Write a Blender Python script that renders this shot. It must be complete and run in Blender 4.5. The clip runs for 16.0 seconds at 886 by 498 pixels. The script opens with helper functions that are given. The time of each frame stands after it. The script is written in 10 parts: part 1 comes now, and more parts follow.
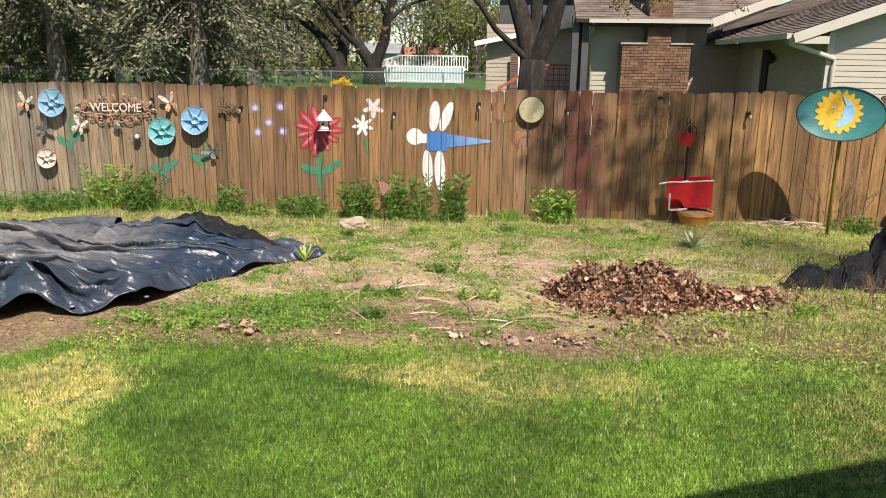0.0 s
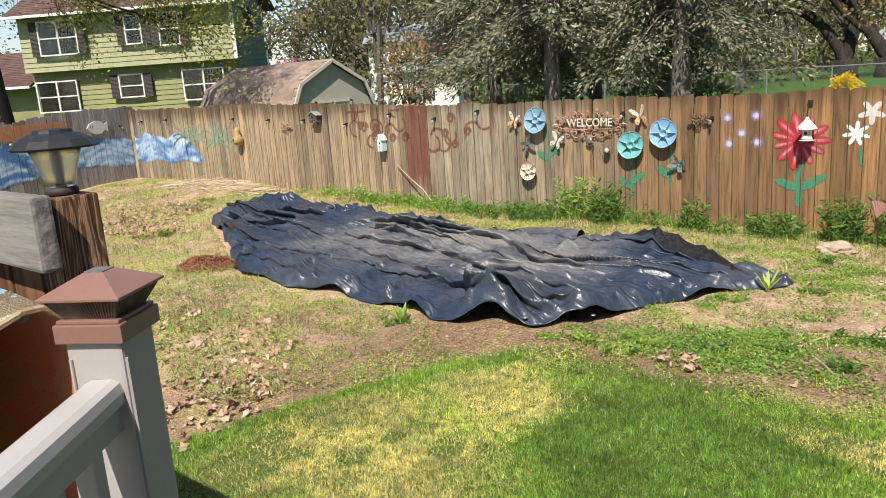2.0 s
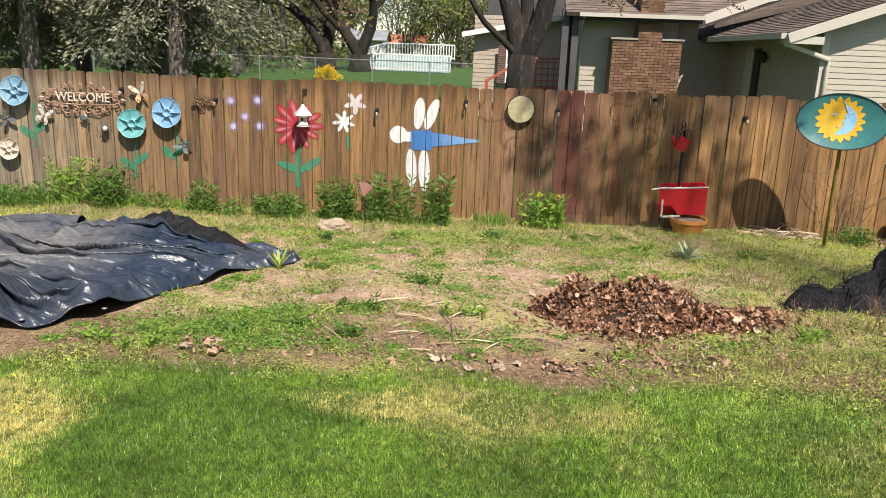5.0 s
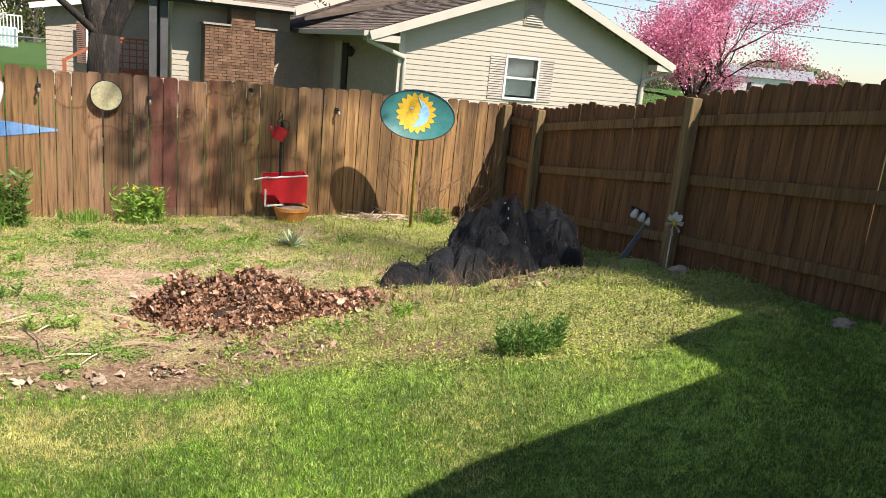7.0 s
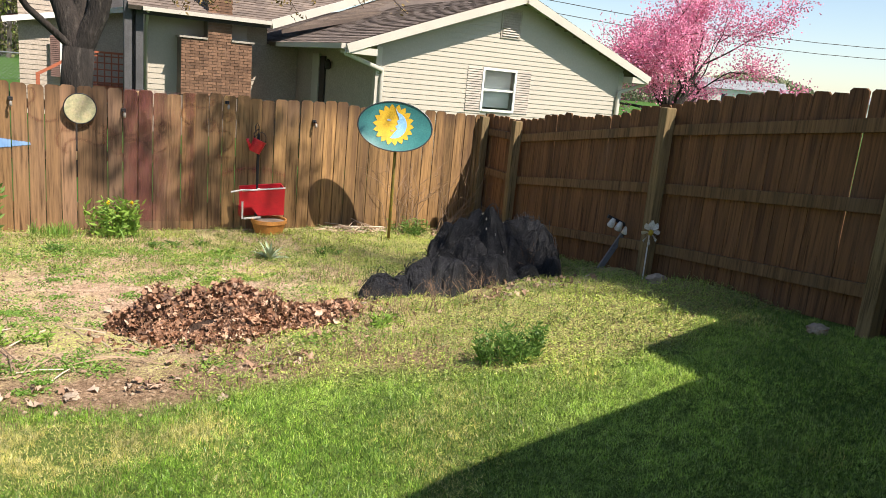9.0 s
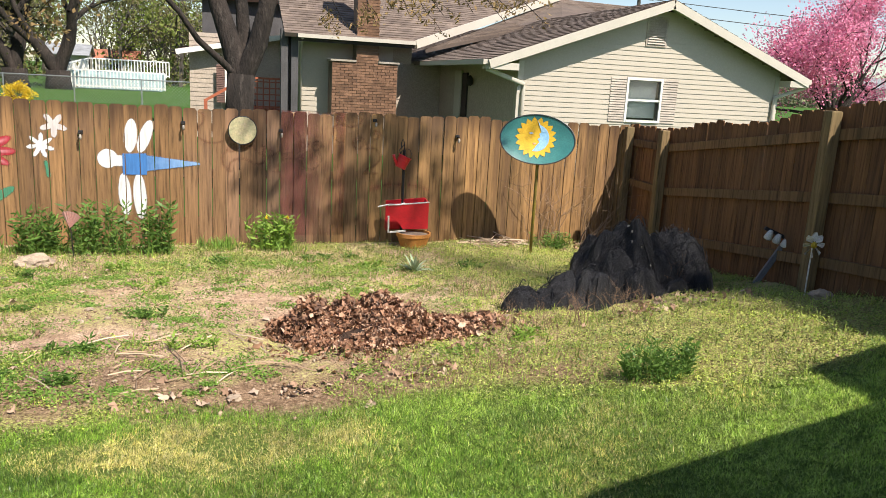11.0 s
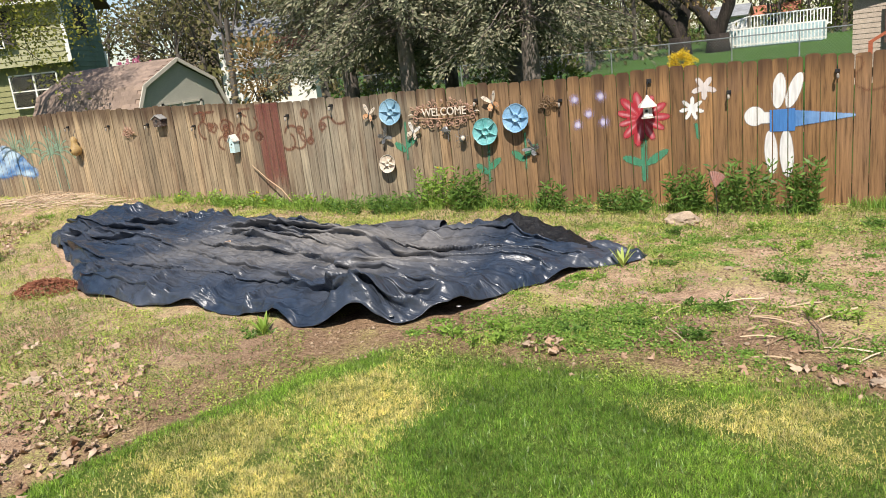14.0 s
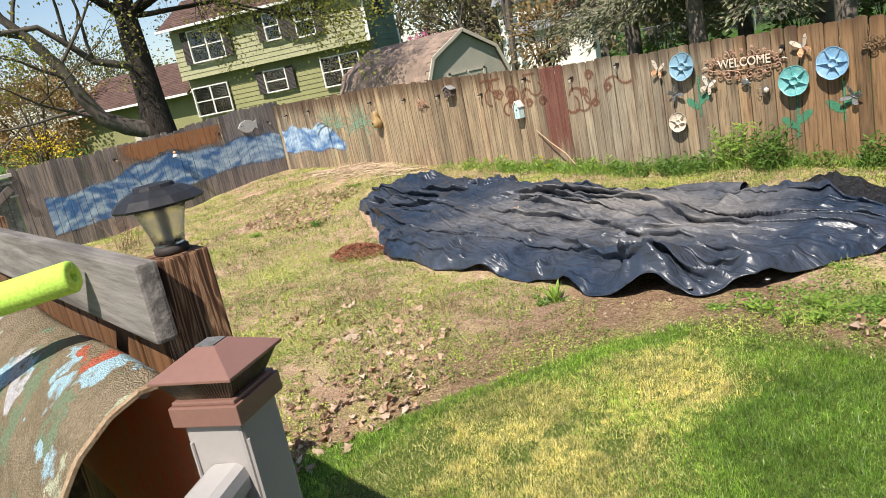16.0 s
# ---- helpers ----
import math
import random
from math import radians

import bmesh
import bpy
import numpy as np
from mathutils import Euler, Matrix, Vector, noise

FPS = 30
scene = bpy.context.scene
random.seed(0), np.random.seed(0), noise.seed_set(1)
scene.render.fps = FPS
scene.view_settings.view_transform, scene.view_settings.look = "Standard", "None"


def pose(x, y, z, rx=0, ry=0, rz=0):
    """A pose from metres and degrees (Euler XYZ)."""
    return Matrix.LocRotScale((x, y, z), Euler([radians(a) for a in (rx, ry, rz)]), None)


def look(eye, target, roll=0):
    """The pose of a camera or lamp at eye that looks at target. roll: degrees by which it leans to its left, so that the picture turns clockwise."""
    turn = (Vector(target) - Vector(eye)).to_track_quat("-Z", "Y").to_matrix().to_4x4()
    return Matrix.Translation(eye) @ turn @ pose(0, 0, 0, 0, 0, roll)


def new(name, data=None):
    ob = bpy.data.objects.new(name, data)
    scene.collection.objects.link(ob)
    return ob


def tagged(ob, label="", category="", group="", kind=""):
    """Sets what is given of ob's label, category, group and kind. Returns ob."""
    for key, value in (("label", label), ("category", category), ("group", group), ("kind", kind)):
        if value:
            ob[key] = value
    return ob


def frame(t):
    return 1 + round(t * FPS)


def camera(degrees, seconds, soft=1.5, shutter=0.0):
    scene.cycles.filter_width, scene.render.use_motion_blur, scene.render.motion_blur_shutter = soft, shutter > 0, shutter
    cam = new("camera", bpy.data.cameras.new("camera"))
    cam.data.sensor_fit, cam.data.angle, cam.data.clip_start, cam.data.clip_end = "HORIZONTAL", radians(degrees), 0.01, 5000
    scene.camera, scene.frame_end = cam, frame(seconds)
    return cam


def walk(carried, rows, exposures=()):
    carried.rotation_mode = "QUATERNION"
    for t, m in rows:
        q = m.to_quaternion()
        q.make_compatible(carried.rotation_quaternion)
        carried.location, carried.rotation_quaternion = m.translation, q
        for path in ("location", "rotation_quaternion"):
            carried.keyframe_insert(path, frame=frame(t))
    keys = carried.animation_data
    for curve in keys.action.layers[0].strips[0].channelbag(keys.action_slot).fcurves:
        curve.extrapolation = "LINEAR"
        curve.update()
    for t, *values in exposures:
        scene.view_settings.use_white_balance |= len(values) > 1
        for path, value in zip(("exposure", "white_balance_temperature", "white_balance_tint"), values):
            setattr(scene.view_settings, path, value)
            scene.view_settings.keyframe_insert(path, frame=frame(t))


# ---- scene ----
cam = camera(60.88, 16.0, soft=0.45)
PATH = [
    (0, (0.6848, 0.6517, 1.7988), (0.5390, 2.5872, 1.3165), 0.78),
    (0.5, (0.6607, 0.8187, 1.8101), (0.1943, 2.6951, 1.2989), -1.26),
    (1, (0.6740, 0.9766, 1.8528), (-0.2891, 2.6625, 1.3730), -3.27),
    (1.5, (0.7183, 1.0238, 1.8705), (-0.6334, 2.4322, 1.4353), -4.61),
    (2, (0.7469, 1.0323, 1.8651), (-0.5186, 2.5175, 1.4261), -3.90),
    (2.5, (0.7281, 1.0484, 1.8560), (-0.4907, 2.5673, 1.4003), -3.18),
    (3, (0.7206, 1.0500, 1.8651), (-0.6077, 2.4714, 1.4012), -4.06),
    (3.5, (0.7457, 1.0435, 1.8714), (-0.3848, 2.6203, 1.3862), -2.47),
    (4, (0.7405, 1.0411, 1.8755), (-0.1871, 2.7394, 1.3702), -0.41),
    (4.5, (0.6932, 1.0573, 1.8741), (0.1368, 2.9077, 1.3581), 1.06),
    (5, (0.6583, 1.0536, 1.8781), (0.5573, 2.9847, 1.3674), 2.10),
    (5.2, (0.6524, 1.0449, 1.8798), (0.7143, 2.9786, 1.3729), 2.78),
    (7.3, (0.6917, 1.0536, 1.9245), (1.6058, 2.7687, 1.4523), 5.68),
    (7.5, (0.6914, 1.0597, 1.9186), (1.6134, 2.7721, 1.4523), 5.65),
    (8, (0.6917, 1.0536, 1.9175), (1.6152, 2.7689, 1.4650), 5.43),
    (8.2, (0.6895, 1.0507, 1.9160), (1.6216, 2.7637, 1.4722), 5.49),
    (10.3, (0.7321, 1.0449, 1.8971), (1.6032, 2.7870, 1.4429), 4.42),
    (10.5, (0.7195, 1.0505, 1.9014), (1.5330, 2.8184, 1.4403), 4.11),
    (11, (0.6854, 1.0510, 1.8914), (1.2717, 2.9139, 1.4607), 3.13),
    (11.5, (0.6606, 1.0472, 1.8734), (1.0748, 2.9583, 1.4538), 2.55),
    (12, (0.6644, 1.0568, 1.8694), (0.9725, 2.9806, 1.4176), 1.59),
    (12.5, (0.7108, 1.0710, 1.8727), (0.7326, 3.0159, 1.4072), 1.09),
    (13, (0.8131, 1.1642, 1.8583), (0.4652, 3.0731, 1.3734), 0.57),
    (13.5, (0.8090, 1.1716, 1.8717), (0.1569, 2.9948, 1.3708), -2.70),
    (14, (0.7504, 1.2098, 1.8765), (-0.2392, 2.8768, 1.3845), -6.46),
    (14.5, (0.6666, 1.2236, 1.9006), (-0.6322, 2.6754, 1.4475), -8.86),
    (15, (0.6178, 1.2227, 1.9355), (-0.8522, 2.5032, 1.4890), -11.26),
    (15.5, (0.5885, 1.2313, 1.9399), (-0.9809, 2.3824, 1.4796), -13.91),
    (16, (0.5915, 1.2277, 1.9287), (-0.9445, 2.4148, 1.4475), -11.76),
]
walk(cam, [(t, look(eye, target, roll)) for t, eye, target, roll in PATH], exposures=[(0.0, 0.52, 6700, 12.5), (2.0, 0.55, 6700, 12.5), (3.5, 0.52, 6700, 12.5), (4.5, 0.46, 6700, 12.5), (5.2, 0.5, 6700, 12.5), (7.3, 0.82, 6700, 12.5), (8.2, 0.84, 6700, 12.5), (10.3, 0.8, 6700, 12.5), (11.5, 0.64, 6700, 12.5), (12.5, 0.52, 6700, 12.5), (14.0, 0.46, 6700, 12.5), (15.0, 0.54, 6700, 12.5), (16.0, 0.56, 6700, 12.5)])

# ---- light ----
SUN_WAY = Vector((-0.33, 0.70, -1.0)).normalized()
world = bpy.data.worlds.new("sky")
scene.world = world
world.use_nodes = True
wn = world.node_tree.nodes
sky = wn.new("ShaderNodeTexSky")
sky.sky_type = 'NISHITA'
sky.sun_disc = False
sky.sun_elevation = math.asin(-SUN_WAY.z)
sky.sun_rotation = math.atan2(-SUN_WAY.x, -SUN_WAY.y)
sky.air_density, sky.dust_density, sky.ozone_density = 1.0, 0.5, 1.6
wn["Background"].inputs[1].default_value = 0.098
world.node_tree.links.new(sky.outputs[0], wn["Background"].inputs[0])
sun = new("sun", bpy.data.lights.new("sun", 'SUN'))
sun.data.energy, sun.data.angle, sun.data.color = 5.0, radians(0.55), (1.0, 0.955, 0.88)
sun.matrix_world = look(-SUN_WAY * 30, (0, 0, 0))


# ---- materials ----
def shader(name, rough=0.8, metal=0.0, spec=0.3):
    m = bpy.data.materials.new(name)
    m.use_nodes = True
    t = m.node_tree
    b = t.nodes["Principled BSDF"]
    b.inputs["Roughness"].default_value = rough
    b.inputs["Metallic"].default_value = metal
    b.inputs["Specular IOR Level"].default_value = spec
    return m, t, b


def node(t, kind, **kw):
    n = t.nodes.new(kind)
    for k, v in kw.items():
        if k.startswith("i_"):
            n.inputs[int(k[2:])].default_value = v
        elif k == "blend":
            n.blend_type = v
        elif k == "op":
            n.operation = v
    return n


def coords(t, scale=(1, 1, 1), local=False):
    src = t.nodes.new("ShaderNodeTexCoord").outputs["Object"] if local else t.nodes.new("ShaderNodeNewGeometry").outputs["Position"]
    mp = t.nodes.new("ShaderNodeMapping")
    mp.inputs["Scale"].default_value = scale
    t.links.new(src, mp.inputs["Vector"])
    return mp


def noise_tex(t, vec, scale, detail=4.0, rough=0.6, distort=0.0):
    n = t.nodes.new("ShaderNodeTexNoise")
    n.inputs["Scale"].default_value, n.inputs["Detail"].default_value = scale, detail
    n.inputs["Roughness"].default_value, n.inputs["Distortion"].default_value = rough, distort
    t.links.new(vec.outputs[0], n.inputs["Vector"])
    return n


def ramp(t, fac, stops):
    r = t.nodes.new("ShaderNodeValToRGB")
    while len(r.color_ramp.elements) < len(stops):
        r.color_ramp.elements.new(0.5)
    for e, (p, c) in zip(r.color_ramp.elements, stops):
        e.position, e.color = p, (*c, 1) if len(c) == 3 else c
    t.links.new(fac, r.inputs[0])
    return r


def mixc(t, fac, a, b, blend="MIX"):
    m = t.nodes.new("ShaderNodeMix")
    m.data_type, m.blend_type = 'RGBA', blend
    for val, i in ((fac, 0), (a, 6), (b, 7)):
        if isinstance(val, (int, float)):
            m.inputs[i].default_value = val
        elif isinstance(val, tuple):
            m.inputs[i].default_value = (*val, 1)
        else:
            t.links.new(val, m.inputs[i])
    return m.outputs[2]


def maths(t, op, a, b=0.0, c=0.0, clamp=False):
    m = t.nodes.new("ShaderNodeMath")
    m.operation, m.use_clamp = op, clamp
    for i, val in enumerate((a, b, c)):
        if isinstance(val, (int, float)):
            m.inputs[i].default_value = val
        else:
            t.links.new(val, m.inputs[i])
    return m.outputs[0]


def smooth(t, val, lo, hi):
    m = t.nodes.new("ShaderNodeMapRange")
    m.interpolation_type = 'SMOOTHSTEP'
    m.inputs[1].default_value, m.inputs[2].default_value = lo, hi
    t.links.new(val, m.inputs[0])
    return m.outputs[0]


def bumped(t, b, height, strength=0.4, dist=0.01):
    n = t.nodes.new("ShaderNodeBump")
    n.inputs["Strength"].default_value, n.inputs["Distance"].default_value = strength, dist
    t.links.new(height, n.inputs["Height"])
    t.links.new(n.outputs[0], b.inputs["Normal"])


def plain(name, c1, c2=None, rough=0.7, metal=0.0, spec=0.3, coarse=3.0, fine=60.0, bump=0.2, dist=0.004, dirt=None, per=0.0, stretch=(1, 1, 1), local=False, speck=1.0):
    """Two tones in coarse blotches, fine grain on top, an optional dirt tone, and a variation from object to object."""
    m, t, b = shader(name, rough, metal, spec)
    c2 = c2 or tuple(min(1, v * 0.75) for v in c1)
    co = coords(t, stretch, local)
    n1, n2 = noise_tex(t, co, coarse, 4), noise_tex(t, co, fine, 3)
    f = smooth(t, n1.outputs[0], 0.35, 0.65)
    col = mixc(t, f, c1, c2)
    g = ramp(t, n2.outputs[0], [(0.25, (1 - 0.28 * speck,) * 3), (0.75, (1 + 0.18 * speck,) * 3)])
    col = mixc(t, 1.0, col, g.outputs[0], "MULTIPLY")
    if dirt:
        n3 = noise_tex(t, co, coarse * 2.7, 6, 0.7)
        col = mixc(t, smooth(t, n3.outputs[0], 0.52, 0.72), col, dirt)
    if per:
        oi = t.nodes.new("ShaderNodeObjectInfo")
        gi = t.nodes.new("ShaderNodeNewGeometry")
        rr = maths(t, 'FRACT', maths(t, 'ADD', oi.outputs["Random"], gi.outputs["Random Per Island"]))
        v = maths(t, 'MULTIPLY_ADD', rr, 2 * per, 1 - per)
        cc = t.nodes.new("ShaderNodeCombineColor")
        for i in range(3):
            t.links.new(v, cc.inputs[i])
        col = mixc(t, 1.0, col, cc.outputs[0], "MULTIPLY")
    t.links.new(col, b.inputs["Base Color"])
    bumped(t, b, n2.outputs[0], bump, dist)
    return m


def leafy(name, cols, rough=0.55, through_light=0.25, patch=0.0, spec=0.25):
    """Leaves and blades: a tone per island, with some light passing through."""
    m, t, b = shader(name, rough, 0, spec)
    gi = t.nodes.new("ShaderNodeNewGeometry")
    n = len(cols)
    r = ramp(t, gi.outputs["Random Per Island"], [(i / max(1, n - 1), c) for i, c in enumerate(cols)])
    col = r.outputs[0]
    if patch:
        big = noise_tex(t, coords(t), patch, 3)
        g = ramp(t, big.outputs[0], [(0.32, (0.55, 0.58, 0.6)), (0.5, (0.95, 0.97, 0.95)), (0.68, (1.35, 1.3, 1.2))])
        col = mixc(t, 1.0, col, g.outputs[0], "MULTIPLY")
        tuft = noise_tex(t, coords(t), 19, 5, 0.75)
        g = ramp(t, tuft.outputs[0], [(0.32, (0.36, 0.38, 0.4)), (0.5, (1, 1, 1)), (0.68, (1.55, 1.5, 1.4))])
        col = mixc(t, 1.0, col, g.outputs[0], "MULTIPLY")
    t.links.new(col, b.inputs["Base Color"])
    if through_light:
        tr = t.nodes.new("ShaderNodeBsdfTranslucent")
        t.links.new(col, tr.inputs[0])
        mx = t.nodes.new("ShaderNodeMixShader")
        mx.inputs[0].default_value = through_light
        t.links.new(b.outputs[0], mx.inputs[1])
        t.links.new(tr.outputs[0], mx.inputs[2])
        t.links.new(mx.outputs[0], t.nodes["Material Output"].inputs[0])
    return m


def picket_wood(name, tones, dark, grain=1.0, vary=1.0, tips=0.0):
    """Weathered boards: long vertical streaks, knots and drips; tones run along x as (x, colour)."""
    m, t, b = shader(name, 0.82, 0, 0.2)
    oi = t.nodes.new("ShaderNodeObjectInfo")
    geo = t.nodes.new("ShaderNodeNewGeometry")
    sep = t.nodes.new("ShaderNodeSeparateXYZ")
    t.links.new(geo.outputs["Position"], sep.inputs[0])
    rnd = oi.outputs["Random"]
    shift = t.nodes.new("ShaderNodeVectorMath")
    shift.operation = 'MULTIPLY_ADD'
    comb = t.nodes.new("ShaderNodeCombineXYZ")
    for i in range(3):
        t.links.new(rnd, comb.inputs[i])
    shift.inputs[1].default_value = (7.0, 3.0, 11.0)
    t.links.new(comb.outputs[0], shift.inputs[0])
    t.links.new(geo.outputs["Position"], shift.inputs[2])
    mp = t.nodes.new("ShaderNodeMapping")
    mp.inputs["Scale"].default_value = (1, 1, 0.06)
    t.links.new(shift.outputs[0], mp.inputs["Vector"])
    streak = noise_tex(t, mp, 38 * grain, 5, 0.65, 0.3)
    wide = noise_tex(t, mp, 9, 3, 0.5)
    blot = noise_tex(t, coords(t, (1, 1, 0.5)), 2.3, 4, 0.6)
    x0, x1 = tones[0][0], tones[-1][0]
    fac = maths(t, 'DIVIDE', maths(t, 'SUBTRACT', maths(t, 'ADD', sep.outputs[0], maths(t, 'MULTIPLY', rnd, 0.8)), x0), x1 - x0, clamp=True)
    base = ramp(t, fac, [((x - x0) / (x1 - x0), c) for x, c in tones]).outputs[0]
    v = ramp(t, rnd, [(0.0, (0.60, 0.61, 0.64)), (0.35, (0.95, 0.93, 0.92)), (0.7, (1.05, 1.05, 1.05)), (1.0, (1.38, 1.33, 1.25))])
    col = mixc(t, vary, base, v.outputs[0], "MULTIPLY")
    g = ramp(t, streak.outputs[0], [(0.28, (0.26, 0.25, 0.245)), (0.48, (1, 1, 1)), (0.76, (1.6, 1.56, 1.5))])
    col = mixc(t, 0.95, col, g.outputs[0], "MULTIPLY")
    col = mixc(t, maths(t, 'MULTIPLY', smooth(t, wide.outputs[0], 0.52, 0.7), 0.5), col, dark)
    col = mixc(t, maths(t, 'MULTIPLY', smooth(t, blot.outputs[0], 0.5, 0.72), 0.45), col, tuple(min(1, c * 1.5 + 0.02) for c in dark))
    if tips:
        loc = t.nodes.new("ShaderNodeTexCoord")
        sl = t.nodes.new("ShaderNodeSeparateXYZ")
        t.links.new(loc.outputs["Object"], sl.inputs[0])
        # Darkened board edges stand in for the shade of gaps between boards.
        rim = maths(t, 'MULTIPLY_ADD', streak.outputs[0], 0.02, maths(t, 'ABSOLUTE', sl.outputs[0]))
        col = mixc(t, maths(t, 'MULTIPLY', smooth(t, rim, 0.072, 0.082), 0.5), col, tuple(0.45 * c for c in dark))
        drip = maths(t, 'MULTIPLY_ADD', wide.outputs[0], 0.75, maths(t, 'MULTIPLY_ADD', streak.outputs[0], 0.3, sep.outputs[2]))
        col = mixc(t, maths(t, 'MULTIPLY', smooth(t, drip, 1.78, 2.12), tips), col, tuple(0.55 * c for c in dark))
    t.links.new(col, b.inputs["Base Color"])
    bumped(t, b, streak.outputs[0], 0.6, 0.005)
    return m


# ---- mesh building ----
class Build:
    def __init__(self):
        self.v, self.f = [], []

    def add(self, verts, faces, m=None):
        o = len(self.v)
        self.v += [tuple(m @ Vector(p)) for p in verts] if m is not None else [tuple(p) for p in verts]
        self.f += [tuple(o + i for i in q) for q in faces]
        return self

    def box(self, x0, y0, z0, x1, y1, z1, m=None):
        return self.add([(x0, y0, z0), (x1, y0, z0), (x1, y1, z0), (x0, y1, z0), (x0, y0, z1), (x1, y0, z1), (x1, y1, z1), (x0, y1, z1)],
                        [(3, 2, 1, 0), (4, 5, 6, 7), (0, 1, 5, 4), (1, 2, 6, 5), (2, 3, 7, 6), (3, 0, 4, 7)], m)

    def prism(self, outline, y0, y1, m=None):
        """An outline of (x, z), counter-clockwise seen from -y, pushed from y0 to y1."""
        n = len(outline)
        vs = [(x, y0, z) for x, z in outline] + [(x, y1, z) for x, z in outline]
        fs = [tuple(range(n)), tuple(range(2 * n - 1, n - 1, -1))] + [(i, n + i, n + (i + 1) % n, (i + 1) % n) for i in range(n)]
        return self.add(vs, fs, m)

    def tube(self, pts, radii, n=8, m=None, cap=True):
        pts = [Vector(p) for p in pts]
        if isinstance(radii, (int, float)):
            radii = [radii] * len(pts)
        vs, fs = [], []
        ref = Vector((0, 0, 1))
        for i, p in enumerate(pts):
            d = (pts[min(i + 1, len(pts) - 1)] - pts[max(i - 1, 0)])
            if d.length < 1e-9:
                d = Vector((0, 0, 1))
            d.normalize()
            a = ref - d * ref.dot(d)
            if a.length < 0.05:
                a = Vector((1, 0, 0)) - d * d.x
            a.normalize()
            ref = a
            c = d.cross(a)
            vs += [p + (a * math.cos(k * math.tau / n) + c * math.sin(k * math.tau / n)) * radii[i] for k in range(n)]
        for i in range(len(pts) - 1):
            fs += [(i * n + k, i * n + (k + 1) % n, (i + 1) * n + (k + 1) % n, (i + 1) * n + k) for k in range(n)]
        if cap:
            fs += [tuple(range(n - 1, -1, -1)), tuple(range((len(pts) - 1) * n, len(pts) * n))]
        return self.add(vs, fs, m)

    def lathe(self, prof, n=24, m=None):
        """prof: (radius, height) from bottom to top, turned round z."""
        vs, fs = [], []
        for r, h in prof:
            vs += [(r * math.cos(k * math.tau / n), r * math.sin(k * math.tau / n), h) for k in range(n)]
        for i in range(len(prof) - 1):
            fs += [(i * n + k, i * n + (k + 1) % n, (i + 1) * n + (k + 1) % n, (i + 1) * n + k) for k in range(n)]
        fs += [tuple(range(n - 1, -1, -1)), tuple(range((len(prof) - 1) * n, len(prof) * n))]
        return self.add(vs, fs, m)

    def sheet(self, grid, closed=False):
        """grid: rows of points, joined into quads."""
        w = len(grid[0])
        vs = [p for row in grid for p in row]
        fs = [(r * w + c, r * w + c + 1, (r + 1) * w + c + 1, (r + 1) * w + c) for r in range(len(grid) - 1) for c in range(w - 1)]
        return self.add(vs, fs)

    def mesh(self, name, mat, soft=False, bevel=0.0):
        me = bpy.data.meshes.new(name)
        me.from_pydata(self.v, [], self.f)
        if bevel:
            bm = bmesh.new()
            bm.from_mesh(me)
            bmesh.ops.bevel(bm, geom=bm.edges[:], offset=bevel, segments=2, affect='EDGES', profile=0.6)
            bm.to_mesh(me)
            bm.free()
        me.materials.append(mat)
        if soft:
            me.polygons.foreach_set("use_smooth", [True] * len(me.polygons))
        me.update()
        return me


def thing(name, label, category, group="", kind="", at=None):
    ob = new(name)
    ob.empty_display_size = 0.1
    if at is not None:
        ob.matrix_world = at if isinstance(at, Matrix) else Matrix.Translation(at)
    return tagged(ob, label, category, group, kind)


def part(name, build, mat, parent, label="", soft=False, bevel=0.0, at=None):
    ob = new(name, build if isinstance(build, bpy.types.Mesh) else build.mesh(name, mat, soft, bevel))
    ob.parent = parent
    if at is not None:
        ob.matrix_local = at if isinstance(at, Matrix) else Matrix.Translation(at)
    return tagged(ob, label)


def solid(name, build, mat, label, category, group="", kind="", soft=False, bevel=0.0, at=None):
    """A thing that is one mesh."""
    ob = new(name, build if isinstance(build, bpy.types.Mesh) else build.mesh(name, mat, soft, bevel))
    if at is not None:
        ob.matrix_world = at if isinstance(at, Matrix) else Matrix.Translation(at)
    return tagged(ob, label, category, group, kind)


def raw_mesh(name, verts, faces, mat, soft=False):
    """Many small pieces at once: arrays of vertices and of triangles or quads."""
    me = bpy.data.meshes.new(name)
    nv, nf, k = len(verts), len(faces), faces.shape[1]
    me.vertices.add(nv)
    me.vertices.foreach_set("co", np.ascontiguousarray(verts, dtype=np.float32).ravel())
    me.loops.add(nf * k)
    me.loops.foreach_set("vertex_index", np.ascontiguousarray(faces, dtype=np.int32).ravel())
    me.polygons.add(nf)
    me.polygons.foreach_set("loop_start", np.arange(0, nf * k, k, dtype=np.int32))
    me.update(calc_edges=True)
    if soft:
        me.polygons.foreach_set("use_smooth", [True] * nf)
    me.materials.append(mat)
    return me


def ease(t):
    t = np.clip(t, 0, 1)
    return t * t * (3 - 2 * t)


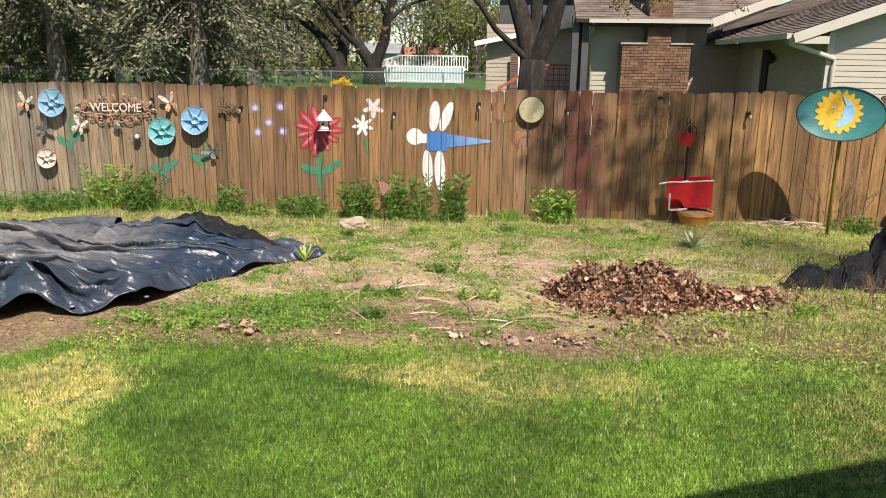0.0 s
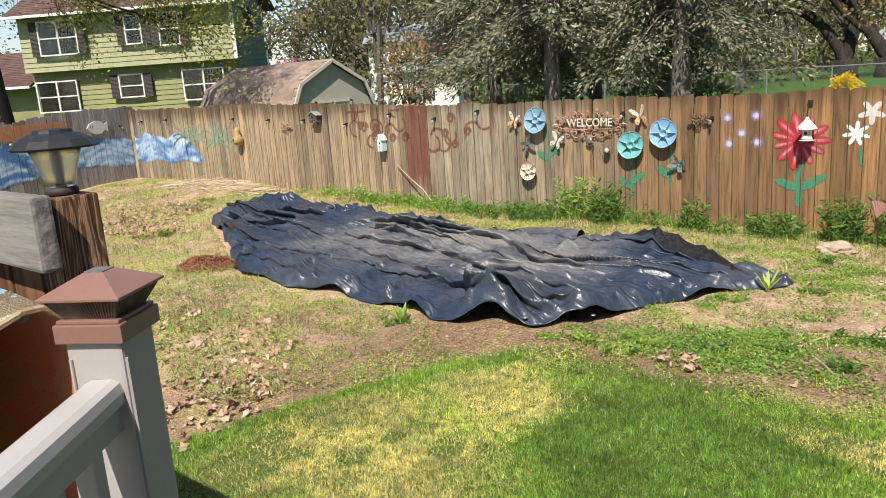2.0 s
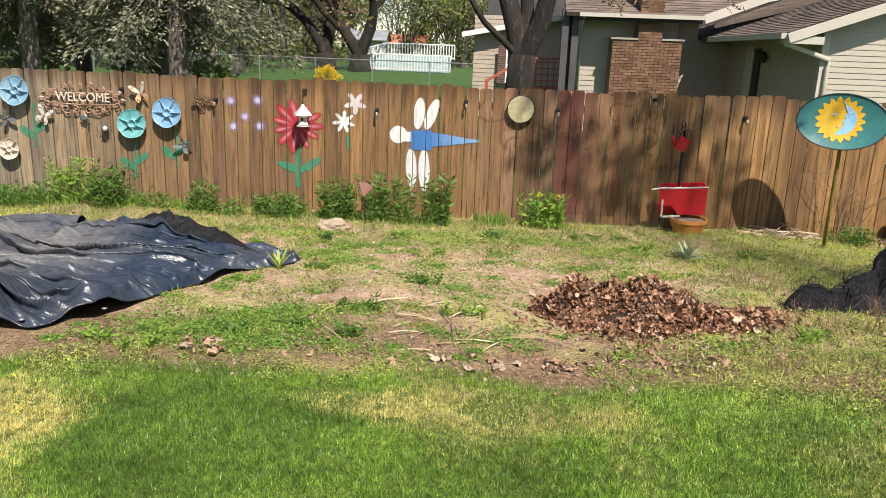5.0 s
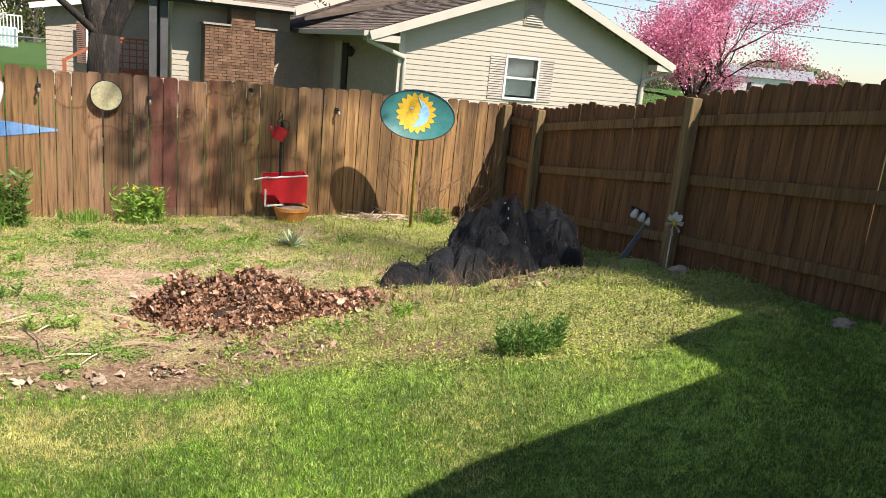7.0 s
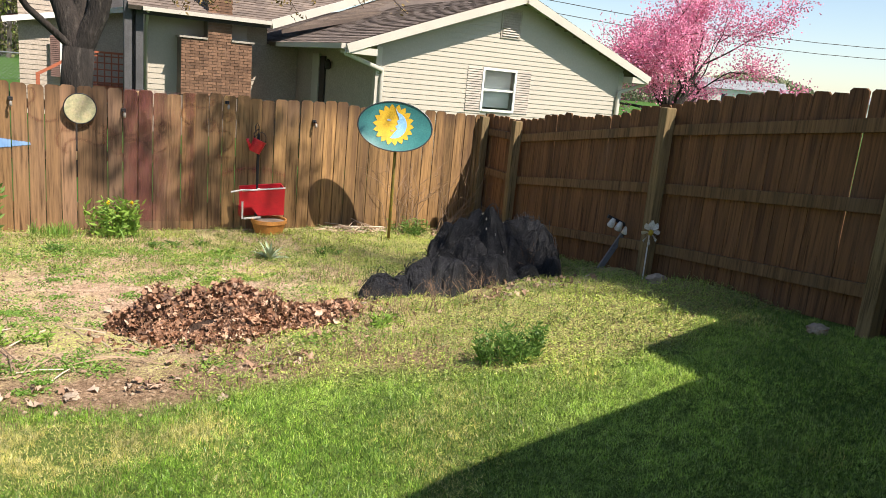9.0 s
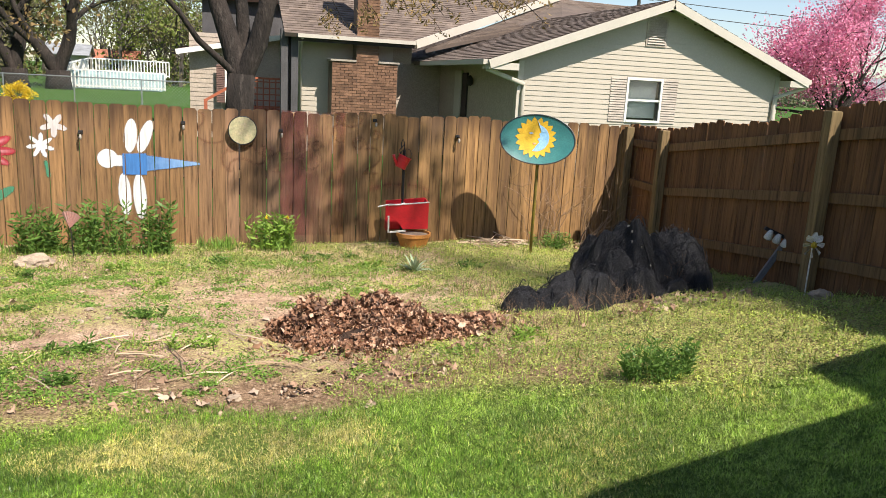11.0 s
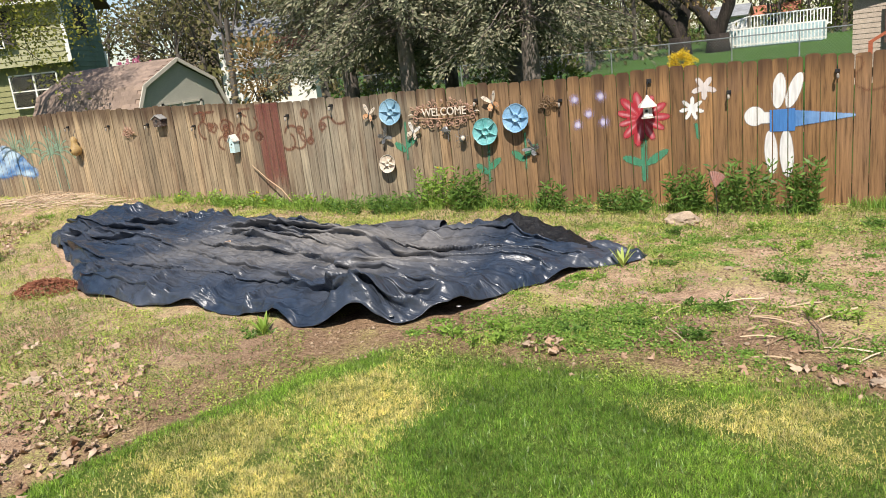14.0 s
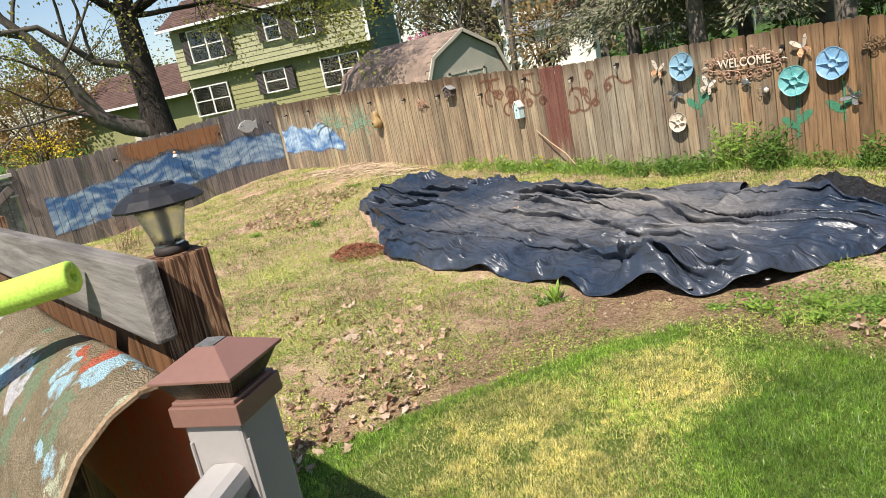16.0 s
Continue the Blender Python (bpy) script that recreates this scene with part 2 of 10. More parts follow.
def ground_z(x, y):
    """Height of the ground: flat by the back fence, rising to the right towards the house."""
    x, y = np.asarray(x, float), np.asarray(y, float)
    z = 0.68 * ease((x - 1.4) / 4.2) * ease((9.4 - y) / 6.6) * (1 - ease((x - 7) / 8))
    z = z + 0.16 * ease((-5.5 - x) / 6) * ease((y - 6) / 3) * (1 - ease((y - 11) / 6))
    inside = (1 - ease((y - 9.2) / 1.0)) * ease((x + 15.5) / 1.0)
    z = z + inside * (0.022 * np.sin(2.1 * x + 0.7 * y) * np.sin(1.7 * y - 0.4 * x) + 0.012 * np.sin(5.3 * x + 1.1) * np.sin(4.7 * y))
    rough = ease((y - lawn_edge(x) + 0.1) / 0.4) * inside * ease((9.5 - y) / 0.5)
    z = z + rough * (0.075 * (fbm(x, y, 1.7, 71, 3) - 0.5) + 0.035 * (fbm(x, y, 7.0, 72, 3) - 0.5))
    return z


def gz(x, y):
    return float(ground_z(x, y))


# ---- ground ----
def np_noise(x, y, seed=0):
    """Smooth value noise on arrays, 0 to 1."""
    xi, yi = np.floor(x).astype(int), np.floor(y).astype(int)
    fx, fy = x - xi, y - yi

    def h(a, b):
        k = (a * 374761393 + b * 668265263 + seed * 1442695041) & 0xFFFFFFFF
        k = ((k ^ (k >> 13)) * 1274126177) & 0xFFFFFFFF
        return ((k ^ (k >> 16)) & 0xFFFF) / 65535.0
    ux, uy = fx * fx * (3 - 2 * fx), fy * fy * (3 - 2 * fy)
    return (h(xi, yi) * (1 - ux) + h(xi + 1, yi) * ux) * (1 - uy) + (h(xi, yi + 1) * (1 - ux) + h(xi + 1, yi + 1) * ux) * uy


def fbm(x, y, scale, seed=0, octaves=4):
    out, a, tot = 0, 1.0, 0
    for o in range(octaves):
        out = out + a * np_noise(x * scale + 31.7 * o, y * scale - 17.3 * o, seed + o)
        tot, a, scale = tot + a, a * 0.5, scale * 2.1
    return out / tot


def lawn_edge(x):
    """y up to which the mown lawn reaches."""
    x = np.asarray(x, float)
    e = 5.12 + 0.10 * np.sin(1.9 * x + 0.6) + 0.08 * np.sin(4.3 * x) - 0.95 * ease((x - 2.3) / 1.5) + 0.3 * ease((x - 4.0) / 0.8)
    return np.where(x < -2.0, e - 2.9 * ease((-2.0 - x) / 1.4), e)


def blob(x, y, cx, cy, rx, ry):
    return np.exp(-(((x - cx) / rx) ** 2 + ((y - cy) / ry) ** 2))


def dryness(x, y):
    """How yellow the lawn is, 0 to 1."""
    d = 1.0 * blob(x, y, -2.0, 3.4, 0.75, 1.0) + 0.9 * blob(x, y, -1.75, 4.55, 0.75, 0.4) + 0.55 * blob(x, y, -1.3, 3.2, 0.5, 0.5)
    d = 1.15 * (d + 1.6 * blob(x, y, 0.65, 4.78, 0.6, 0.26)) + 0.3 * blob(x, y, -0.2, 4.75, 0.8, 0.15)
    d = d - 1.3 * blob(x, y, -0.65, 4.25, 0.7, 0.55)
    d = d - 1.2 * np.exp(-((lawn_edge(x) - y) / 0.28) ** 2) * (x < -2.0)
    return np.clip(d * 0.9 + 1.5 * (fbm(x, y, 2.1, 5) - 0.58), 0, 1)


def weediness(x, y):
    """Cover of low weeds beyond the lawn, 0 (bare soil) to 1."""
    w = 0.47 + 0.17 * ease((-2.5 - x) / 1.5) + 1.7 * (fbm(x, y, 1.15, 9) - 0.5) + 1.3 * (fbm(x, y, 4.0, 12, 3) - 0.5)
    w = w + 0.55 * blob(x, y, 0.5, 9.0, 9.0, 0.8) + 0.4 * blob(x, y, -5.0, 4.2, 2.5, 1.1) + 0.5 * blob(x, y, -10.0, 6.0, 5, 3.5)
    w = w + 0.5 * blob(x, y, 4.0, 5.2, 1.6, 1.0) + 0.3 * blob(x, y, 3.2, 6.8, 1.5, 2.0) + 0.35 * blob(x, y, 1.8, 8.4, 2.2, 0.5) + 0.4 * blob(x, y, 4.2, 5.0, 1.6, 1.2)
    w = w - 0.42 * blob(x, y, 0.3, 7.3, 1.6, 0.9) - 0.62 * blob(x, y, 0.5, 5.65, 0.9, 0.4) - 0.6 * blob(x, y, -2.2, 5.5, 1.3, 0.45) + 0.7 * blob(x, y, -1.2, 5.6, 0.55, 0.3) - 0.3 * blob(x, y, -3.6, 4.6, 0.5, 0.25) - 0.35 * blob(x, y, -3.7, 3.5, 0.7, 0.5) - 0.3 * blob(x, y, -9.5, 6.3, 1.3, 0.6)
    return np.clip(w, 0, 1)


def ground_material():
    m, t, b = shader("soil_and_turf", 0.95, 0, 0.1)
    geo = t.nodes.new("ShaderNodeNewGeometry")
    sep = t.nodes.new("ShaderNodeSeparateXYZ")
    t.links.new(geo.outputs["Position"], sep.inputs[0])
    co = coords(t)
    big, mid, fine = noise_tex(t, co, 0.9, 4), noise_tex(t, co, 7, 5, 0.65), noise_tex(t, co, 70, 4, 0.7)
    clods = noise_tex(t, co, 26, 3, 0.6, 0.5)
    soil = ramp(t, mid.outputs[0], [(0.25, (0.30, 0.185, 0.118)), (0.5, (0.58, 0.40, 0.275)), (0.75, (0.76, 0.565, 0.42))]).outputs[0]
    soil = mixc(t, smooth(t, clods.outputs[0], 0.5, 0.75), soil, (0.36, 0.25, 0.16))
    wet = maths(t, 'ADD', sep.outputs[1], maths(t, 'MULTIPLY_ADD', big.outputs[0], 2.4, maths(t, 'MULTIPLY', mid.outputs[0], 0.8)))
    soil = mixc(t, maths(t, 'MULTIPLY', smooth(t, wet, 8.0, 7.1), smooth(t, sep.outputs[0], -4.2, -2.6)), soil, ramp(t, clods.outputs[0], [(0.3, (0.17, 0.105, 0.062)), (0.7, (0.43, 0.295, 0.19))]).outputs[0])
    moss = ramp(t, fine.outputs[0], [(0.3, (0.26, 0.29, 0.065)), (0.7, (0.54, 0.54, 0.18))]).outputs[0]
    col = mixc(t, maths(t, 'MAXIMUM', smooth(t, big.outputs[0], 0.46, 0.64), smooth(t, sep.outputs[0], 2.6, 3.6)), soil, mixc(t, smooth(t, fine.outputs[0], 0.38, 0.58), soil, moss))
    turf = ramp(t, fine.outputs[0], [(0.3, (0.045, 0.085, 0.012)), (0.7, (0.15, 0.25, 0.04))]).outputs[0]
    edge = maths(t, 'ADD', sep.outputs[1], maths(t, 'MULTIPLY', mid.outputs[0], 0.3))
    edge = maths(t, 'ADD', edge, maths(t, 'MULTIPLY', smooth(t, sep.outputs[0], -2.0, -3.4), 2.9))
    edge = maths(t, 'ADD', edge, maths(t, 'MULTIPLY', smooth(t, sep.outputs[0], 2.3, 3.8), 0.8))
    col = mixc(t, smooth(t, edge, 5.45, 5.15), col, mixc(t, 0.12, turf, soil))
    # Fine-grain contrast puts the dark of soil crevices into the colour.
    col = mixc(t, 1.0, col, ramp(t, fine.outputs[0], [(0.28, (0.48, 0.46, 0.44)), (0.72, (1.45, 1.43, 1.4))]).outputs[0], "MULTIPLY")
    far = maths(t, 'MAXIMUM', smooth(t, sep.outputs[1], 9.75, 10.2), smooth(t, sep.outputs[0], -15.0, -16.0))
    far = maths(t, 'MAXIMUM', far, smooth(t, sep.outputs[0], 5.7, 6.2))
    lawn2 = ramp(t, mid.outputs[0], [(0.3, (0.035, 0.085, 0.015)), (0.7, (0.075, 0.15, 0.03))]).outputs[0]
    col = mixc(t, far, col, lawn2)
    t.links.new(col, b.inputs["Base Color"])
    bumped(t, b, maths(t, 'ADD', maths(t, 'MULTIPLY', clods.outputs[0], 0.7), fine.outputs[0]), 0.9, 0.03)
    return m


def span(*stops):
    """Breaks along an axis: (start, end, step) pieces joined."""
    out = []
    for a, b, n in stops:
        out += list(np.linspace(a, b, n, endpoint=False))
    return np.array(out)


gx = np.append(span((-1500, -200, 8), (-200, -40, 10), (-40, -17, 14), (-17, 8, 270), (8, 40, 16), (40, 200, 10), (200, 1500, 8)), 1500.0)
gy = np.append(span((-300, -30, 5), (-30, -2, 10), (-2, 11, 190), (11, 60, 25), (60, 200, 10), (200, 2500, 8)), 2500.0)
GX, GY = np.meshgrid(gx, gy)
vg = np.stack([GX.ravel(), GY.ravel(), ground_z(GX, GY).ravel()], 1)
wgt = len(gx)
ii = np.arange((len(gy) - 1) * wgt).reshape(len(gy) - 1, wgt)[:, :-1].ravel()
fg = np.stack([ii, ii + 1, ii + wgt + 1, ii + wgt], 1)
ground = new("ground", raw_mesh("ground", vg, fg, ground_material(), True))
tagged(ground, "uneven back yard of turf and bare tan soil", "ground", kind="structure")

# ---- board fences ----
WOOD_BACK = picket_wood("weathered_stained_boards", [(-15.5, (0.234, 0.206, 0.156)), (-12.5, (0.3, 0.232, 0.148)), (-7.0, (0.284, 0.219, 0.14)), (-5.6, (0.259, 0.224, 0.164)), (-4.2, (0.275, 0.219, 0.144)), (-2.8, (0.235, 0.145, 0.075)), (-1.2, (0.205, 0.118, 0.055)), (0.8, (0.215, 0.122, 0.055)), (1.8, (0.183, 0.11, 0.068)), (3.0, (0.267, 0.158, 0.068)), (6.0, (0.259, 0.149, 0.064))], (0.105, 0.058, 0.035), tips=0.75)
WOOD_SIDE = picket_wood("brown_stained_boards", [(4.0, (0.15, 0.076, 0.036)), (6.5, (0.175, 0.088, 0.04))], (0.07, 0.038, 0.022), vary=0.45)
WOOD_SIDE_RAIL = picket_wood("brown_stained_rails", [(4.0, (0.165, 0.1, 0.05)), (6.5, (0.18, 0.105, 0.05))], (0.08, 0.055, 0.03), vary=0.5)
WOOD_SIDE_POST = picket_wood("mossy_brown_posts", [(4.0, (0.21, 0.15, 0.075)), (6.5, (0.2, 0.135, 0.065))], (0.10, 0.085, 0.035), vary=0.4)
WOOD_GREY = picket_wood("grey_weathered_boards", [(-16.5, (0.20, 0.19, 0.185)), (-13.5, (0.23, 0.20, 0.18))], (0.10, 0.085, 0.08))
WOOD_POST = picket_wood("pale_post_wood", [(-16.0, (0.30, 0.24, 0.18)), (6.0, (0.36, 0.25, 0.13))], (0.16, 0.1, 0.06))


def picket_mesh(name, h, w, mat, rng):
    e = 0.022
    b = Build().prism([(-w / 2, 0), (w / 2, 0), (w / 2, h - e * rng.uniform(0.8, 1.2)), (w / 2 - e, h), (-w / 2 + e, h), (-w / 2, h - e * rng.uniform(0.8, 1.2))], -0.008, 0.008)
    return b.mesh(name, mat)


def board_fence(name, label, a, b, mat, rails_front, height, posts, seed, rails=(0.25, 0.78, 1.28), gap=0.006, rail_mat=None, post_mat=None, start=0.0):
    """A run of dog-eared boards from a to b (x, y), on rails and posts, that follows the ground."""
    rng = random.Random(seed)
    a, b = Vector((*a, 0)), Vector((*b, 0))
    way = (b - a).normalized()
    run = (b - a).length
    angle = math.atan2(way.y, way.x)
    top = thing(name, label, "fence", kind="structure", at=(a.x, a.y, gz(a.x, a.y)))
    inv = Matrix.Translation((-a.x, -a.y, -gz(a.x, a.y)))
    meshes = [picket_mesh("picket", height + rng.uniform(-0.012, 0.012), 0.1395 + rng.uniform(-0.002, 0.002), mat, rng) for _ in range(8)]
    step = 0.1395 + gap
    n = int(run / step)
    for i in range(int(start / step), n + 1):
        p = a + way * (i * step + 0.07)
        z = gz(p.x, p.y) - 0.02 + rng.uniform(-0.012, 0.012)
        part("picket", meshes[rng.randrange(8)], None, top, at=inv @ pose(p.x, p.y, z, rng.uniform(-0.09, 0.09), rng.uniform(-0.35, 0.35), math.degrees(angle) + rng.uniform(-0.3, 0.3)))
    side = -1 if rails_front else 1
    nrm = Vector((-way.y, way.x, 0)) * side
    for h in rails:
        for s in range(len(posts) - 1):
            p0, p1 = a + way * posts[s], a + way * posts[s + 1]
            q0 = p0 + nrm * 0.028 + Vector((0, 0, gz(p0.x, p0.y) + h))
            q1 = p1 + nrm * 0.028 + Vector((0, 0, gz(p1.x, p1.y) + h))
            d = q1 - q0
            L = d.length
            bd = Build().box(0, -0.019, -0.044, L - 0.01, 0.019, 0.044)
            part("rail", bd, rail_mat or WOOD_POST, top, bevel=0.003, at=inv @ Matrix.Translation(q0) @ d.to_track_quat('X', 'Z').to_matrix().to_4x4())
    for s in posts:
        p = a + way * s + nrm * 0.10
        z = gz(p.x, p.y)
        bd = Build().box(-0.05, -0.05, -0.15, 0.05, 0.05, height - 0.045)
        part("post", bd, post_mat or WOOD_POST, top, "square grey-brown wooden post", bevel=0.012, at=inv @ pose(p.x, p.y, z, 0, 0, math.degrees(angle)))
    return top


CL, CR, LEND, REND = (-15.45, 9.63), (5.84, 9.63), (-13.3, 1.3), (4.97, 1.2)
fence_back = board_fence("fence_back", "long weathered board fence stained brown with painted flowers", CL, CR, WOOD_BACK, False, 1.52, [0.1, 2.6, 5.0, 7.4, 9.8, 12.2, 14.6, 17.0, 19.2, 20.8], 1)
fence_side = board_fence("fence_side", "brown stained board fence seen from its rail side", REND, CR, WOOD_SIDE, False, 1.52, [0.1, 2.5, 4.72, 7.45, 8.38], 2, rail_mat=WOOD_SIDE_RAIL, post_mat=WOOD_SIDE_POST)
fence_left = board_fence("fence_left", "old grey weathered board fence with a painted blue wave", LEND, CL, WOOD_GREY, False, 1.60, [2.62, 4.8, 7.9], 3, start=2.5)


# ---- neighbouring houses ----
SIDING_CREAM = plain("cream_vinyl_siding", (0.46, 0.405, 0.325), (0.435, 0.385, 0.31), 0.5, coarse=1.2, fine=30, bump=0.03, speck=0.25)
# Tan siding, and cream darkened to carry shade on the neighbour's recessed walls.
SIDING_TAN_AND_SHADE = plain("tan_and_shaded_cream_siding", (0.46, 0.38, 0.30), (0.42, 0.345, 0.275), 0.55, coarse=1.2, fine=30, bump=0.05)
SIDING_GREEN = plain("green_painted_clapboard", (0.27, 0.265, 0.12), (0.24, 0.235, 0.105), 0.65, coarse=1.0, fine=20, bump=0.1, dirt=(0.2, 0.21, 0.09))
SIDING_PALE = plain("sun_bleached_green_clapboard", (0.36, 0.35, 0.205), (0.32, 0.315, 0.18), 0.7, coarse=1.0, fine=20, bump=0.1, dirt=(0.27, 0.27, 0.13))
SIDING_TEAL = plain("dark_green_clapboard", (0.13, 0.20, 0.15), None, 0.65, coarse=1.0, fine=20, bump=0.1)
TRIM_WHITE = plain("white_painted_trim", (0.78, 0.76, 0.70), (0.7, 0.68, 0.62), 0.5, coarse=2, fine=40, bump=0.03, speck=0.25)
TRIM_CREAM = plain("cream_painted_trim", (0.54, 0.49, 0.41), (0.5, 0.455, 0.38), 0.5, coarse=2, fine=40, bump=0.03, speck=0.2)
SHUTTER_TAN = plain("tan_shutter_plastic", (0.45, 0.38, 0.31), None, 0.5, coarse=2, fine=40, bump=0.05)
SILL_STONE = plain("pale_sandstone_ledge", (0.40, 0.35, 0.28), None, 0.85)
DARK_TRIM = plain("dark_brown_trim", (0.045, 0.035, 0.03), None, 0.6, coarse=2, fine=40)
SLATE_GREY = plain("dark_grey_boarding", (0.10, 0.095, 0.095), None, 0.7, coarse=2, fine=30)
BRICK_MAT = plain("red_brown_brick", (0.225, 0.125, 0.075), (0.165, 0.09, 0.055), 0.9, coarse=5, fine=60, bump=0.4, per=0.28)
MORTAR = plain("grey_mortar", (0.235, 0.18, 0.135), None, 0.95, coarse=4, fine=80, bump=0.5)
SHINGLE_BROWN = plain("brown_asphalt_shingles", (0.19, 0.145, 0.115), (0.145, 0.11, 0.09), 0.95, coarse=2.5, fine=90, bump=0.6, per=0.22)
SHINGLE_RED = plain("red_brown_asphalt_shingles", (0.125, 0.075, 0.06), (0.10, 0.06, 0.05), 0.95, coarse=2.0, fine=60, bump=0.6, per=0.2)
SHINGLE_TAN = plain("sun_faded_tan_shingles", (0.30, 0.22, 0.17), (0.23, 0.17, 0.135), 0.95, coarse=2.5, fine=90, bump=0.6, per=0.2)
SHED_GREY = plain("grey_beige_shed_siding", (0.44, 0.42, 0.35), (0.40, 0.38, 0.32), 0.7, coarse=2, fine=40, bump=0.1)
DECK_RED = plain("red_stained_deck_wood", (0.42, 0.12, 0.06), (0.34, 0.10, 0.05), 0.7, coarse=3, fine=40)
METAL_GREY = plain("galvanised_steel", (0.42, 0.43, 0.43), None, 0.45, 0.7, coarse=4, fine=60, bump=0.05)
# Near-black plates stand in for unlit rooms behind the windows.
ROOM_DARK = plain("dim_room", (0.03, 0.032, 0.035), (0.02, 0.02, 0.02), 0.9)
CURTAIN = plain("pale_curtain", (0.5, 0.52, 0.52), (0.38, 0.4, 0.4), 0.9)


def glass_pane():
    m, t, b = shader("window_glass", 0.04, 0, 0.5)
    b.inputs["Transmission Weight"].default_value = 1.0
    b.inputs["Base Color"].default_value = (0.8, 0.85, 0.85, 1)
    b.inputs["IOR"].default_value = 1.45
    return m


GLASS = glass_pane()


def lap_boards(parent, at, lo, hi, z0, z1, lap, holes, mat, thick=0.016):
    """Clapboards on a wall in the local xz plane, facing -y; lo(z), hi(z) are the wall's ends; holes are (x0, z0, x1, z1)."""
    z = z0
    while z < z1 - 0.01:
        top = min(z + lap, z1)
        mid = (z + top) / 2
        runs = [(lo(mid), hi(mid))]
        for hx0, hz0, hx1, hz1 in holes:
            if hz0 < mid < hz1:
                runs = [r for a, b in runs for r in ((a, min(b, hx0)), (max(a, hx1), b)) if r[1] - r[0] > 0.02]
        for a, b in runs:
            if b - a > 0.03:
                bd = Build().add([(a, -thick, z), (b, -thick, z), (b, 0, z), (a, 0, z), (a, -0.004, top), (b, -0.004, top), (b, 0, top), (a, 0, top)],
                                 [(3, 2, 1, 0), (4, 5, 6, 7), (0, 1, 5, 4), (1, 2, 6, 5), (2, 3, 7, 6), (3, 0, 4, 7)])
                part("clapboard", bd, mat, parent, at=at)
        z = top


def sash_window(parent, at, x0, z0, x1, z1, shutters=0.0, shutter_mat=None, mullion=False, frame_mat=None, curtain=True):
    """A window set into a wall in the local xz plane, with frame, two sashes, panes and a dim recess; optional shutters."""
    fm = frame_mat or TRIM_WHITE
    win = part("window", Build().box(x0 - 0.03, 0.14, z0 - 0.03, x1 + 0.03, 0.16, z1 + 0.03), ROOM_DARK, parent, at=at)
    w = 0.05
    for nm, q in (("window_frame", (x0 - w, -0.035, z0 - w, x0, 0.05, z1 + w)), ("window_frame", (x1, -0.035, z0 - w, x1 + w, 0.05, z1 + w)),
                  ("window_frame", (x0, -0.035, z1, x1, 0.05, z1 + w)), ("window_sill", (x0, -0.05, z0 - w, x1, 0.05, z0))):
        part(nm, Build().box(*q), fm, win, "white window frame")
    zm = (z0 + z1) / 2
    part("sash_bar", Build().box(x0, -0.01, zm - 0.022, x1, 0.03, zm + 0.022), fm, win)
    if mullion:
        xm = (x0 + x1) / 2
        part("mullion", Build().box(xm - 0.03, -0.014, z0, xm + 0.03, 0.034, z1), fm, win)
    part("pane", Build().box(x0, 0.008, zm, x1, 0.014, z1), GLASS, win)
    part("pane", Build().box(x0, 0.016, z0, x1, 0.022, zm), GLASS, win)
    if curtain:
        part("curtain", Build().box(x0 + 0.03, 0.09, z0 + 0.05 * (z1 - z0), x1 - 0.03, 0.1, z1), CURTAIN, win, "pale curtain behind glass")
    if shutters:
        for s0, s1 in ((x0 - w - 0.01 - shutters, x0 - w - 0.01), (x1 + w + 0.01, x1 + w + 0.01 + shutters)):
            n = int((z1 - z0) / 0.045)
            rows = [[(s0, -0.004, z0 - w), (s1, -0.004, z0 - w)]]
            for i in range(n):
                za, zb = (z0 - w + (z1 - z0 + 2 * w) * (i + q) / n for q in (0.05, 1.0))
                rows += [[(s0, -0.032, za), (s1, -0.032, za)], [(s0, -0.016, zb), (s1, -0.016, zb)]]
            sh = Build().sheet(rows + [[(s0, -0.004, z1 + w), (s1, -0.004, z1 + w)]])
            part("shutter", sh, shutter_mat or SHUTTER_TAN, win)
    return win


def roof_slope(name, parent, a, b, c, d, course, mat, label="", tab=0.3):
    """A pitched roof face from eave a-b to ridge d-c, laid in stepped shingle courses, over a solid deck."""
    a, b, c, d = (Vector(p) for p in (a, b, c, d))
    nrm = (b - a).cross(d - a).normalized()
    if nrm.z < 0:
        nrm = -nrm
    bd = Build()
    dn = nrm * -0.08
    bd.add([a, b, c, d, a + dn, b + dn, c + dn, d + dn], [(0, 1, 2, 3), (7, 6, 5, 4), (0, 4, 5, 1), (1, 5, 6, 2), (2, 6, 7, 3), (3, 7, 4, 0)])
    n = max(1, int((d - a).length / course))
    rng = random.Random(len(name) + n)
    for i in range(n):
        f0, f1 = i / n, (i + 1.05) / n
        l0, r0, l1, r1 = a.lerp(d, f0), b.lerp(c, f0), a.lerp(d, min(1, f1)), b.lerp(c, min(1, f1))
        k = max(1, int((r0 - l0).length / tab))
        off = rng.random()
        cuts = [0] + [min(1, max(0, (j + off) / k)) for j in range(k)] + [1]
        for s0, s1 in zip(cuts, cuts[1:]):
            if s1 - s0 < 1e-4:
                continue
            h = nrm * rng.uniform(0.012, 0.022)
            p, q, r, s = l0.lerp(r0, s0) + h, l0.lerp(r0, s1 - 0.01 / k) + h, l1.lerp(r1, s1 - 0.01 / k) + nrm * 0.004, l1.lerp(r1, s0) + nrm * 0.004
            bd.add([p, q, r, s, p - h, q - h], [(0, 1, 2, 3), (4, 5, 1, 0)])
    return part(name, bd, mat, parent, label)


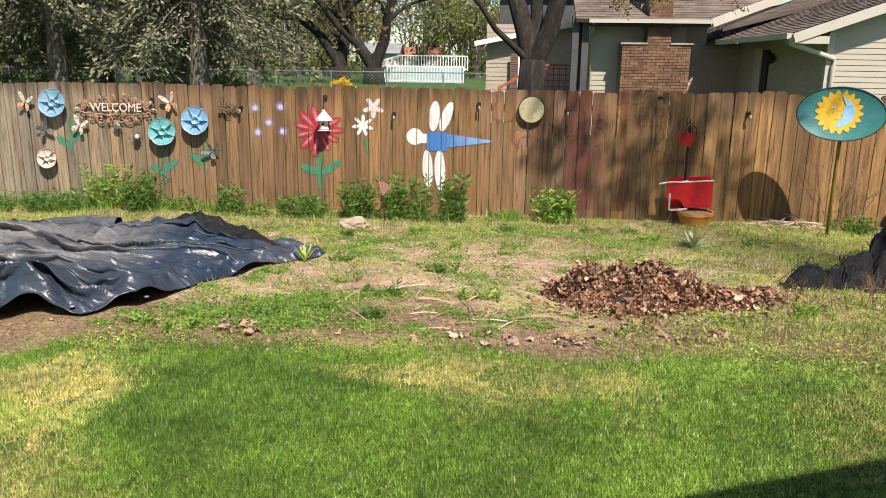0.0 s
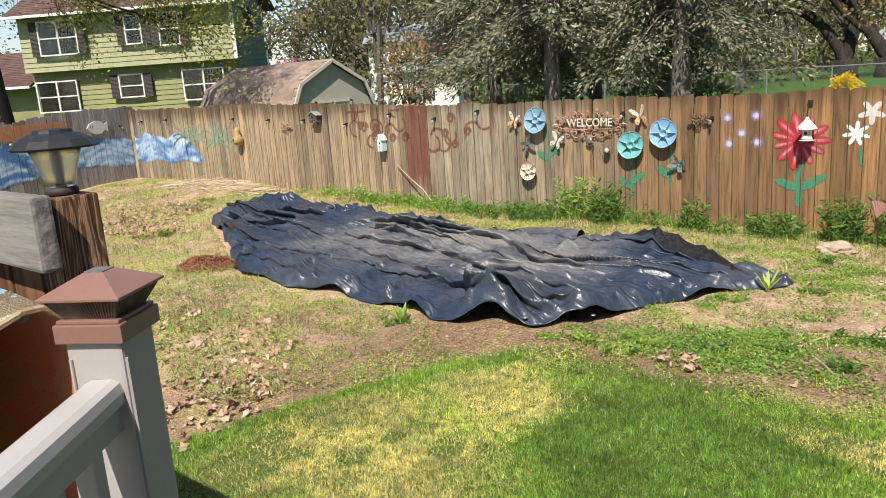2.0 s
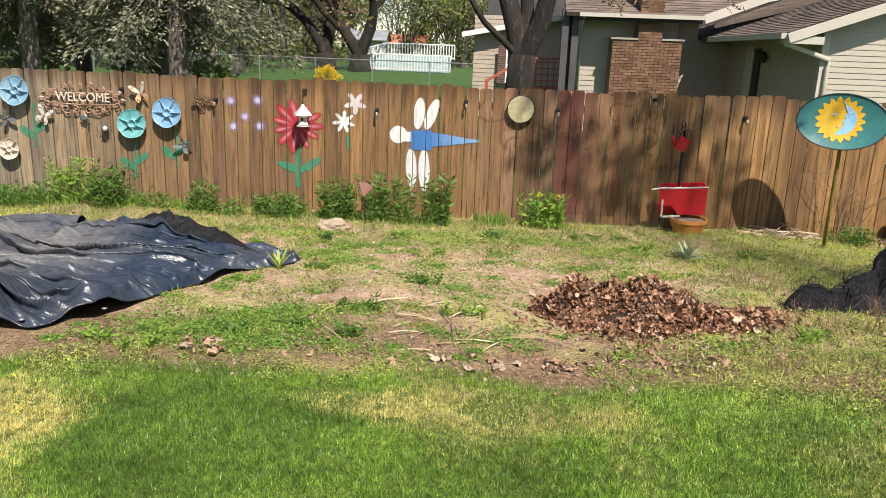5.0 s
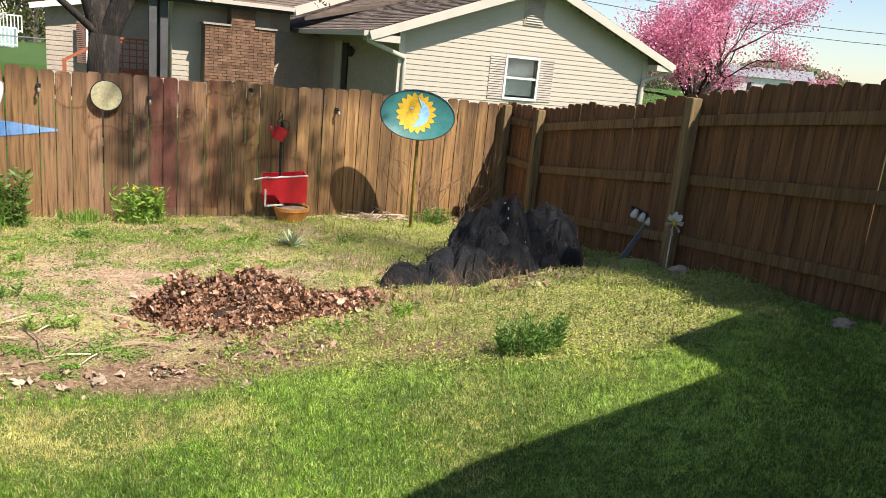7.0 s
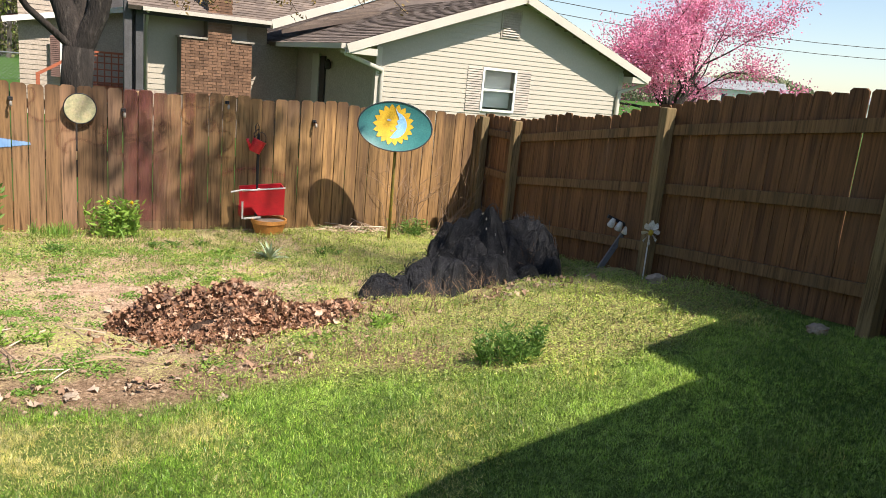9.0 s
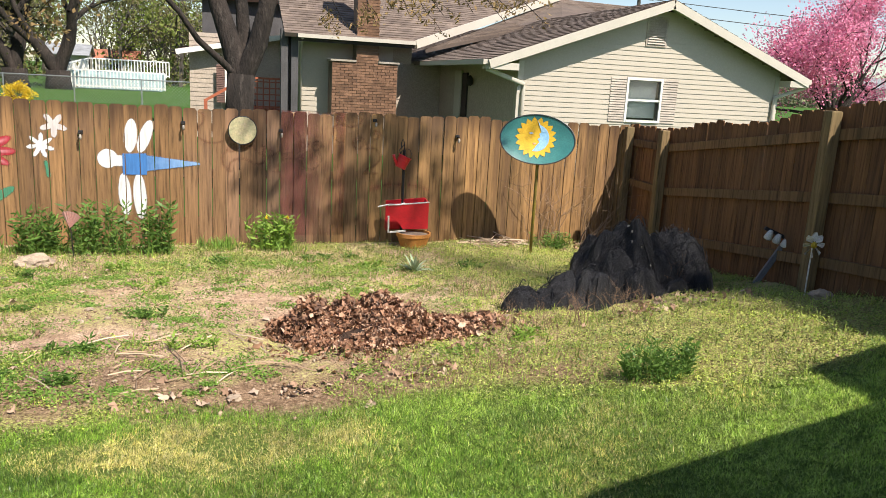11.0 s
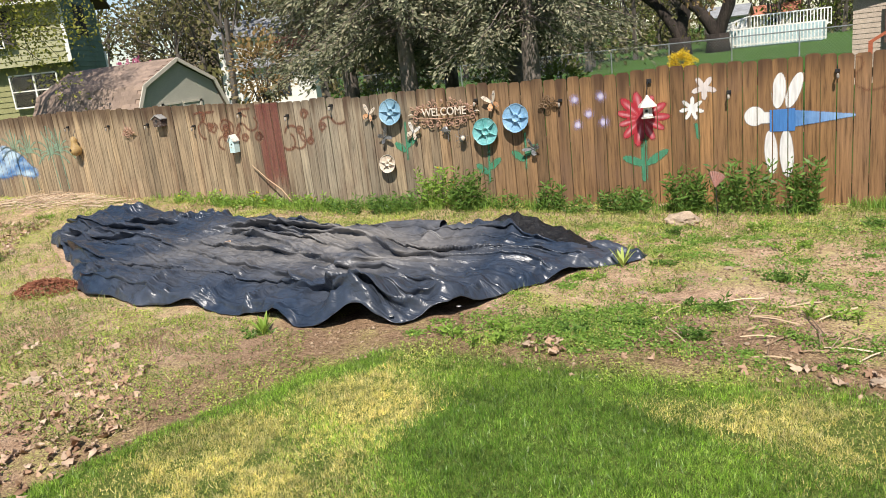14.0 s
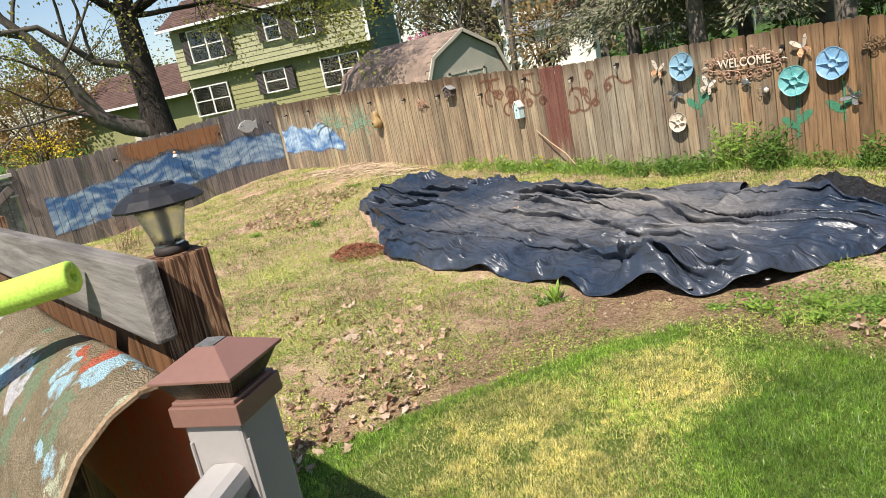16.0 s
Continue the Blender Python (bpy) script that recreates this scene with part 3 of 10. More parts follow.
def beam(p0, p1, w, h):
    """A board from p0 to p1, w wide and h high."""
    p0, p1 = Vector(p0), Vector(p1)
    d = p1 - p0
    m = Matrix.Translation(p0) @ d.to_track_quat('X', 'Z').to_matrix().to_4x4()
    return Build().box(0, -w / 2, -h / 2, d.length, w / 2, h / 2, m)


def cream_house():
    h = thing("neighbour_house", "cream vinyl-sided house with brown shingle roof and brick chimney", "house")
    yf, x0, x1, xm, ze, za = 15.5, 6.62, 12.92, 9.78, 2.40, 3.62
    body = Build().prism([(x0, -0.3), (x1, -0.3), (x1, ze), (xm, za - 0.06), (x0, ze)], yf + 0.18, 21.1)
    part("wall", body, SIDING_TAN_AND_SHADE, h, "side wall with shade tinted into cream siding")
    win = (9.13, 1.33, 9.9, 2.16)
    slope = (za - ze) / (xm - x0)
    front = Build()
    hx0, hz0, hx1, hz1 = win
    front.prism([(x0, -0.3), (hx0, -0.3), (hx0, ze + slope * (hx0 - x0)), (x0, ze)], yf, yf + 0.17)
    front.prism([(hx1, -0.3), (x1, -0.3), (x1, ze), (xm, za - 0.05), (hx1, za - 0.05 - 0.3 * 0)], yf, yf + 0.17)
    front.prism([(hx0, -0.3), (hx1, -0.3), (hx1, hz0), (hx0, hz0)], yf, yf + 0.17)
    front.prism([(hx0, hz1), (hx1, hz1), (hx1, za - 0.06), (xm, za - 0.05), (hx0, ze + slope * (hx0 - x0))], yf, yf + 0.17)
    wall = part("wall", front, SIDING_CREAM, h)
    at = Matrix.Translation((0, yf, 0))
    lap_boards(wall, at, lambda z: x0 if z < ze else x0 + (z - 0.1 - ze) / slope, lambda z: x1 if z < ze else x1 - (z - 0.1 - ze) / slope, 0.0, za - 0.03, 0.102, [(hx0 - 0.05, hz0 - 0.05, hx1 + 0.05, hz1 + 0.05)], SIDING_CREAM)
    sash_window(h, at, *win, 0.36)
    vent = part("gable_vent", Build().box(9.42, -0.03, 2.86, 9.46, 0.0, 3.47).box(9.88, -0.03, 2.86, 9.92, 0.0, 3.47).box(9.46, -0.03, 3.43, 9.88, 0, 3.47).box(9.46, -0.03, 2.86, 9.88, 0, 2.9).box(9.46, -0.02, 2.9, 9.88, -0.018, 3.43), SHUTTER_TAN, h, "tan louvred gable vent", at=at)
    for i in range(10):
        z = 2.91 + i * 0.051
        part("slat", Build().add([(9.46, -0.05, z), (9.88, -0.05, z), (9.88, -0.022, z + 0.045), (9.46, -0.022, z + 0.045)], [(0, 1, 2, 3)]), SHUTTER_TAN, vent)
    yr = yf - 0.38
    xl = x0 - 0.77
    roof_slope("roof", h, (xl, yr, ze - 0.02), (xl, 30, ze - 0.02), (xm, 30, za + 0.17), (xm, yr, za + 0.17), 0.14, SHINGLE_BROWN)
    roof_slope("roof", h, (x1 + 0.5, 24, ze - 0.02), (x1 + 0.5, yr, ze - 0.02), (xm, yr, za + 0.17), (xm, 24, za + 0.17), 0.14, SHINGLE_BROWN)
    for sx, xe in ((-1, xl), (1, x1 + 0.5)):
        part("rake_board", beam((xe, yr - 0.012, ze - 0.11), (xm, yr - 0.012, za + 0.07), 0.024, 0.17), TRIM_CREAM, h, "cream rake board")
        part("soffit", Build().add([(xe, yr, ze - 0.06), (xm, yr, za + 0.07), (xm, yf, za + 0.07), (xe, yf, ze - 0.06)], [(0, 1, 2, 3)]), TRIM_CREAM, h)
        part("eave_box", Build().box(min(xe, xe - sx * 0.5), yr, ze - 0.2, max(xe, xe - sx * 0.62), yr + 0.4, ze - 0.07), TRIM_CREAM, h)
        part("gutter", Build().box(xe - 0.06 + sx * 0.05, yr + 0.05, ze - 0.12, xe + 0.06 + sx * 0.05, 24 if sx > 0 else 19.9, ze - 0.02), TRIM_CREAM, h)
        xd = x0 + 0.10 if sx < 0 else x1 - 0.10
        part("downspout", Build().tube([(xe, yr + 0.1, ze - 0.12), (xe, yr + 0.12, ze - 0.2), (xd, yf - 0.06, ze - 0.45), (xd, yf - 0.06, ze - 0.6), (xd, yf - 0.06, 0)], 0.045, 8), TRIM_CREAM, h, "cream downspout", soft=True)
        part("corner_trim", Build().box(xd - 0.12 if sx < 0 else xd - 0.0, yf - 0.025, 0, xd if sx < 0 else xd + 0.12, yf, ze), TRIM_CREAM, h)
    # the wing with the chimney
    ym, wx0 = 20.6, 2.83
    wing = part("wall", Build().box(wx0, ym, -0.3, 5.2, 24, 2.85), SIDING_CREAM, h)
    lap_boards(wing, Matrix.Translation((0, ym, 0)), lambda z: wx0, lambda z: 5.2, 0.0, 2.82, 0.127, [], SIDING_CREAM)
    back = part("wall", Build().box(5.2, ym + 0.4, -0.3, 5.8, 24, 2.8).box(5.8, ym + 0.4, -0.3, x0, 24, 2.34), SIDING_TAN_AND_SHADE, h, "porch wall with shade tinted into cream siding")
    lap_boards(back, Matrix.Translation((0, ym + 0.4, 0)), lambda z: 5.2, lambda z: x0, 0.0, 2.3, 0.127, [], SIDING_TAN_AND_SHADE)
    part("dark_panel", Build().box(2.34, 20.1, -0.3, 2.5, 20.4, 2.95).box(2.58, 20.1, -0.3, 2.74, 20.4, 2.95).box(2.5, 20.3, -0.3, 2.58, 20.36, 2.95), SLATE_GREY, h, "dark grey corner boarding")
    roof_slope("roof", h, (2.4, 19.9, 2.84), (5.62, 19.9, 2.84), (11.2, 23.75, 4.76), (2.4, 23.75, 4.76), 0.14, SHINGLE_BROWN)
    part("gutter", Build().box(2.7, 19.78, 2.76, 5.6, 19.9, 2.85), TRIM_CREAM, h)
    part("fascia", Build().box(2.7, 19.9, 2.68, 5.6, 19.93, 2.8), DARK_TRIM, h)
    part("downspout", Build().tube([(2.82, 19.9, 2.76), (2.84, 20.5, 2.5), (2.84, 20.52, 0)], 0.04, 8), TRIM_CREAM, h, soft=True)
    part("rake_board", beam((5.62, 19.88, 2.78), (11.2, 23.73, 4.70), 0.05, 0.2), TRIM_CREAM, h, "cream rake board")
    roof_slope("roof", h, (5.95, 20.2, 2.68), (9.9, 20.6, 3.72), (14.5, 24.2, 4.66), (11.35, 23.95, 4.66), 0.14, SHINGLE_BROWN)
    door = part("door_post", Build().box(x0 - 0.05, 18.6, -0.3, x0 - 0.006, 18.95, 2.15), DARK_TRIM, h, "dark door trim")
    part("door_casing", Build().box(x0 - 0.06, 19.0, -0.3, x0 - 0.006, 19.5, 2.2), TRIM_CREAM, door)
    part("wall_lamp", Build().lathe([(0.03, 0), (0.07, 0.04), (0.08, 0.16), (0.02, 0.24)], 10), DARK_TRIM, h, "dark wall lantern", at=(x0 - 0.1, 18.2, 1.85))
    cx0, cx1, sx0, sx1, zl = 3.55, 5.2, 4.15, 4.70, 2.27
    ch = part("chimney", Build().box(cx0, 20.01, -0.3, cx1, 20.59, zl).box(sx0, 20.01, zl, sx1, 20.55, 5.6), MORTAR, h, "stepped red-brown brick chimney")
    for xa, xb in ((cx0 - 0.04, sx0), (sx1, cx1 + 0.04)):
        part("ledge", Build().box(xa, 19.96, zl, xb, 20.59, zl + 0.045), SILL_STONE, ch, "pale stone chimney ledge")
    brick = Build().box(-0.098, -0.010, -0.029, 0.098, 0.004, 0.029).mesh("brick", BRICK_MAT)
    half = Build().box(-0.045, -0.010, -0.029, 0.045, 0.004, 0.029).mesh("brick", BRICK_MAT)
    for row in range(64):
        z = 1.0 + row * 0.068
        if z > 4.2:
            break
        xa, xb = (cx0, cx1) if z < zl - 0.03 else (sx0, sx1)
        n = int(round((xb - xa) / 0.2065))
        wd = (xb - xa) / n
        for i in range(n + (row % 2)):
            xc = xa + (i + (0.5 if row % 2 == 0 else 0.0)) * wd
            first, last = row % 2 and i == 0, row % 2 and i == n
            part("brick", half if first or last else brick, None, ch, at=(xc + (0.052 if first else -0.052 if last else 0), 20.0, z))
    return h


cream_house()


def tan_house():
    h = thing("deck_house", "tan-sided house with a red wooden deck beyond the trees", "house")
    y = 24.0
    wall = part("wall", Build().prism([(0.15, -0.2), (4.6, -0.2), (4.6, 3.3), (0.15, 2.36)], y, y + 5), SIDING_TAN_AND_SHADE, h)
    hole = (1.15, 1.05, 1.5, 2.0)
    lap_boards(wall, Matrix.Translation((0, y, 0)), lambda z: 0.15, lambda z: 4.6, 0.0, 2.9, 0.127, [hole], SIDING_TAN_AND_SHADE)
    sash_window(h, Matrix.Translation((0, y - 0.17, 0)), *hole, 0.22, plain("brown_shutter", (0.16, 0.09, 0.07)))
    roof_slope("roof", h, (-0.2, y - 0.35, 2.36), (4.8, y - 0.35, 3.35), (4.8, y + 5, 3.6), (-0.2, y + 5, 2.6), 0.2, SHINGLE_RED)
    part("fascia", beam((-0.2, y - 0.36, 2.33), (4.8, y - 0.36, 3.32), 0.03, 0.14), TRIM_WHITE, h)
    part("upper_wall", Build().box(0.5, y + 1.5, 2.5, 5.5, y + 6, 4.6), SLATE_GREY, h, "dark grey upper storey")
    roof_slope("roof", h, (0.2, y + 1.2, 4.0), (5.8, y + 1.2, 4.0), (5.8, y + 4, 5.4), (0.2, y + 4, 5.4), 0.2, SHINGLE_RED)
    dk = thing("red_deck", "red stained wooden deck with lattice railing", "deck")
    part("platform", Build().box(1.6, y - 2.2, 0.55, 3.6, y - 0.05, 0.95), DECK_RED, dk)
    for i in range(12):
        part("baluster", Build().box(1.7 + i * 0.16, y - 2.17, 0.95, 1.73 + i * 0.16, y - 2.13, 1.72), DECK_RED, dk)
    for z in (1.0, 1.16, 1.32, 1.48, 1.64):
        part("lattice_slat", Build().box(1.65, y - 2.19, z, 3.6, y - 2.175, z + 0.03), DECK_RED, dk)
    part("top_rail", Build().box(1.6, y - 2.22, 1.72, 3.6, y - 2.1, 1.77), DECK_RED, dk)
    part("stair_rail", beam((0.55, y - 2.15, 1.1), (1.6, y - 2.15, 1.75), 0.05, 0.07), DECK_RED, dk)
    for x in (0.58, 1.62, 3.56):
        part("post", Build().box(x - 0.045, y - 2.2, -0.1, x + 0.045, y - 2.11, 1.75 if x > 1 else 1.15), DECK_RED, dk)


tan_house()


def green_house():
    """Two storeys, the upper one jutting out; built along x and turned."""
    h = thing("green_house", "two-storey green clapboard house with red-brown roof and shutters", "house", at=pose(-25.1, 19.75, 0, 0, 0, 34))
    L = 8.95
    # local x runs away from the near corner, the front faces +y locally after the turn, so it is built facing -y
    lower = part("wall", Build().box(-L, 0.2, -0.2, 0, 3.55, 3.2), SIDING_GREEN, h)
    upper = part("upper_wall", Build().box(-L, -0.25, 3.2, 0, 3.3, 5.45), SIDING_PALE, h)
    lw = [(-2.45, 1.75, -0.8, 2.88), (-5.15, 2.02, -4.2, 2.86), (-8.75, 1.62, -7.05, 2.78)]
    uw = [(-2.95, 3.92, -2.2, 5.1), (-4.35, 4.06, -3.75, 5.1), (-8.0, 3.85, -6.45, 5.1)]
    lap_boards(lower, Matrix.Translation((0, 0.2, 0)), lambda z: -L, lambda z: 0, 0, 3.2, 0.2, lw, SIDING_GREEN, 0.03)
    lap_boards(upper, Matrix.Translation((0, -0.25, 0)), lambda z: -L, lambda z: 0, 3.2, 5.4, 0.2, uw, SIDING_PALE, 0.03)
    for q in lw:
        sash_window(h, Matrix.Translation((0, 0.03, 0)), *q, 0.0 if q[2] - q[0] > 1.3 else 0.35, DARK_TRIM, q[2] - q[0] > 1.1, curtain=False)
    for q in uw:
        sash_window(h, Matrix.Translation((0, -0.42, 0)), *q, 0.33, DARK_TRIM, q[2] - q[0] > 1.1, curtain=False)
    side = part("side_wall", Build().add([(0.01, -0.25, 3.2), (0.01, 3.35, 3.2), (0.01, 3.1, 5.45), (0.01, 1.6, 6.5), (0.01, -0.25, 5.45), (0.01, 0.2, -0.2), (0.01, 3.6, -0.2)], [(0, 1, 2, 3, 4), (5, 6, 1, 0)]), SIDING_TEAL, h, "dark green gable wall")
    lap_boards(side, Matrix.Rotation(math.radians(90), 4, 'Z') @ Matrix.Translation((0, -0.012, 0)), lambda z: -0.25 if z > 3.2 else 0.2, lambda z: 3.55 - 0.1 * z, 0.0, 5.4, 0.2, [], SIDING_TEAL, 0.03)
    part("window", Build().box(0.045, 1.1, 4.2, 0.07, 1.45, 5.25), ROOM_DARK, side)
    for ya in (0.75, 1.47):
        part("shutter", Build().box(0.045, ya, 4.15, 0.075, ya + 0.3, 5.3), DARK_TRIM, side)
    part("corner_trim", Build().box(0.02, 3.2, -0.2, 0.06, 3.36, 3.6), TRIM_WHITE, side)
    roof_slope("roof", h, (-L - 0.3, -0.75, 5.38), (0.35, -0.75, 5.38), (0.35, 1.75, 6.7), (-L - 0.3, 1.75, 6.7), 0.18, SHINGLE_RED)
    roof_slope("roof", h, (0.35, 4.2, 5.38), (-L - 0.3, 4.2, 5.38), (-L - 0.3, 1.75, 6.7), (0.35, 1.75, 6.7), 0.18, SHINGLE_RED)
    part("gutter", Build().box(-L - 0.3, -0.85, 5.28, 0.35, -0.74, 5.38), TRIM_WHITE, h)
    part("corner_trim", Build().box(-0.12, -0.285, 3.2, 0.02, -0.255, 5.4), TRIM_WHITE, h)
    # low garage wing
    part("garage_wall", Build().box(-L - 6.6, 0.5, -0.2, -L, 6, 2.7), SIDING_GREEN, h)
    roof_slope("garage_roof", h, (-L - 7.0, -0.1, 2.72), (-L - 0.02, -0.1, 2.72), (-L - 0.02, 3.3, 4.3), (-L - 7.0, 3.3, 4.3), 0.18, SHINGLE_RED)
    part("garage_gutter", Build().box(-L - 7.0, -0.2, 2.62, -L, -0.1, 2.72), TRIM_WHITE, h)
    part("garage_door", Build().box(-L - 3.8, 0.46, 0, -L - 2.4, 0.497, 1.9), TRIM_CREAM, h, "white garage door")
    return h


green_house()


def barn_shed():
    """A gambrel-roofed shed; its doors face +x."""
    x1, x0, yc, w = -16.6, -21.2, 16.75, 1.62
    s = thing("garden_shed", "grey-beige barn-style garden shed with tan gambrel shingle roof", "shed")
    ze, zk, za, wk = 1.24, 1.95, 2.58, 1.28
    prof = [(-w, -0.6), (w, -0.6), (w, ze), (wk, zk), (0, za), (-wk, zk), (-w, ze)]
    part("body", Build().add([(x1, yc + a, z) for a, z in prof] + [(x0, yc + a, z) for a, z in prof], [tuple(range(7)), tuple(range(13, 6, -1))] + [(i, 7 + i, 7 + (i + 1) % 7, (i + 1) % 7) for i in range(7)]), SHED_GREY, s)
    deck = part("roof", Build().add([(x1 + 0.12, yc - w - 0.06, ze - 0.05), (x1 + 0.12, yc - wk, zk + 0.05), (x1 + 0.12, yc, za + 0.07), (x0 - 0.1, yc, za + 0.07), (x0 - 0.1, yc - wk, zk + 0.05), (x0 - 0.1, yc - w - 0.06, ze - 0.05)], [(0, 1, 4, 5), (1, 2, 3, 4)]), SHINGLE_TAN, s, "faded tan shingle roof")
    part("roof", Build().add([(x1 + 0.12, yc + w + 0.06, ze - 0.05), (x1 + 0.12, yc + wk, zk + 0.05), (x1 + 0.12, yc, za + 0.07), (x0 - 0.1, yc, za + 0.07), (x0 - 0.1, yc + wk, zk + 0.05), (x0 - 0.1, yc + w + 0.06, ze - 0.05)], [(1, 0, 5, 4), (2, 1, 4, 3)]), SHINGLE_TAN, s)
    rng = random.Random(4)
    for (ya, za0), (yb, zb0) in (((yc - w - 0.06, ze - 0.05), (yc - wk, zk + 0.05)), ((yc - wk, zk + 0.05), (yc, za + 0.07))):
        d = Vector((0, yb - ya, zb0 - za0))
        n = round(d.length / 0.135)
        tilt = math.degrees(math.atan2(d.z, d.y))
        tabs = [Build().box(-0.17, -0.004, 0.004, 0.165, d.length / n * 1.08, 0.02).mesh("shingle", SHINGLE_TAN) for _ in range(2)]
        for r in range(n):
            p = Vector((0, ya, za0)) + d * (r / n)
            k = int((x1 + 0.12 - x0 + 0.1) / 0.34)
            for i in range(k):
                xx = x0 + 0.1 + i * 0.34 + (0.17 if r % 2 else 0)
                if xx > x1 - 0.03:
                    continue
                part("shingle", tabs[i % 2], None, deck, at=pose(xx, p.y, p.z, tilt + rng.uniform(-0.6, 0.6) + 1.5, 0, rng.uniform(-0.5, 0.5)))
    for sy in (-1, 1):
        part("rake_trim", beam((x1 + 0.14, yc + sy * (w + 0.06), ze - 0.07), (x1 + 0.14, yc + sy * wk, zk + 0.03), 0.04, 0.1), TRIM_CREAM, s)
        part("rake_trim", beam((x1 + 0.14, yc + sy * wk, zk + 0.03), (x1 + 0.14, yc, za + 0.05), 0.04, 0.1), TRIM_CREAM, s)
        dr = part("door", Build().box(x1 + 0.005, yc + (0.02 if sy > 0 else -0.78), -0.4, x1 + 0.03, yc + (0.78 if sy > 0 else -0.02), 1.5), SHED_GREY, s, "double shed door")
        part("door_trim", Build().box(x1 + 0.031, yc + (0.06 if sy > 0 else -0.74), 1.05, x1 + 0.05, yc + (0.74 if sy > 0 else -0.06), 1.12).box(x1 + 0.031, yc + (0.06 if sy > 0 else -0.74), 1.4, x1 + 0.05, yc + (0.74 if sy > 0 else -0.06), 1.46).box(x1 + 0.031, yc + sy * 0.7 - 0.04, -0.3, x1 + 0.05, yc + sy * 0.7 + 0.04, 1.46), TRIM_CREAM, dr)
    return s


barn_shed()


# ---- trees and distance ----
BARK_DARK = plain("dark_ridged_bark", (0.042, 0.032, 0.026), (0.02, 0.016, 0.013), 0.95, coarse=4, fine=30, bump=1.0, dist=0.03, stretch=(1, 1, 0.3), dirt=(0.075, 0.062, 0.05))
BARK_GREY = plain("grey_bark", (0.128, 0.109, 0.09), (0.075, 0.0638, 0.0525), 0.95, coarse=3, fine=25, bump=0.8, dist=0.02, stretch=(0.75, 0.75, 0.225))
BARK_SPRUCE = plain("spruce_bark", (0.20, 0.165, 0.14), (0.12, 0.10, 0.085), 0.95, coarse=5, fine=30, bump=0.8, dist=0.02)
NEEDLES = leafy("grey_green_needles", [(0.25, 0.25, 0.15), (0.06, 0.075, 0.038), (0.38, 0.37, 0.24), (0.035, 0.048, 0.025), (0.32, 0.28, 0.18), (0.14, 0.16, 0.09)], 0.7, 0.12)
NEEDLES_DEAD = leafy("brown_bare_twigs", [(0.128, 0.1, 0.072), (0.08, 0.064, 0.048), (0.176, 0.144, 0.104)], 0.9, 0.0)
BUDS = leafy("yellow_green_spring_leaves", [(0.289, 0.289, 0.051), (0.212, 0.238, 0.0425), (0.357, 0.323, 0.0765), (0.17, 0.204, 0.034)], 0.6, 0.35)
BUDS_BROWN = leafy("bronze_spring_buds", [(0.26, 0.16, 0.07), (0.32, 0.22, 0.09), (0.2, 0.13, 0.05)], 0.7, 0.25)
LEAF_MID = leafy("fresh_green_leaves", [(0.15, 0.195, 0.0375), (0.21, 0.247, 0.0525), (0.112, 0.15, 0.03), (0.247, 0.255, 0.075)], 0.6, 0.3)
LEAF_OLIVE = leafy("olive_young_leaves", [(0.14, 0.126, 0.049), (0.189, 0.175, 0.063), (0.105, 0.098, 0.042), (0.168, 0.133, 0.07)], 0.7, 0.2)
# Paler leaf tones carry the haze of distance in their colour.
LEAF_HAZE = leafy("haze_tinted_far_leaves", [(0.20, 0.22, 0.12), (0.26, 0.28, 0.15), (0.16, 0.18, 0.11), (0.30, 0.30, 0.19)], 0.8, 0.2)
BLOSSOM = leafy("pink_cherry_blossom", [(0.72, 0.20, 0.34), (0.80, 0.34, 0.46), (0.62, 0.13, 0.26), (0.84, 0.45, 0.54)], 0.7, 0.3)
MAROON = leafy("maroon_leaves", [(0.16, 0.05, 0.05), (0.22, 0.07, 0.06), (0.11, 0.035, 0.035)], 0.7, 0.2)
YELLOW = leafy("yellow_forsythia", [(0.75, 0.52, 0.03), (0.65, 0.45, 0.03), (0.8, 0.6, 0.08)], 0.7, 0.25)


def flakes(centres, size, rng, aspect=0.6, up=0.0, ways=None, droop=0.0):
    """Leaf quads with random turns at the centres; ways turns their long side along given directions."""
    n = len(centres)
    a = ways + rng.normal(0, 0.35, (n, 3)) if ways is not None else rng.normal(0, 1, (n, 3))
    a[:, 2] -= droop
    a /= np.linalg.norm(a, axis=1)[:, None] + 1e-9
    b = rng.normal(0, 1, (n, 3))
    b[:, 2] *= 1 - up
    b -= a * (a * b).sum(1)[:, None]
    b /= np.linalg.norm(b, axis=1)[:, None] + 1e-9
    s = size * rng.uniform(0.6, 1.3, (n, 1))
    la, lb = a * s, b * s * aspect
    v = np.stack([centres - la * 0.5, centres + lb * 0.5, centres + la * 0.5, centres - lb * 0.5], 1).reshape(-1, 3)
    return v, np.arange(4 * n).reshape(n, 4)


def cloud(name, centres, size, mat, parent, seed, aspect=0.6, ways=None, droop=0.0, label=""):
    v, f = flakes(np.asarray(centres, float), size, np.random.default_rng(seed), aspect, ways=ways, droop=droop)
    return part(name, raw_mesh(name, v, f, mat), None, parent, label)


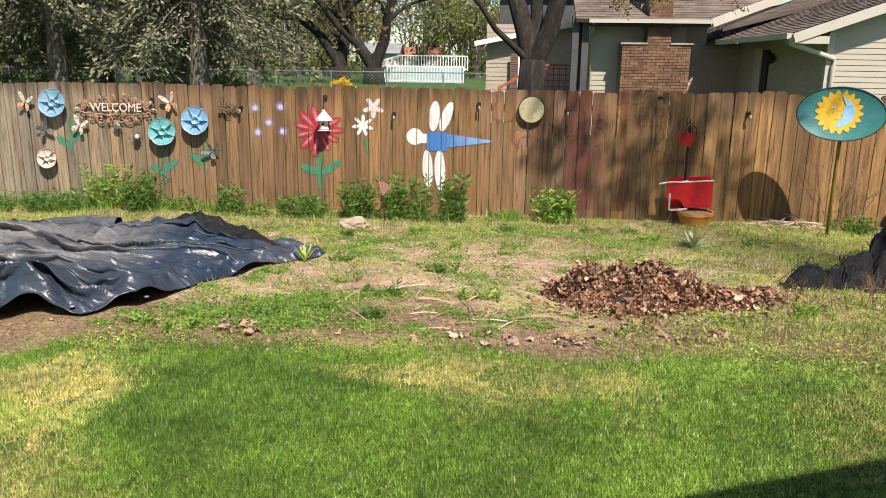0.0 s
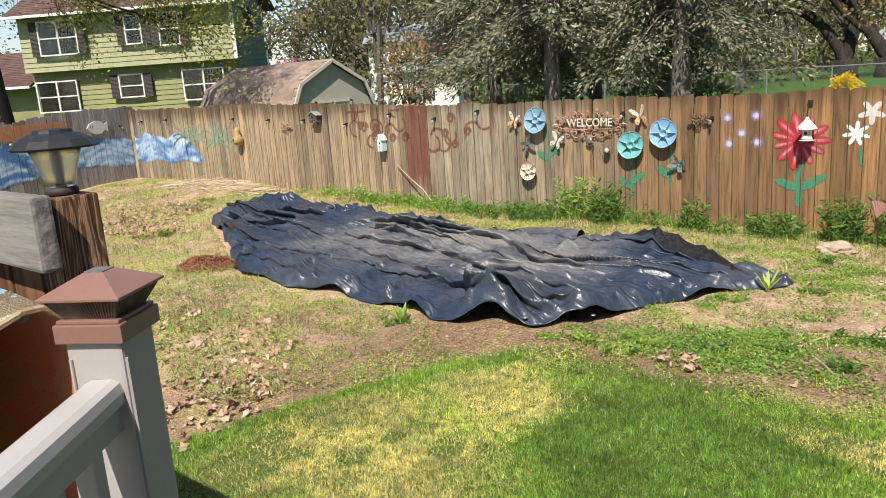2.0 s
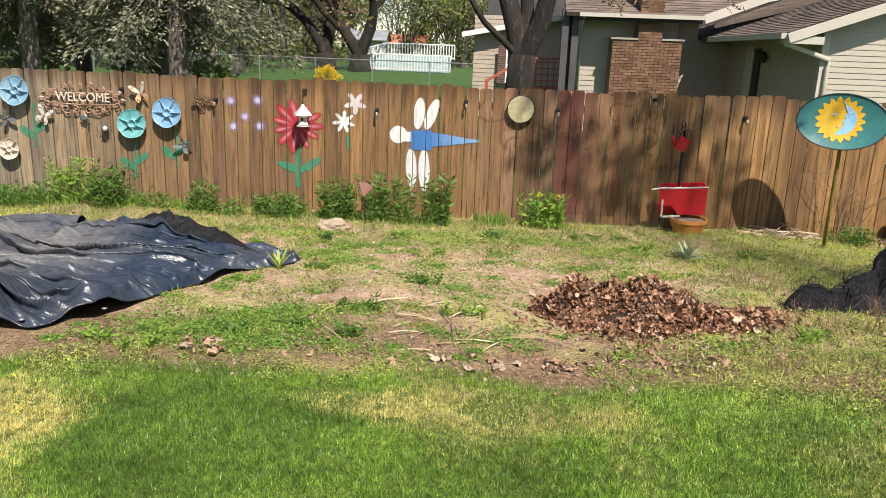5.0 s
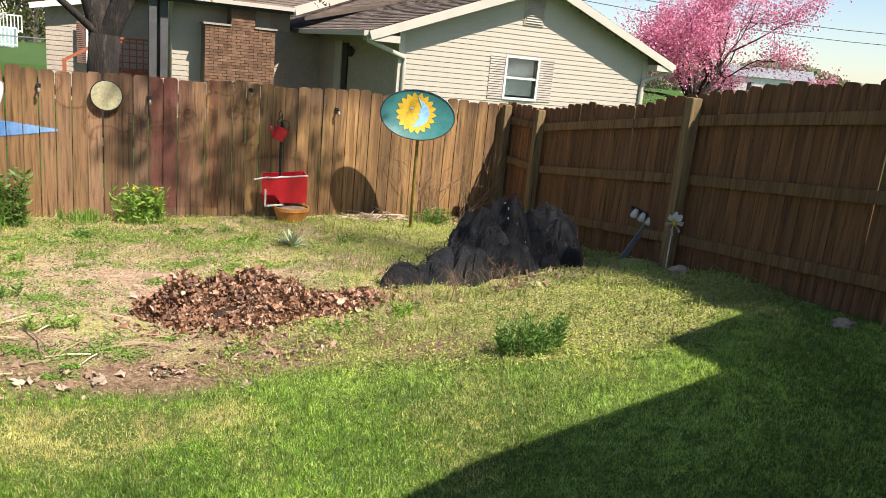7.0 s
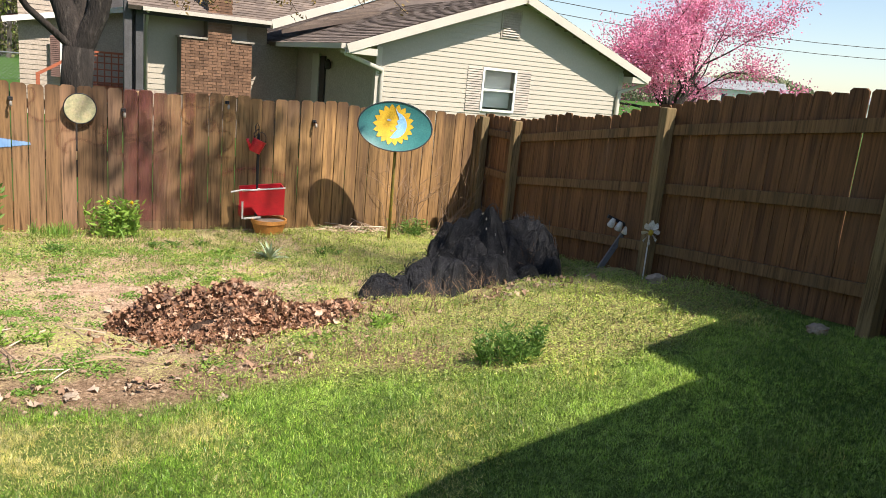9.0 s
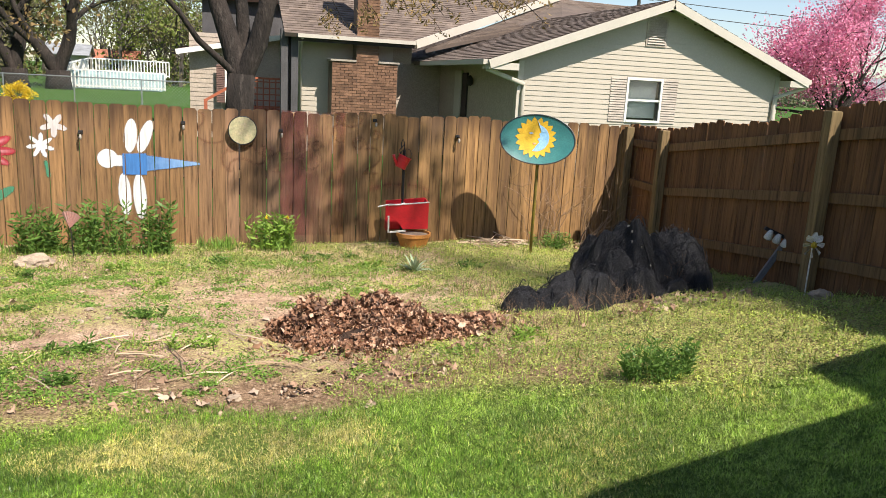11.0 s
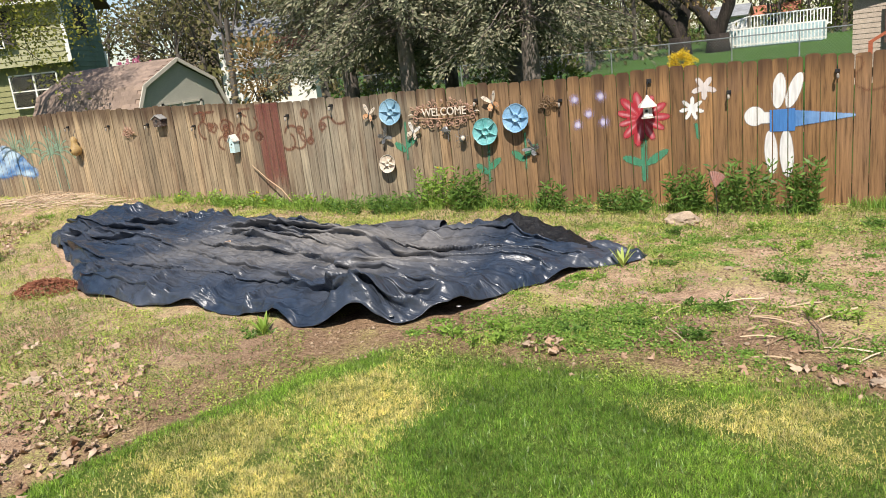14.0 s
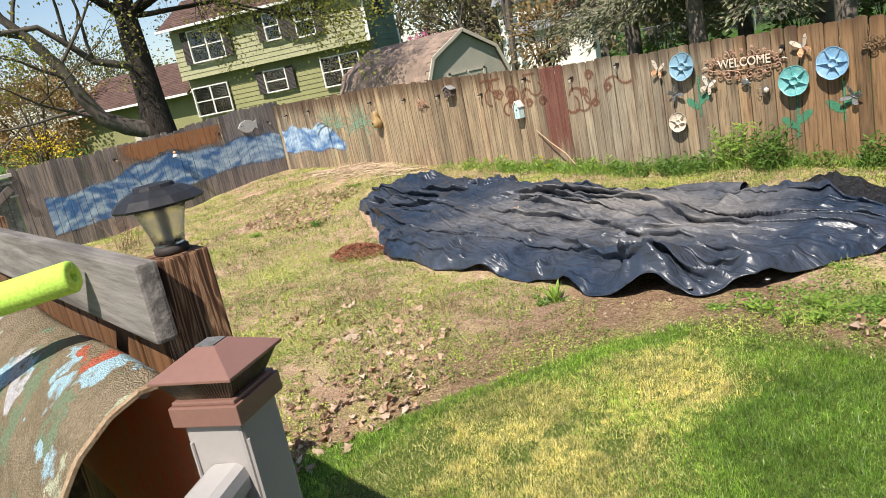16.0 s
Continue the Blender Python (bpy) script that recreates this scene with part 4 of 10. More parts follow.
def grow(bd, p, d, length, r, depth, rng, tips, bend=0.25, split=(2, 3), shrink=0.68, rise=0.05, steps=4):
    """A limb with kinks that forks into smaller limbs; the ends are collected in tips."""
    pts, rad = [p.copy()], [r]
    for i in range(steps):
        d = (d + Vector((rng.gauss(0, bend), rng.gauss(0, bend), rng.gauss(0, bend * 0.7) + rise)) * 0.5).normalized()
        p = p + d * (length / steps)
        pts.append(p.copy())
        rad.append(r * (1 - 0.42 * (i + 1) / steps))
        if depth <= 2:
            tips.append((p.copy(), d.copy()))
    bd.tube(pts, rad, 9 if r > 0.12 else 6 if r > 0.04 else 4, cap=False)
    if depth > 0:
        for k in range(rng.randint(*split)):
            nd = (d + Vector((rng.gauss(0, 0.55), rng.gauss(0, 0.55), rng.gauss(0, 0.35)))).normalized()
            start = pts[-1] if k == 0 else pts[rng.randint(max(1, steps - 2), steps)]
            grow(bd, start.copy(), nd, length * rng.uniform(0.6, 0.85), r * 0.58 * rng.uniform(0.75, 1.0), depth - 1, rng, tips, bend, split, shrink, rise, steps)


def broad_tree(name, label, base, trunk, limbs, leaf_mat, bark, per, leaf, spread, seed, depth=4, group="", aspect=0.6):
    """trunk: points and radii up to the fork; limbs: (direction, length, radius)."""
    rng = random.Random(seed)
    t = thing(name, label, "tree", group, at=base)
    bd, tips = Build(), []
    pts = [Vector(p) for p, _ in trunk]
    bd.tube(pts, [r for _, r in trunk], 14)
    for d, ln, r in limbs:
        grow(bd, pts[-1] - Vector((0, 0, 0.1)), Vector(d).normalized(), ln, r, depth, rng, tips)
    part("trunk", bd, bark, t, soft=True)
    if per:
        g = np.random.default_rng(seed)
        c = np.array([tuple(p) for p, _ in tips])
        c = np.repeat(c, per, 0) + g.normal(0, spread, (len(c) * per, 3))
        cloud("crown", c, leaf, leaf_mat, t, seed, aspect)
    return t


def spruce(base, height, reach, low, seed):
    rng = random.Random(seed)
    g = np.random.default_rng(seed)
    t = thing("spruce_tree", "tall grey-green spruce with drooping lower boughs", "tree", "spruces behind the fence", at=base)
    bd = Build().tube([(0, 0, -0.2), (0.03, 0, 1.2), (0, 0.04, height * 0.5), (0, 0, height)], [0.27, 0.23, 0.14, 0.02], 10)
    green, gway, dead, dway = [], [], [], []
    z = low
    while z < height - 0.3:
        k = rng.randint(5, 7)
        for i in range(k):
            a = math.tau * (i + rng.random()) / k
            L = reach * (1 - (z / height) ** 1.3) * rng.uniform(0.7, 1.1) + 0.3
            out = Vector((math.cos(a), math.sin(a), 0))
            pts, n = [], 7
            for s in range(n + 1):
                f = s / n
                pts.append(Vector((0, 0, z)) + out * L * f + Vector((0, 0, -0.62 * L * f * f + 0.26 * L * f ** 3 + rng.gauss(0, 0.03))))
            bd.tube(pts, [0.035 * (1 - 0.85 * s / n) for s in range(n + 1)], 4, cap=False)
            side = Vector((-out.y, out.x, 0))
            m = int(46 * L)
            for q in range(m):
                f = rng.random() ** 0.7
                j = min(n - 1, int(f * n))
                p = pts[j].lerp(pts[j + 1], f * n - j)
                w = L * 0.26 * (1.15 - f) + 0.12
                off = rng.uniform(-1, 1)
                c = p + side * off * w + Vector((0, 0, -abs(rng.gauss(0, 0.13)) - 0.10 * abs(off)))
                wy = side * off * 0.9 + out * 0.7 + Vector((0, 0, -0.32))
                if f < 0.34 or rng.random() < 0.12:
                    dead.append(c)
                    dway.append(wy)
                else:
                    green.append(c)
                    gway.append(wy)
        z += rng.uniform(0.22, 0.34)
    part("trunk", bd, BARK_SPRUCE, t, soft=True)
    green = np.repeat(np.array([tuple(c) for c in green]), 3, 0) + g.normal(0, 0.08, (len(green) * 3, 3))
    gway = np.repeat(np.array([tuple(c) for c in gway]), 3, 0)
    cloud("needle_cover", green, 0.14, NEEDLES, t, seed, 0.34, gway, 0.05)
    cloud("dead_twig_cover", np.array([tuple(c) for c in dead]), 0.26, NEEDLES_DEAD, t, seed + 1, 0.07, np.array([tuple(c) for c in dway]), 0.2)
    return t


for sp in (((-13.4, 20.6, 0), 11.0, 3.0, 2.5, 11), ((-10.3, 19.0, 0), 12.5, 3.3, 2.7, 12), ((-6.9, 19.4, 0), 11.5, 3.0, 2.6, 13), ((-8.7, 22.5, 0), 13.0, 3.2, 2.6, 14), ((-12.0, 24.5, 0), 12.0, 3.2, 2.4, 15)):
    spruce(*sp)

# the maple in front of the cream house
broad_tree("maple_tree", "dark-barked maple with a forked trunk and sparse bronze buds", (1.13, 13.5, 0),
           [((0, 0, -0.2), 0.32), ((0, 0, 0.6), 0.235), ((0.0, 0, 1.35), 0.215), ((0.03, 0, 1.85), 0.21)],
           [((-0.36, 0.1, 1.0), 2.4, 0.18), ((0.5, -0.1, 0.95), 2.5, 0.17), ((0.08, 0.5, 1.0), 2.4, 0.13), ((-0.8, -0.3, 0.7), 1.8, 0.06)], BUDS_BROWN, BARK_DARK, 5, 0.09, 0.12, 21, 4)
# drooping outer twigs of that maple over the house roof
tw = thing("maple_branch", "drooping maple twigs with bronze spring buds", "tree branch", at=(1.2, 13.5, 0))
rngb, bdb, tipb = random.Random(8), Build(), []
for k in range(13):
    x = 1.6 + k * 0.27 + rngb.uniform(-0.2, 0.2)
    start = Vector((0.4 + 0.1 * k, rngb.uniform(-0.5, 0.5), 4.3 + rngb.uniform(-0.3, 0.5)))
    end = Vector((x, -0.6 + rngb.uniform(-0.6, 0.6), 2.75 + rngb.uniform(-0.15, 0.35) + 0.02 * k))
    pts = [start.lerp(end, f) + Vector((rngb.gauss(0, 0.05), rngb.gauss(0, 0.05), 0.45 * math.sin(f * 3.1))) for f in (0, 0.25, 0.5, 0.75, 1)]
    bdb.tube(pts, [0.03, 0.022, 0.015, 0.01, 0.005], 5, cap=False)
    for q in range(9):
        j = rngb.randint(2, 3)
        p = pts[j].lerp(pts[j + 1], rngb.random())
        e = p + Vector((rngb.gauss(0, 0.22), rngb.gauss(0, 0.22), rngb.gauss(-0.08, 0.12)))
        bdb.tube([p, p.lerp(e, 0.5) + Vector((0, 0, 0.03)), e], 0.005, 3, cap=False)
        tipb += [e, p.lerp(e, 0.6)]
tagged(part("twig", bdb, BARK_DARK, tw), kind="stuff")
gb = np.random.default_rng(5)
cb = np.repeat(np.array([tuple(p) for p in tipb]), 9, 0)
cloud("bud_cover", cb + gb.normal(0, 0.06, cb.shape), 0.085, BUDS_BROWN, tw, 3, 0.4, droop=0.8)

# the old tree beyond the grey fence
broad_tree("old_tree", "leaning old tree with yellow-green catkins and bare limbs", (-20.2, 8.3, 0),
           [((0, 0.35, -0.2), 0.6), ((0, 0.33, 1.2), 0.47), ((0, 0.33, 2.4), 0.36), ((0, 0.3, 4.2), 0.3), ((0, 0.3, 4.7), 0.27)],
           [((0.1, 0.25, 1), 3.0, 0.26), ((0.3, 0.9, 0.25), 3.0, 0.16), ((-0.1, -0.7, 0.7), 3.0, 0.15), ((0.5, 0.9, 0.5), 3.2, 0.12), ((0.4, 0.8, -0.1), 2.4, 0.08), ((0.5, -0.6, 0.2), 2.4, 0.08), ((0.6, 0.2, 0.3), 2.4, 0.08)], BUDS, BARK_DARK, 8, 0.10, 0.24, 33, 4)
low = thing("low_limb", "thick crooked lower limb of the old tree with catkins", "tree branch", at=(-20.2, 8.3, 0))
bl, tl, rl = Build(), [], random.Random(9)
bl.tube([(0, 0.25, 1.45), (0, -0.1, 1.72), (0, -0.5, 1.86), (0, -1.05, 2.2), (0, -1.37, 2.85), (0, -1.66, 3.6), (0, -2.15, 4.36), (0, -2.6, 4.9), (0, -2.9, 5.6), (0, -3.3, 6.4)], [0.3, 0.24, 0.22, 0.2, 0.17, 0.15, 0.125, 0.1, 0.08, 0.06], 10, cap=False)
bl.tube([(0, 0.1, 3.35), (0, -0.8, 3.6), (0, -1.34, 4.14), (0, -1.87, 4.6), (0.1, -2.68, 4.55), (0.1, -3.3, 4.36)], [0.11, 0.09, 0.08, 0.07, 0.06, 0.045], 8, cap=False)
for st, dr in (((0, -1.05, 2.2), (0.3, -1, 0.2)), ((0, -1.5, 3.2), (0.4, -0.8, 0.6)), ((0, -2.15, 4.36), (0.2, -1.0, 0.3)), ((0, -1.66, 3.6), (0.2, 0.7, 0.7)), ((0.1, -2.68, 4.55), (0, -1, 0.6)), ((0, -2.4, 4.7), (0.3, 0.5, 1.0)), ((0.0, -0.8, 3.6), (0.1, -0.2, 1.0)), ((0, -1.34, 4.14), (0.2, 0.2, 1.0)), ((0.1, -3.2, 4.4), (0.0, -1.0, -0.2)), ((0, -1.2, 2.5), (0.2, -1.0, -0.1))):
    grow(bl, Vector(st), Vector(dr).normalized(), 1.7, 0.05, 4, rl, tl)
part("limb", bl, BARK_GREY, low, soft=True)
cl_ = np.repeat(np.array([tuple(p) for p, _ in tl]), 3, 0)
cloud("catkin_cover", cl_ + gb.normal(0, 0.16, cl_.shape), 0.085, BUDS, low, 4)
# twigs of the old tree that hang before the green house
hang = thing("hanging_branch", "hanging branches of yellow-green catkins", "tree branch", at=(-19.0, 10.0, 0))
bh, th, rh = Build(), [], random.Random(19)
for k in range(18):
    grow(bh, Vector((rh.uniform(-0.6, 0.6), -0.8 + k * 0.25, 5.9 + rh.uniform(-0.3, 0.3))), Vector((0.2, 0.5, -0.6 + 0.03 * k)).normalized(), 1.1, 0.035, 4, rh, th, rise=-0.1)
tagged(part("twig", bh, BARK_DARK, hang), kind="stuff")
ch_ = np.array([tuple(p) for p, _ in th])
cloud("catkin_cover", ch_ + gb.normal(0, 0.13, ch_.shape), 0.085, BUDS, hang, 6)

# pink cherry beyond the side fence
broad_tree("cherry_tree", "pink cherry tree in full blossom", (17.4, 18.4, 0), [((0, 0, -0.2), 0.2), ((0, 0, 0.9), 0.16), ((0, 0, 1.5), 0.17)],
           [((-0.8, 0, 0.75), 1.5, 0.07), ((0.85, 0.2, 0.7), 1.6, 0.07), ((0.1, 0.6, 1), 1.4, 0.07), ((-0.2, -0.7, 0.9), 1.4, 0.07), ((0.5, -0.3, 1.1), 1.5, 0.07), ((-0.35, 0.2, 1.1), 1.3, 0.06), ((1.0, 0.0, 0.35), 1.7, 0.06), ((-0.95, 0.0, 0.35), 1.4, 0.06), ((1.0, -0.3, 0.55), 1.6, 0.06), ((0.6, 0.3, 0.9), 1.6, 0.06), ((0.9, 0.2, 0.8), 1.9, 0.06), ((-0.7, 0.3, 0.8), 1.7, 0.06), ((0.2, 0.1, 1.0), 1.7, 0.06), ((0.7, -0.2, 1.0), 1.9, 0.06)], BLOSSOM, BARK_DARK, 36, 0.065, 0.17, 41, 3, aspect=0.8)


def shrub(name, label, at, rx, rz, mat, n, leaf, seed, cat="shrub", stems=True, group=""):
    g = np.random.default_rng(seed)
    t = thing(name, label, cat, group, at=at)
    u = g.normal(0, 1, (n, 3))
    u /= np.linalg.norm(u, axis=1)[:, None]
    rad = g.uniform(0.45, 1.0, (n, 1)) * (1 + 0.28 * np.sin(5 * u[:, :1] + 3) * np.cos(4 * u[:, 2:3] + u[:, 1:2] * 3))
    c = u * rad * np.array([rx, rx, rz]) + np.array([0, 0, rz * 0.95])
    cloud("foliage", c, leaf, mat, t, seed)
    bd = Build()
    r = random.Random(seed)
    for k in range(14):
        e = Vector((r.gauss(0, rx * 0.4), r.gauss(0, rx * 0.4), rz * r.uniform(0.9, 1.7)))
        bd.tube([(r.gauss(0, 0.08), r.gauss(0, 0.08), -0.05), e * 0.5 + Vector((0, 0, 0.1)), e], [0.03 * rx + 0.01, 0.015 * rx + 0.006, 0.004], 4, cap=False)
    tagged(part("stem", bd, BARK_GREY, t), kind="stuff")
    return t


shrub("forsythia", "round yellow flowering forsythia bush on the far lawn", (-7.1, 37.5, 0), 0.62, 0.5, YELLOW, 1500, 0.1, 51, "bush")
shrub("maroon_tree", "small maroon-leaved ornamental tree", (-26.5, 34.0, 1.2), 1.5, 1.6, MAROON, 2600, 0.13, 52, "tree")
shrub("bronze_tree", "small bronze-yellow leafing tree beside the spruces", (-17.6, 21.4, 0.7), 1.1, 1.5, BUDS_BROWN, 1500, 0.14, 53, "tree")
THICKET = leafy("bare_brown_twigs_and_buds", [(0.16, 0.125, 0.085), (0.22, 0.18, 0.11), (0.10, 0.08, 0.055), (0.19, 0.17, 0.09), (0.13, 0.10, 0.08)], 0.85, 0.1)
for k, (x, y, r, hh) in enumerate(((-47.0, 44.0, 4.2, 4.6), (-41.5, 47.0, 4.4, 5.0), (-37.0, 50.0, 4.0, 4.6), (-32.0, 50.0, 4.4, 5.2), (-27.5, 52.0, 4.4, 5.0), (-22.5, 50.0, 4.2, 5.2), (-18.0, 48.0, 4.0, 5.0))):
    shrub("bare_tree", "dense brown twiggy tree just coming into bud", (x, y, 0.2), r, hh, THICKET, 5500, 0.26, 680 + k, "tree", group="budding trees behind the shed")
shrub("pink_shrub", "pink flowering shrub behind the shed", (-30.5, 26.5, 1.6), 1.5, 0.9, BLOSSOM, 1200, 0.2, 54, "shrub")
for k, (x, y, r) in enumerate(((-13.2, 24.0, 0.9), (-10.8, 25.5, 1.0), (-15.3, 25.0, 1.0), (-8.2, 25.0, 0.8))):
    shrub("garden_shrub", "low green shrub under the spruces", (x, y, 0.1), r, 0.7, LEAF_MID, 700, 0.14, 60 + k, "shrub", group="shrubs under the spruces")


for k, (x, y, rx, rz, mt) in enumerate(((-40.0, 10.0, 3.4, 2.6, BUDS_BROWN), (-36.5, 4.5, 2.6, 2.0, BUDS_BROWN), (-45.0, 3.0, 4.0, 3.2, LEAF_OLIVE), (-34.0, -1.0, 2.6, 2.2, LEAF_OLIVE), (-48.0, 15.0, 4.5, 3.6, LEAF_OLIVE), (-31.5, 8.0, 1.3, 1.1, YELLOW))):
    shrub("thicket_tree", "leafing brown and olive tree beyond the green house", (x, y, 0.3 if mt is YELLOW else 0.5), rx, rz, mt, 11000 if rx > 2 else 700, 0.16 if rx > 2 else 0.1, 600 + k, "tree", True, "thicket beyond the green house")


def wood_trees():
    """Far woods: many thin trunks with young foliage, each kind in one object."""
    rng = random.Random(77)
    g = np.random.default_rng(77)
    bd, olive, fresh = Build(), [], []
    spots = [(rng.uniform(-60, 14), rng.uniform(84, 120)) for _ in range(115)] + [(rng.uniform(-75, -24), rng.uniform(32, 60)) for _ in range(46)] + [(rng.uniform(-22, -12), rng.uniform(40, 70)) for _ in range(12)]
    for x, y in spots:
        h = rng.uniform(8, 14)
        tips = []
        bd.tube([(x, y, -0.2), (x + rng.gauss(0, 0.2), y, h * 0.4)], [0.22, 0.15], 5, cap=False)
        for k in range(3):
            grow(bd, Vector((x, y, h * rng.uniform(0.2, 0.4))), Vector((rng.gauss(0, 0.5), rng.gauss(0, 0.5), 1)).normalized(), h * 0.3, 0.09, 2, rng, tips, steps=3)
        c = np.array([tuple(p) for p, _ in tips])
        c = c[g.integers(0, len(c), 520)] + g.normal(0, 0.65, (520, 3))
        low_c = np.stack([x + g.normal(0, 1.6, 130), y + g.normal(0, 1.6, 130), g.uniform(0.1, 3.0, 130)], 1)
        (fresh if rng.random() < 0.45 and y > 70 else olive).append(np.vstack([c, low_c]))
    w = thing("far_woods", "young spring woodland beyond the lawns", "woods", kind="stuff")
    tagged(part("trunk", bd, BARK_GREY, w), kind="stuff")
    cloud("olive_foliage", np.vstack(olive), 0.34, LEAF_OLIVE, w, 71)
    cloud("green_foliage", np.vstack(fresh), 0.36, LEAF_MID, w, 72)


wood_trees()
for k, (x, y) in enumerate(((-12.4, 62.0), (-9.5, 61.0))):
    broad_tree("big_maple", "large old maple with several trunks and young leaves", (x, y, 0), [((0, 0, -0.2), 0.95), ((0, 0, 0.7), 0.8), ((0, 0, 1.3), 0.8)],
               [((-0.45, 0, 1), 4.5, 0.5), ((0.35, 0.1, 1), 4.5, 0.5), ((0.0, 0.5, 1), 4.5, 0.45)], LEAF_OLIVE, BARK_DARK, 6, 0.3, 0.5, 80 + k, 4, "maples on the far lawn")


def pool():
    p = thing("pool_deck", "above-ground pool enclosed by white picket railing", "pool")
    x0, x1, y0, y1, z = -10.8, -2.6, 64, 71, 0.25
    part("pool_wall", Build().box(x0 + 1.5, y0 + 1, 0, x1 - 0.3, y1, 1.3), plain("pool_wall_blue", (0.45, 0.6, 0.62)), p, "pale blue pool wall")
    rails = [((x0, y0, 0.1), (x1, y0, 0.1), 1.3), ((x0 + 2.0, y1, 1.0), (x1, y1, 1.0), 1.3), ((x0, y0, 0.1), (x0 + 2.0, y1, 1.0), 1.3)]
    for a, b, h in rails:
        a, b = Vector(a), Vector(b)
        n = int((b - a).length / 0.24)
        for z in (0.15, h):
            part("rail", beam(a + Vector((0, 0, z)), b + Vector((0, 0, z)), 0.06, 0.1), TRIM_WHITE, p)
        for i in range(n + 1):
            q = a.lerp(b, i / n)
            part("picket", Build().box(q.x - 0.04, q.y - 0.02, q.z, q.x + 0.04, q.y + 0.02, q.z + h), TRIM_WHITE, p)


pool()


def chain_fence():
    f = thing("chain_link_fence", "galvanised chain-link fence across the far lawn", "fence")
    y, h = 42.0, 1.22
    pts = [Vector((-30 + i * 3.05, y, gz(-30 + i * 3.05, y))) for i in range(11)]
    for q in pts:
        part("post", Build().tube([q, q + Vector((0, 0, h + 0.05))], 0.035, 6), METAL_GREY, f)
    part("top_rail", Build().tube([pts[0] + Vector((0, 0, h)), pts[-1] + Vector((0, 0, h))], 0.028, 6), METAL_GREY, f)
    bd = Build()
    L = (pts[-1] - pts[0]).length
    for i in range(int(L / 0.16)):
        for s in (-1, 1):
            x = pts[0].x + i * 0.16
            bd.add([(x, y, 0), (x + 0.012, y, 0), (x + 0.012 + s * h, y, h), (x + s * h, y, h)], [(0, 1, 2, 3)])
    part("mesh", bd, METAL_GREY, f, "woven wire mesh")


chain_fence()


def far_building(name, label, x, y, w, d, h, wall, roof, rise=1.6, turn=0):
    b = thing(name, label, "building", at=pose(x, y, 0, 0, 0, turn))
    wl = part("wall", Build().box(-w / 2, 0, -0.5, w / 2, d, h), wall, b)
    roof_slope("roof", b, (-w / 2 - 0.3, -0.4, h), (w / 2 + 0.3, -0.4, h), (w / 2 + 0.3, d / 2, h + rise), (-w / 2 - 0.3, d / 2, h + rise), 0.3, roof, tab=1.2)
    roof_slope("roof", b, (w / 2 + 0.3, d + 0.4, h), (-w / 2 - 0.3, d + 0.4, h), (-w / 2 - 0.3, d / 2, h + rise), (w / 2 + 0.3, d / 2, h + rise), 0.3, roof, tab=1.2)
    for s in (-1, 1):
        part("gable", Build().add([(s * w / 2, 0, h), (s * w / 2, d, h), (s * w / 2, d / 2, h + rise)], [(0, 1, 2)]), wall, b)
    for k in range(max(1, int(w / 3))):
        xx = -w / 2 + (k + 0.5) * w / max(1, int(w / 3))
        part("window", Build().box(xx - 0.4, -0.03, h * 0.4, xx + 0.4, -0.004, h * 0.8), ROOM_DARK, b)
    return b


ROOF_GREY = plain("grey_roofing", (0.3, 0.31, 0.32), None, 0.9, coarse=1, fine=20)
far_building("white_house", "small white house on the rise behind the shed", -32.5, 37.5, 4.5, 5, 4.3, TRIM_WHITE, ROOF_GREY, 1.2, 35)
far_building("white_garage", "white clapboard garage half hidden by shrubs", -22.6, 28.0, 3.0, 4, 2.35, TRIM_WHITE, ROOF_GREY, 0.4, 35)
far_building("far_shed", "grey-roofed shed on the far lawn", -12.6, 84.0, 3.6, 4, 2.6, SHED_GREY, ROOF_GREY, 1.1)
far_building("far_red_roof", "orange-roofed outbuilding on the far lawn", -8.6, 88.0, 4.0, 4, 2.4, SHED_GREY, plain("orange_roof", (0.5, 0.2, 0.12)), 1.0)
far_building("roadside_building", "long white roadside building", 118.0, 105.0, 16, 10, 4.8, TRIM_WHITE, ROOF_GREY, 2.0, -40)
far_building("roadside_building", "long white roadside building", 150.0, 100.0, 14, 10, 4.5, TRIM_WHITE, ROOF_GREY, 1.5, -45)


def far_hills():
    g = np.random.default_rng(7)
    n = 42000
    a = g.uniform(0.55, 1.25, n)
    r = 300 + g.uniform(0, 60, n)
    top = 11 * (0.75 + 0.4 * np.sin(a * 9) + 0.2 * np.sin(a * 31)) * np.clip((1.30 - a) / 0.45, 0.25, 1)
    c = np.stack([np.sin(a) * r, np.cos(a) * r, g.uniform(0, 1, n) ** 0.8 * top], 1)
    h = thing("wooded_hill", "distant wooded hillside in young leaf", "woods", kind="stuff")
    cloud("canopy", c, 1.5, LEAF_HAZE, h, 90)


far_hills()


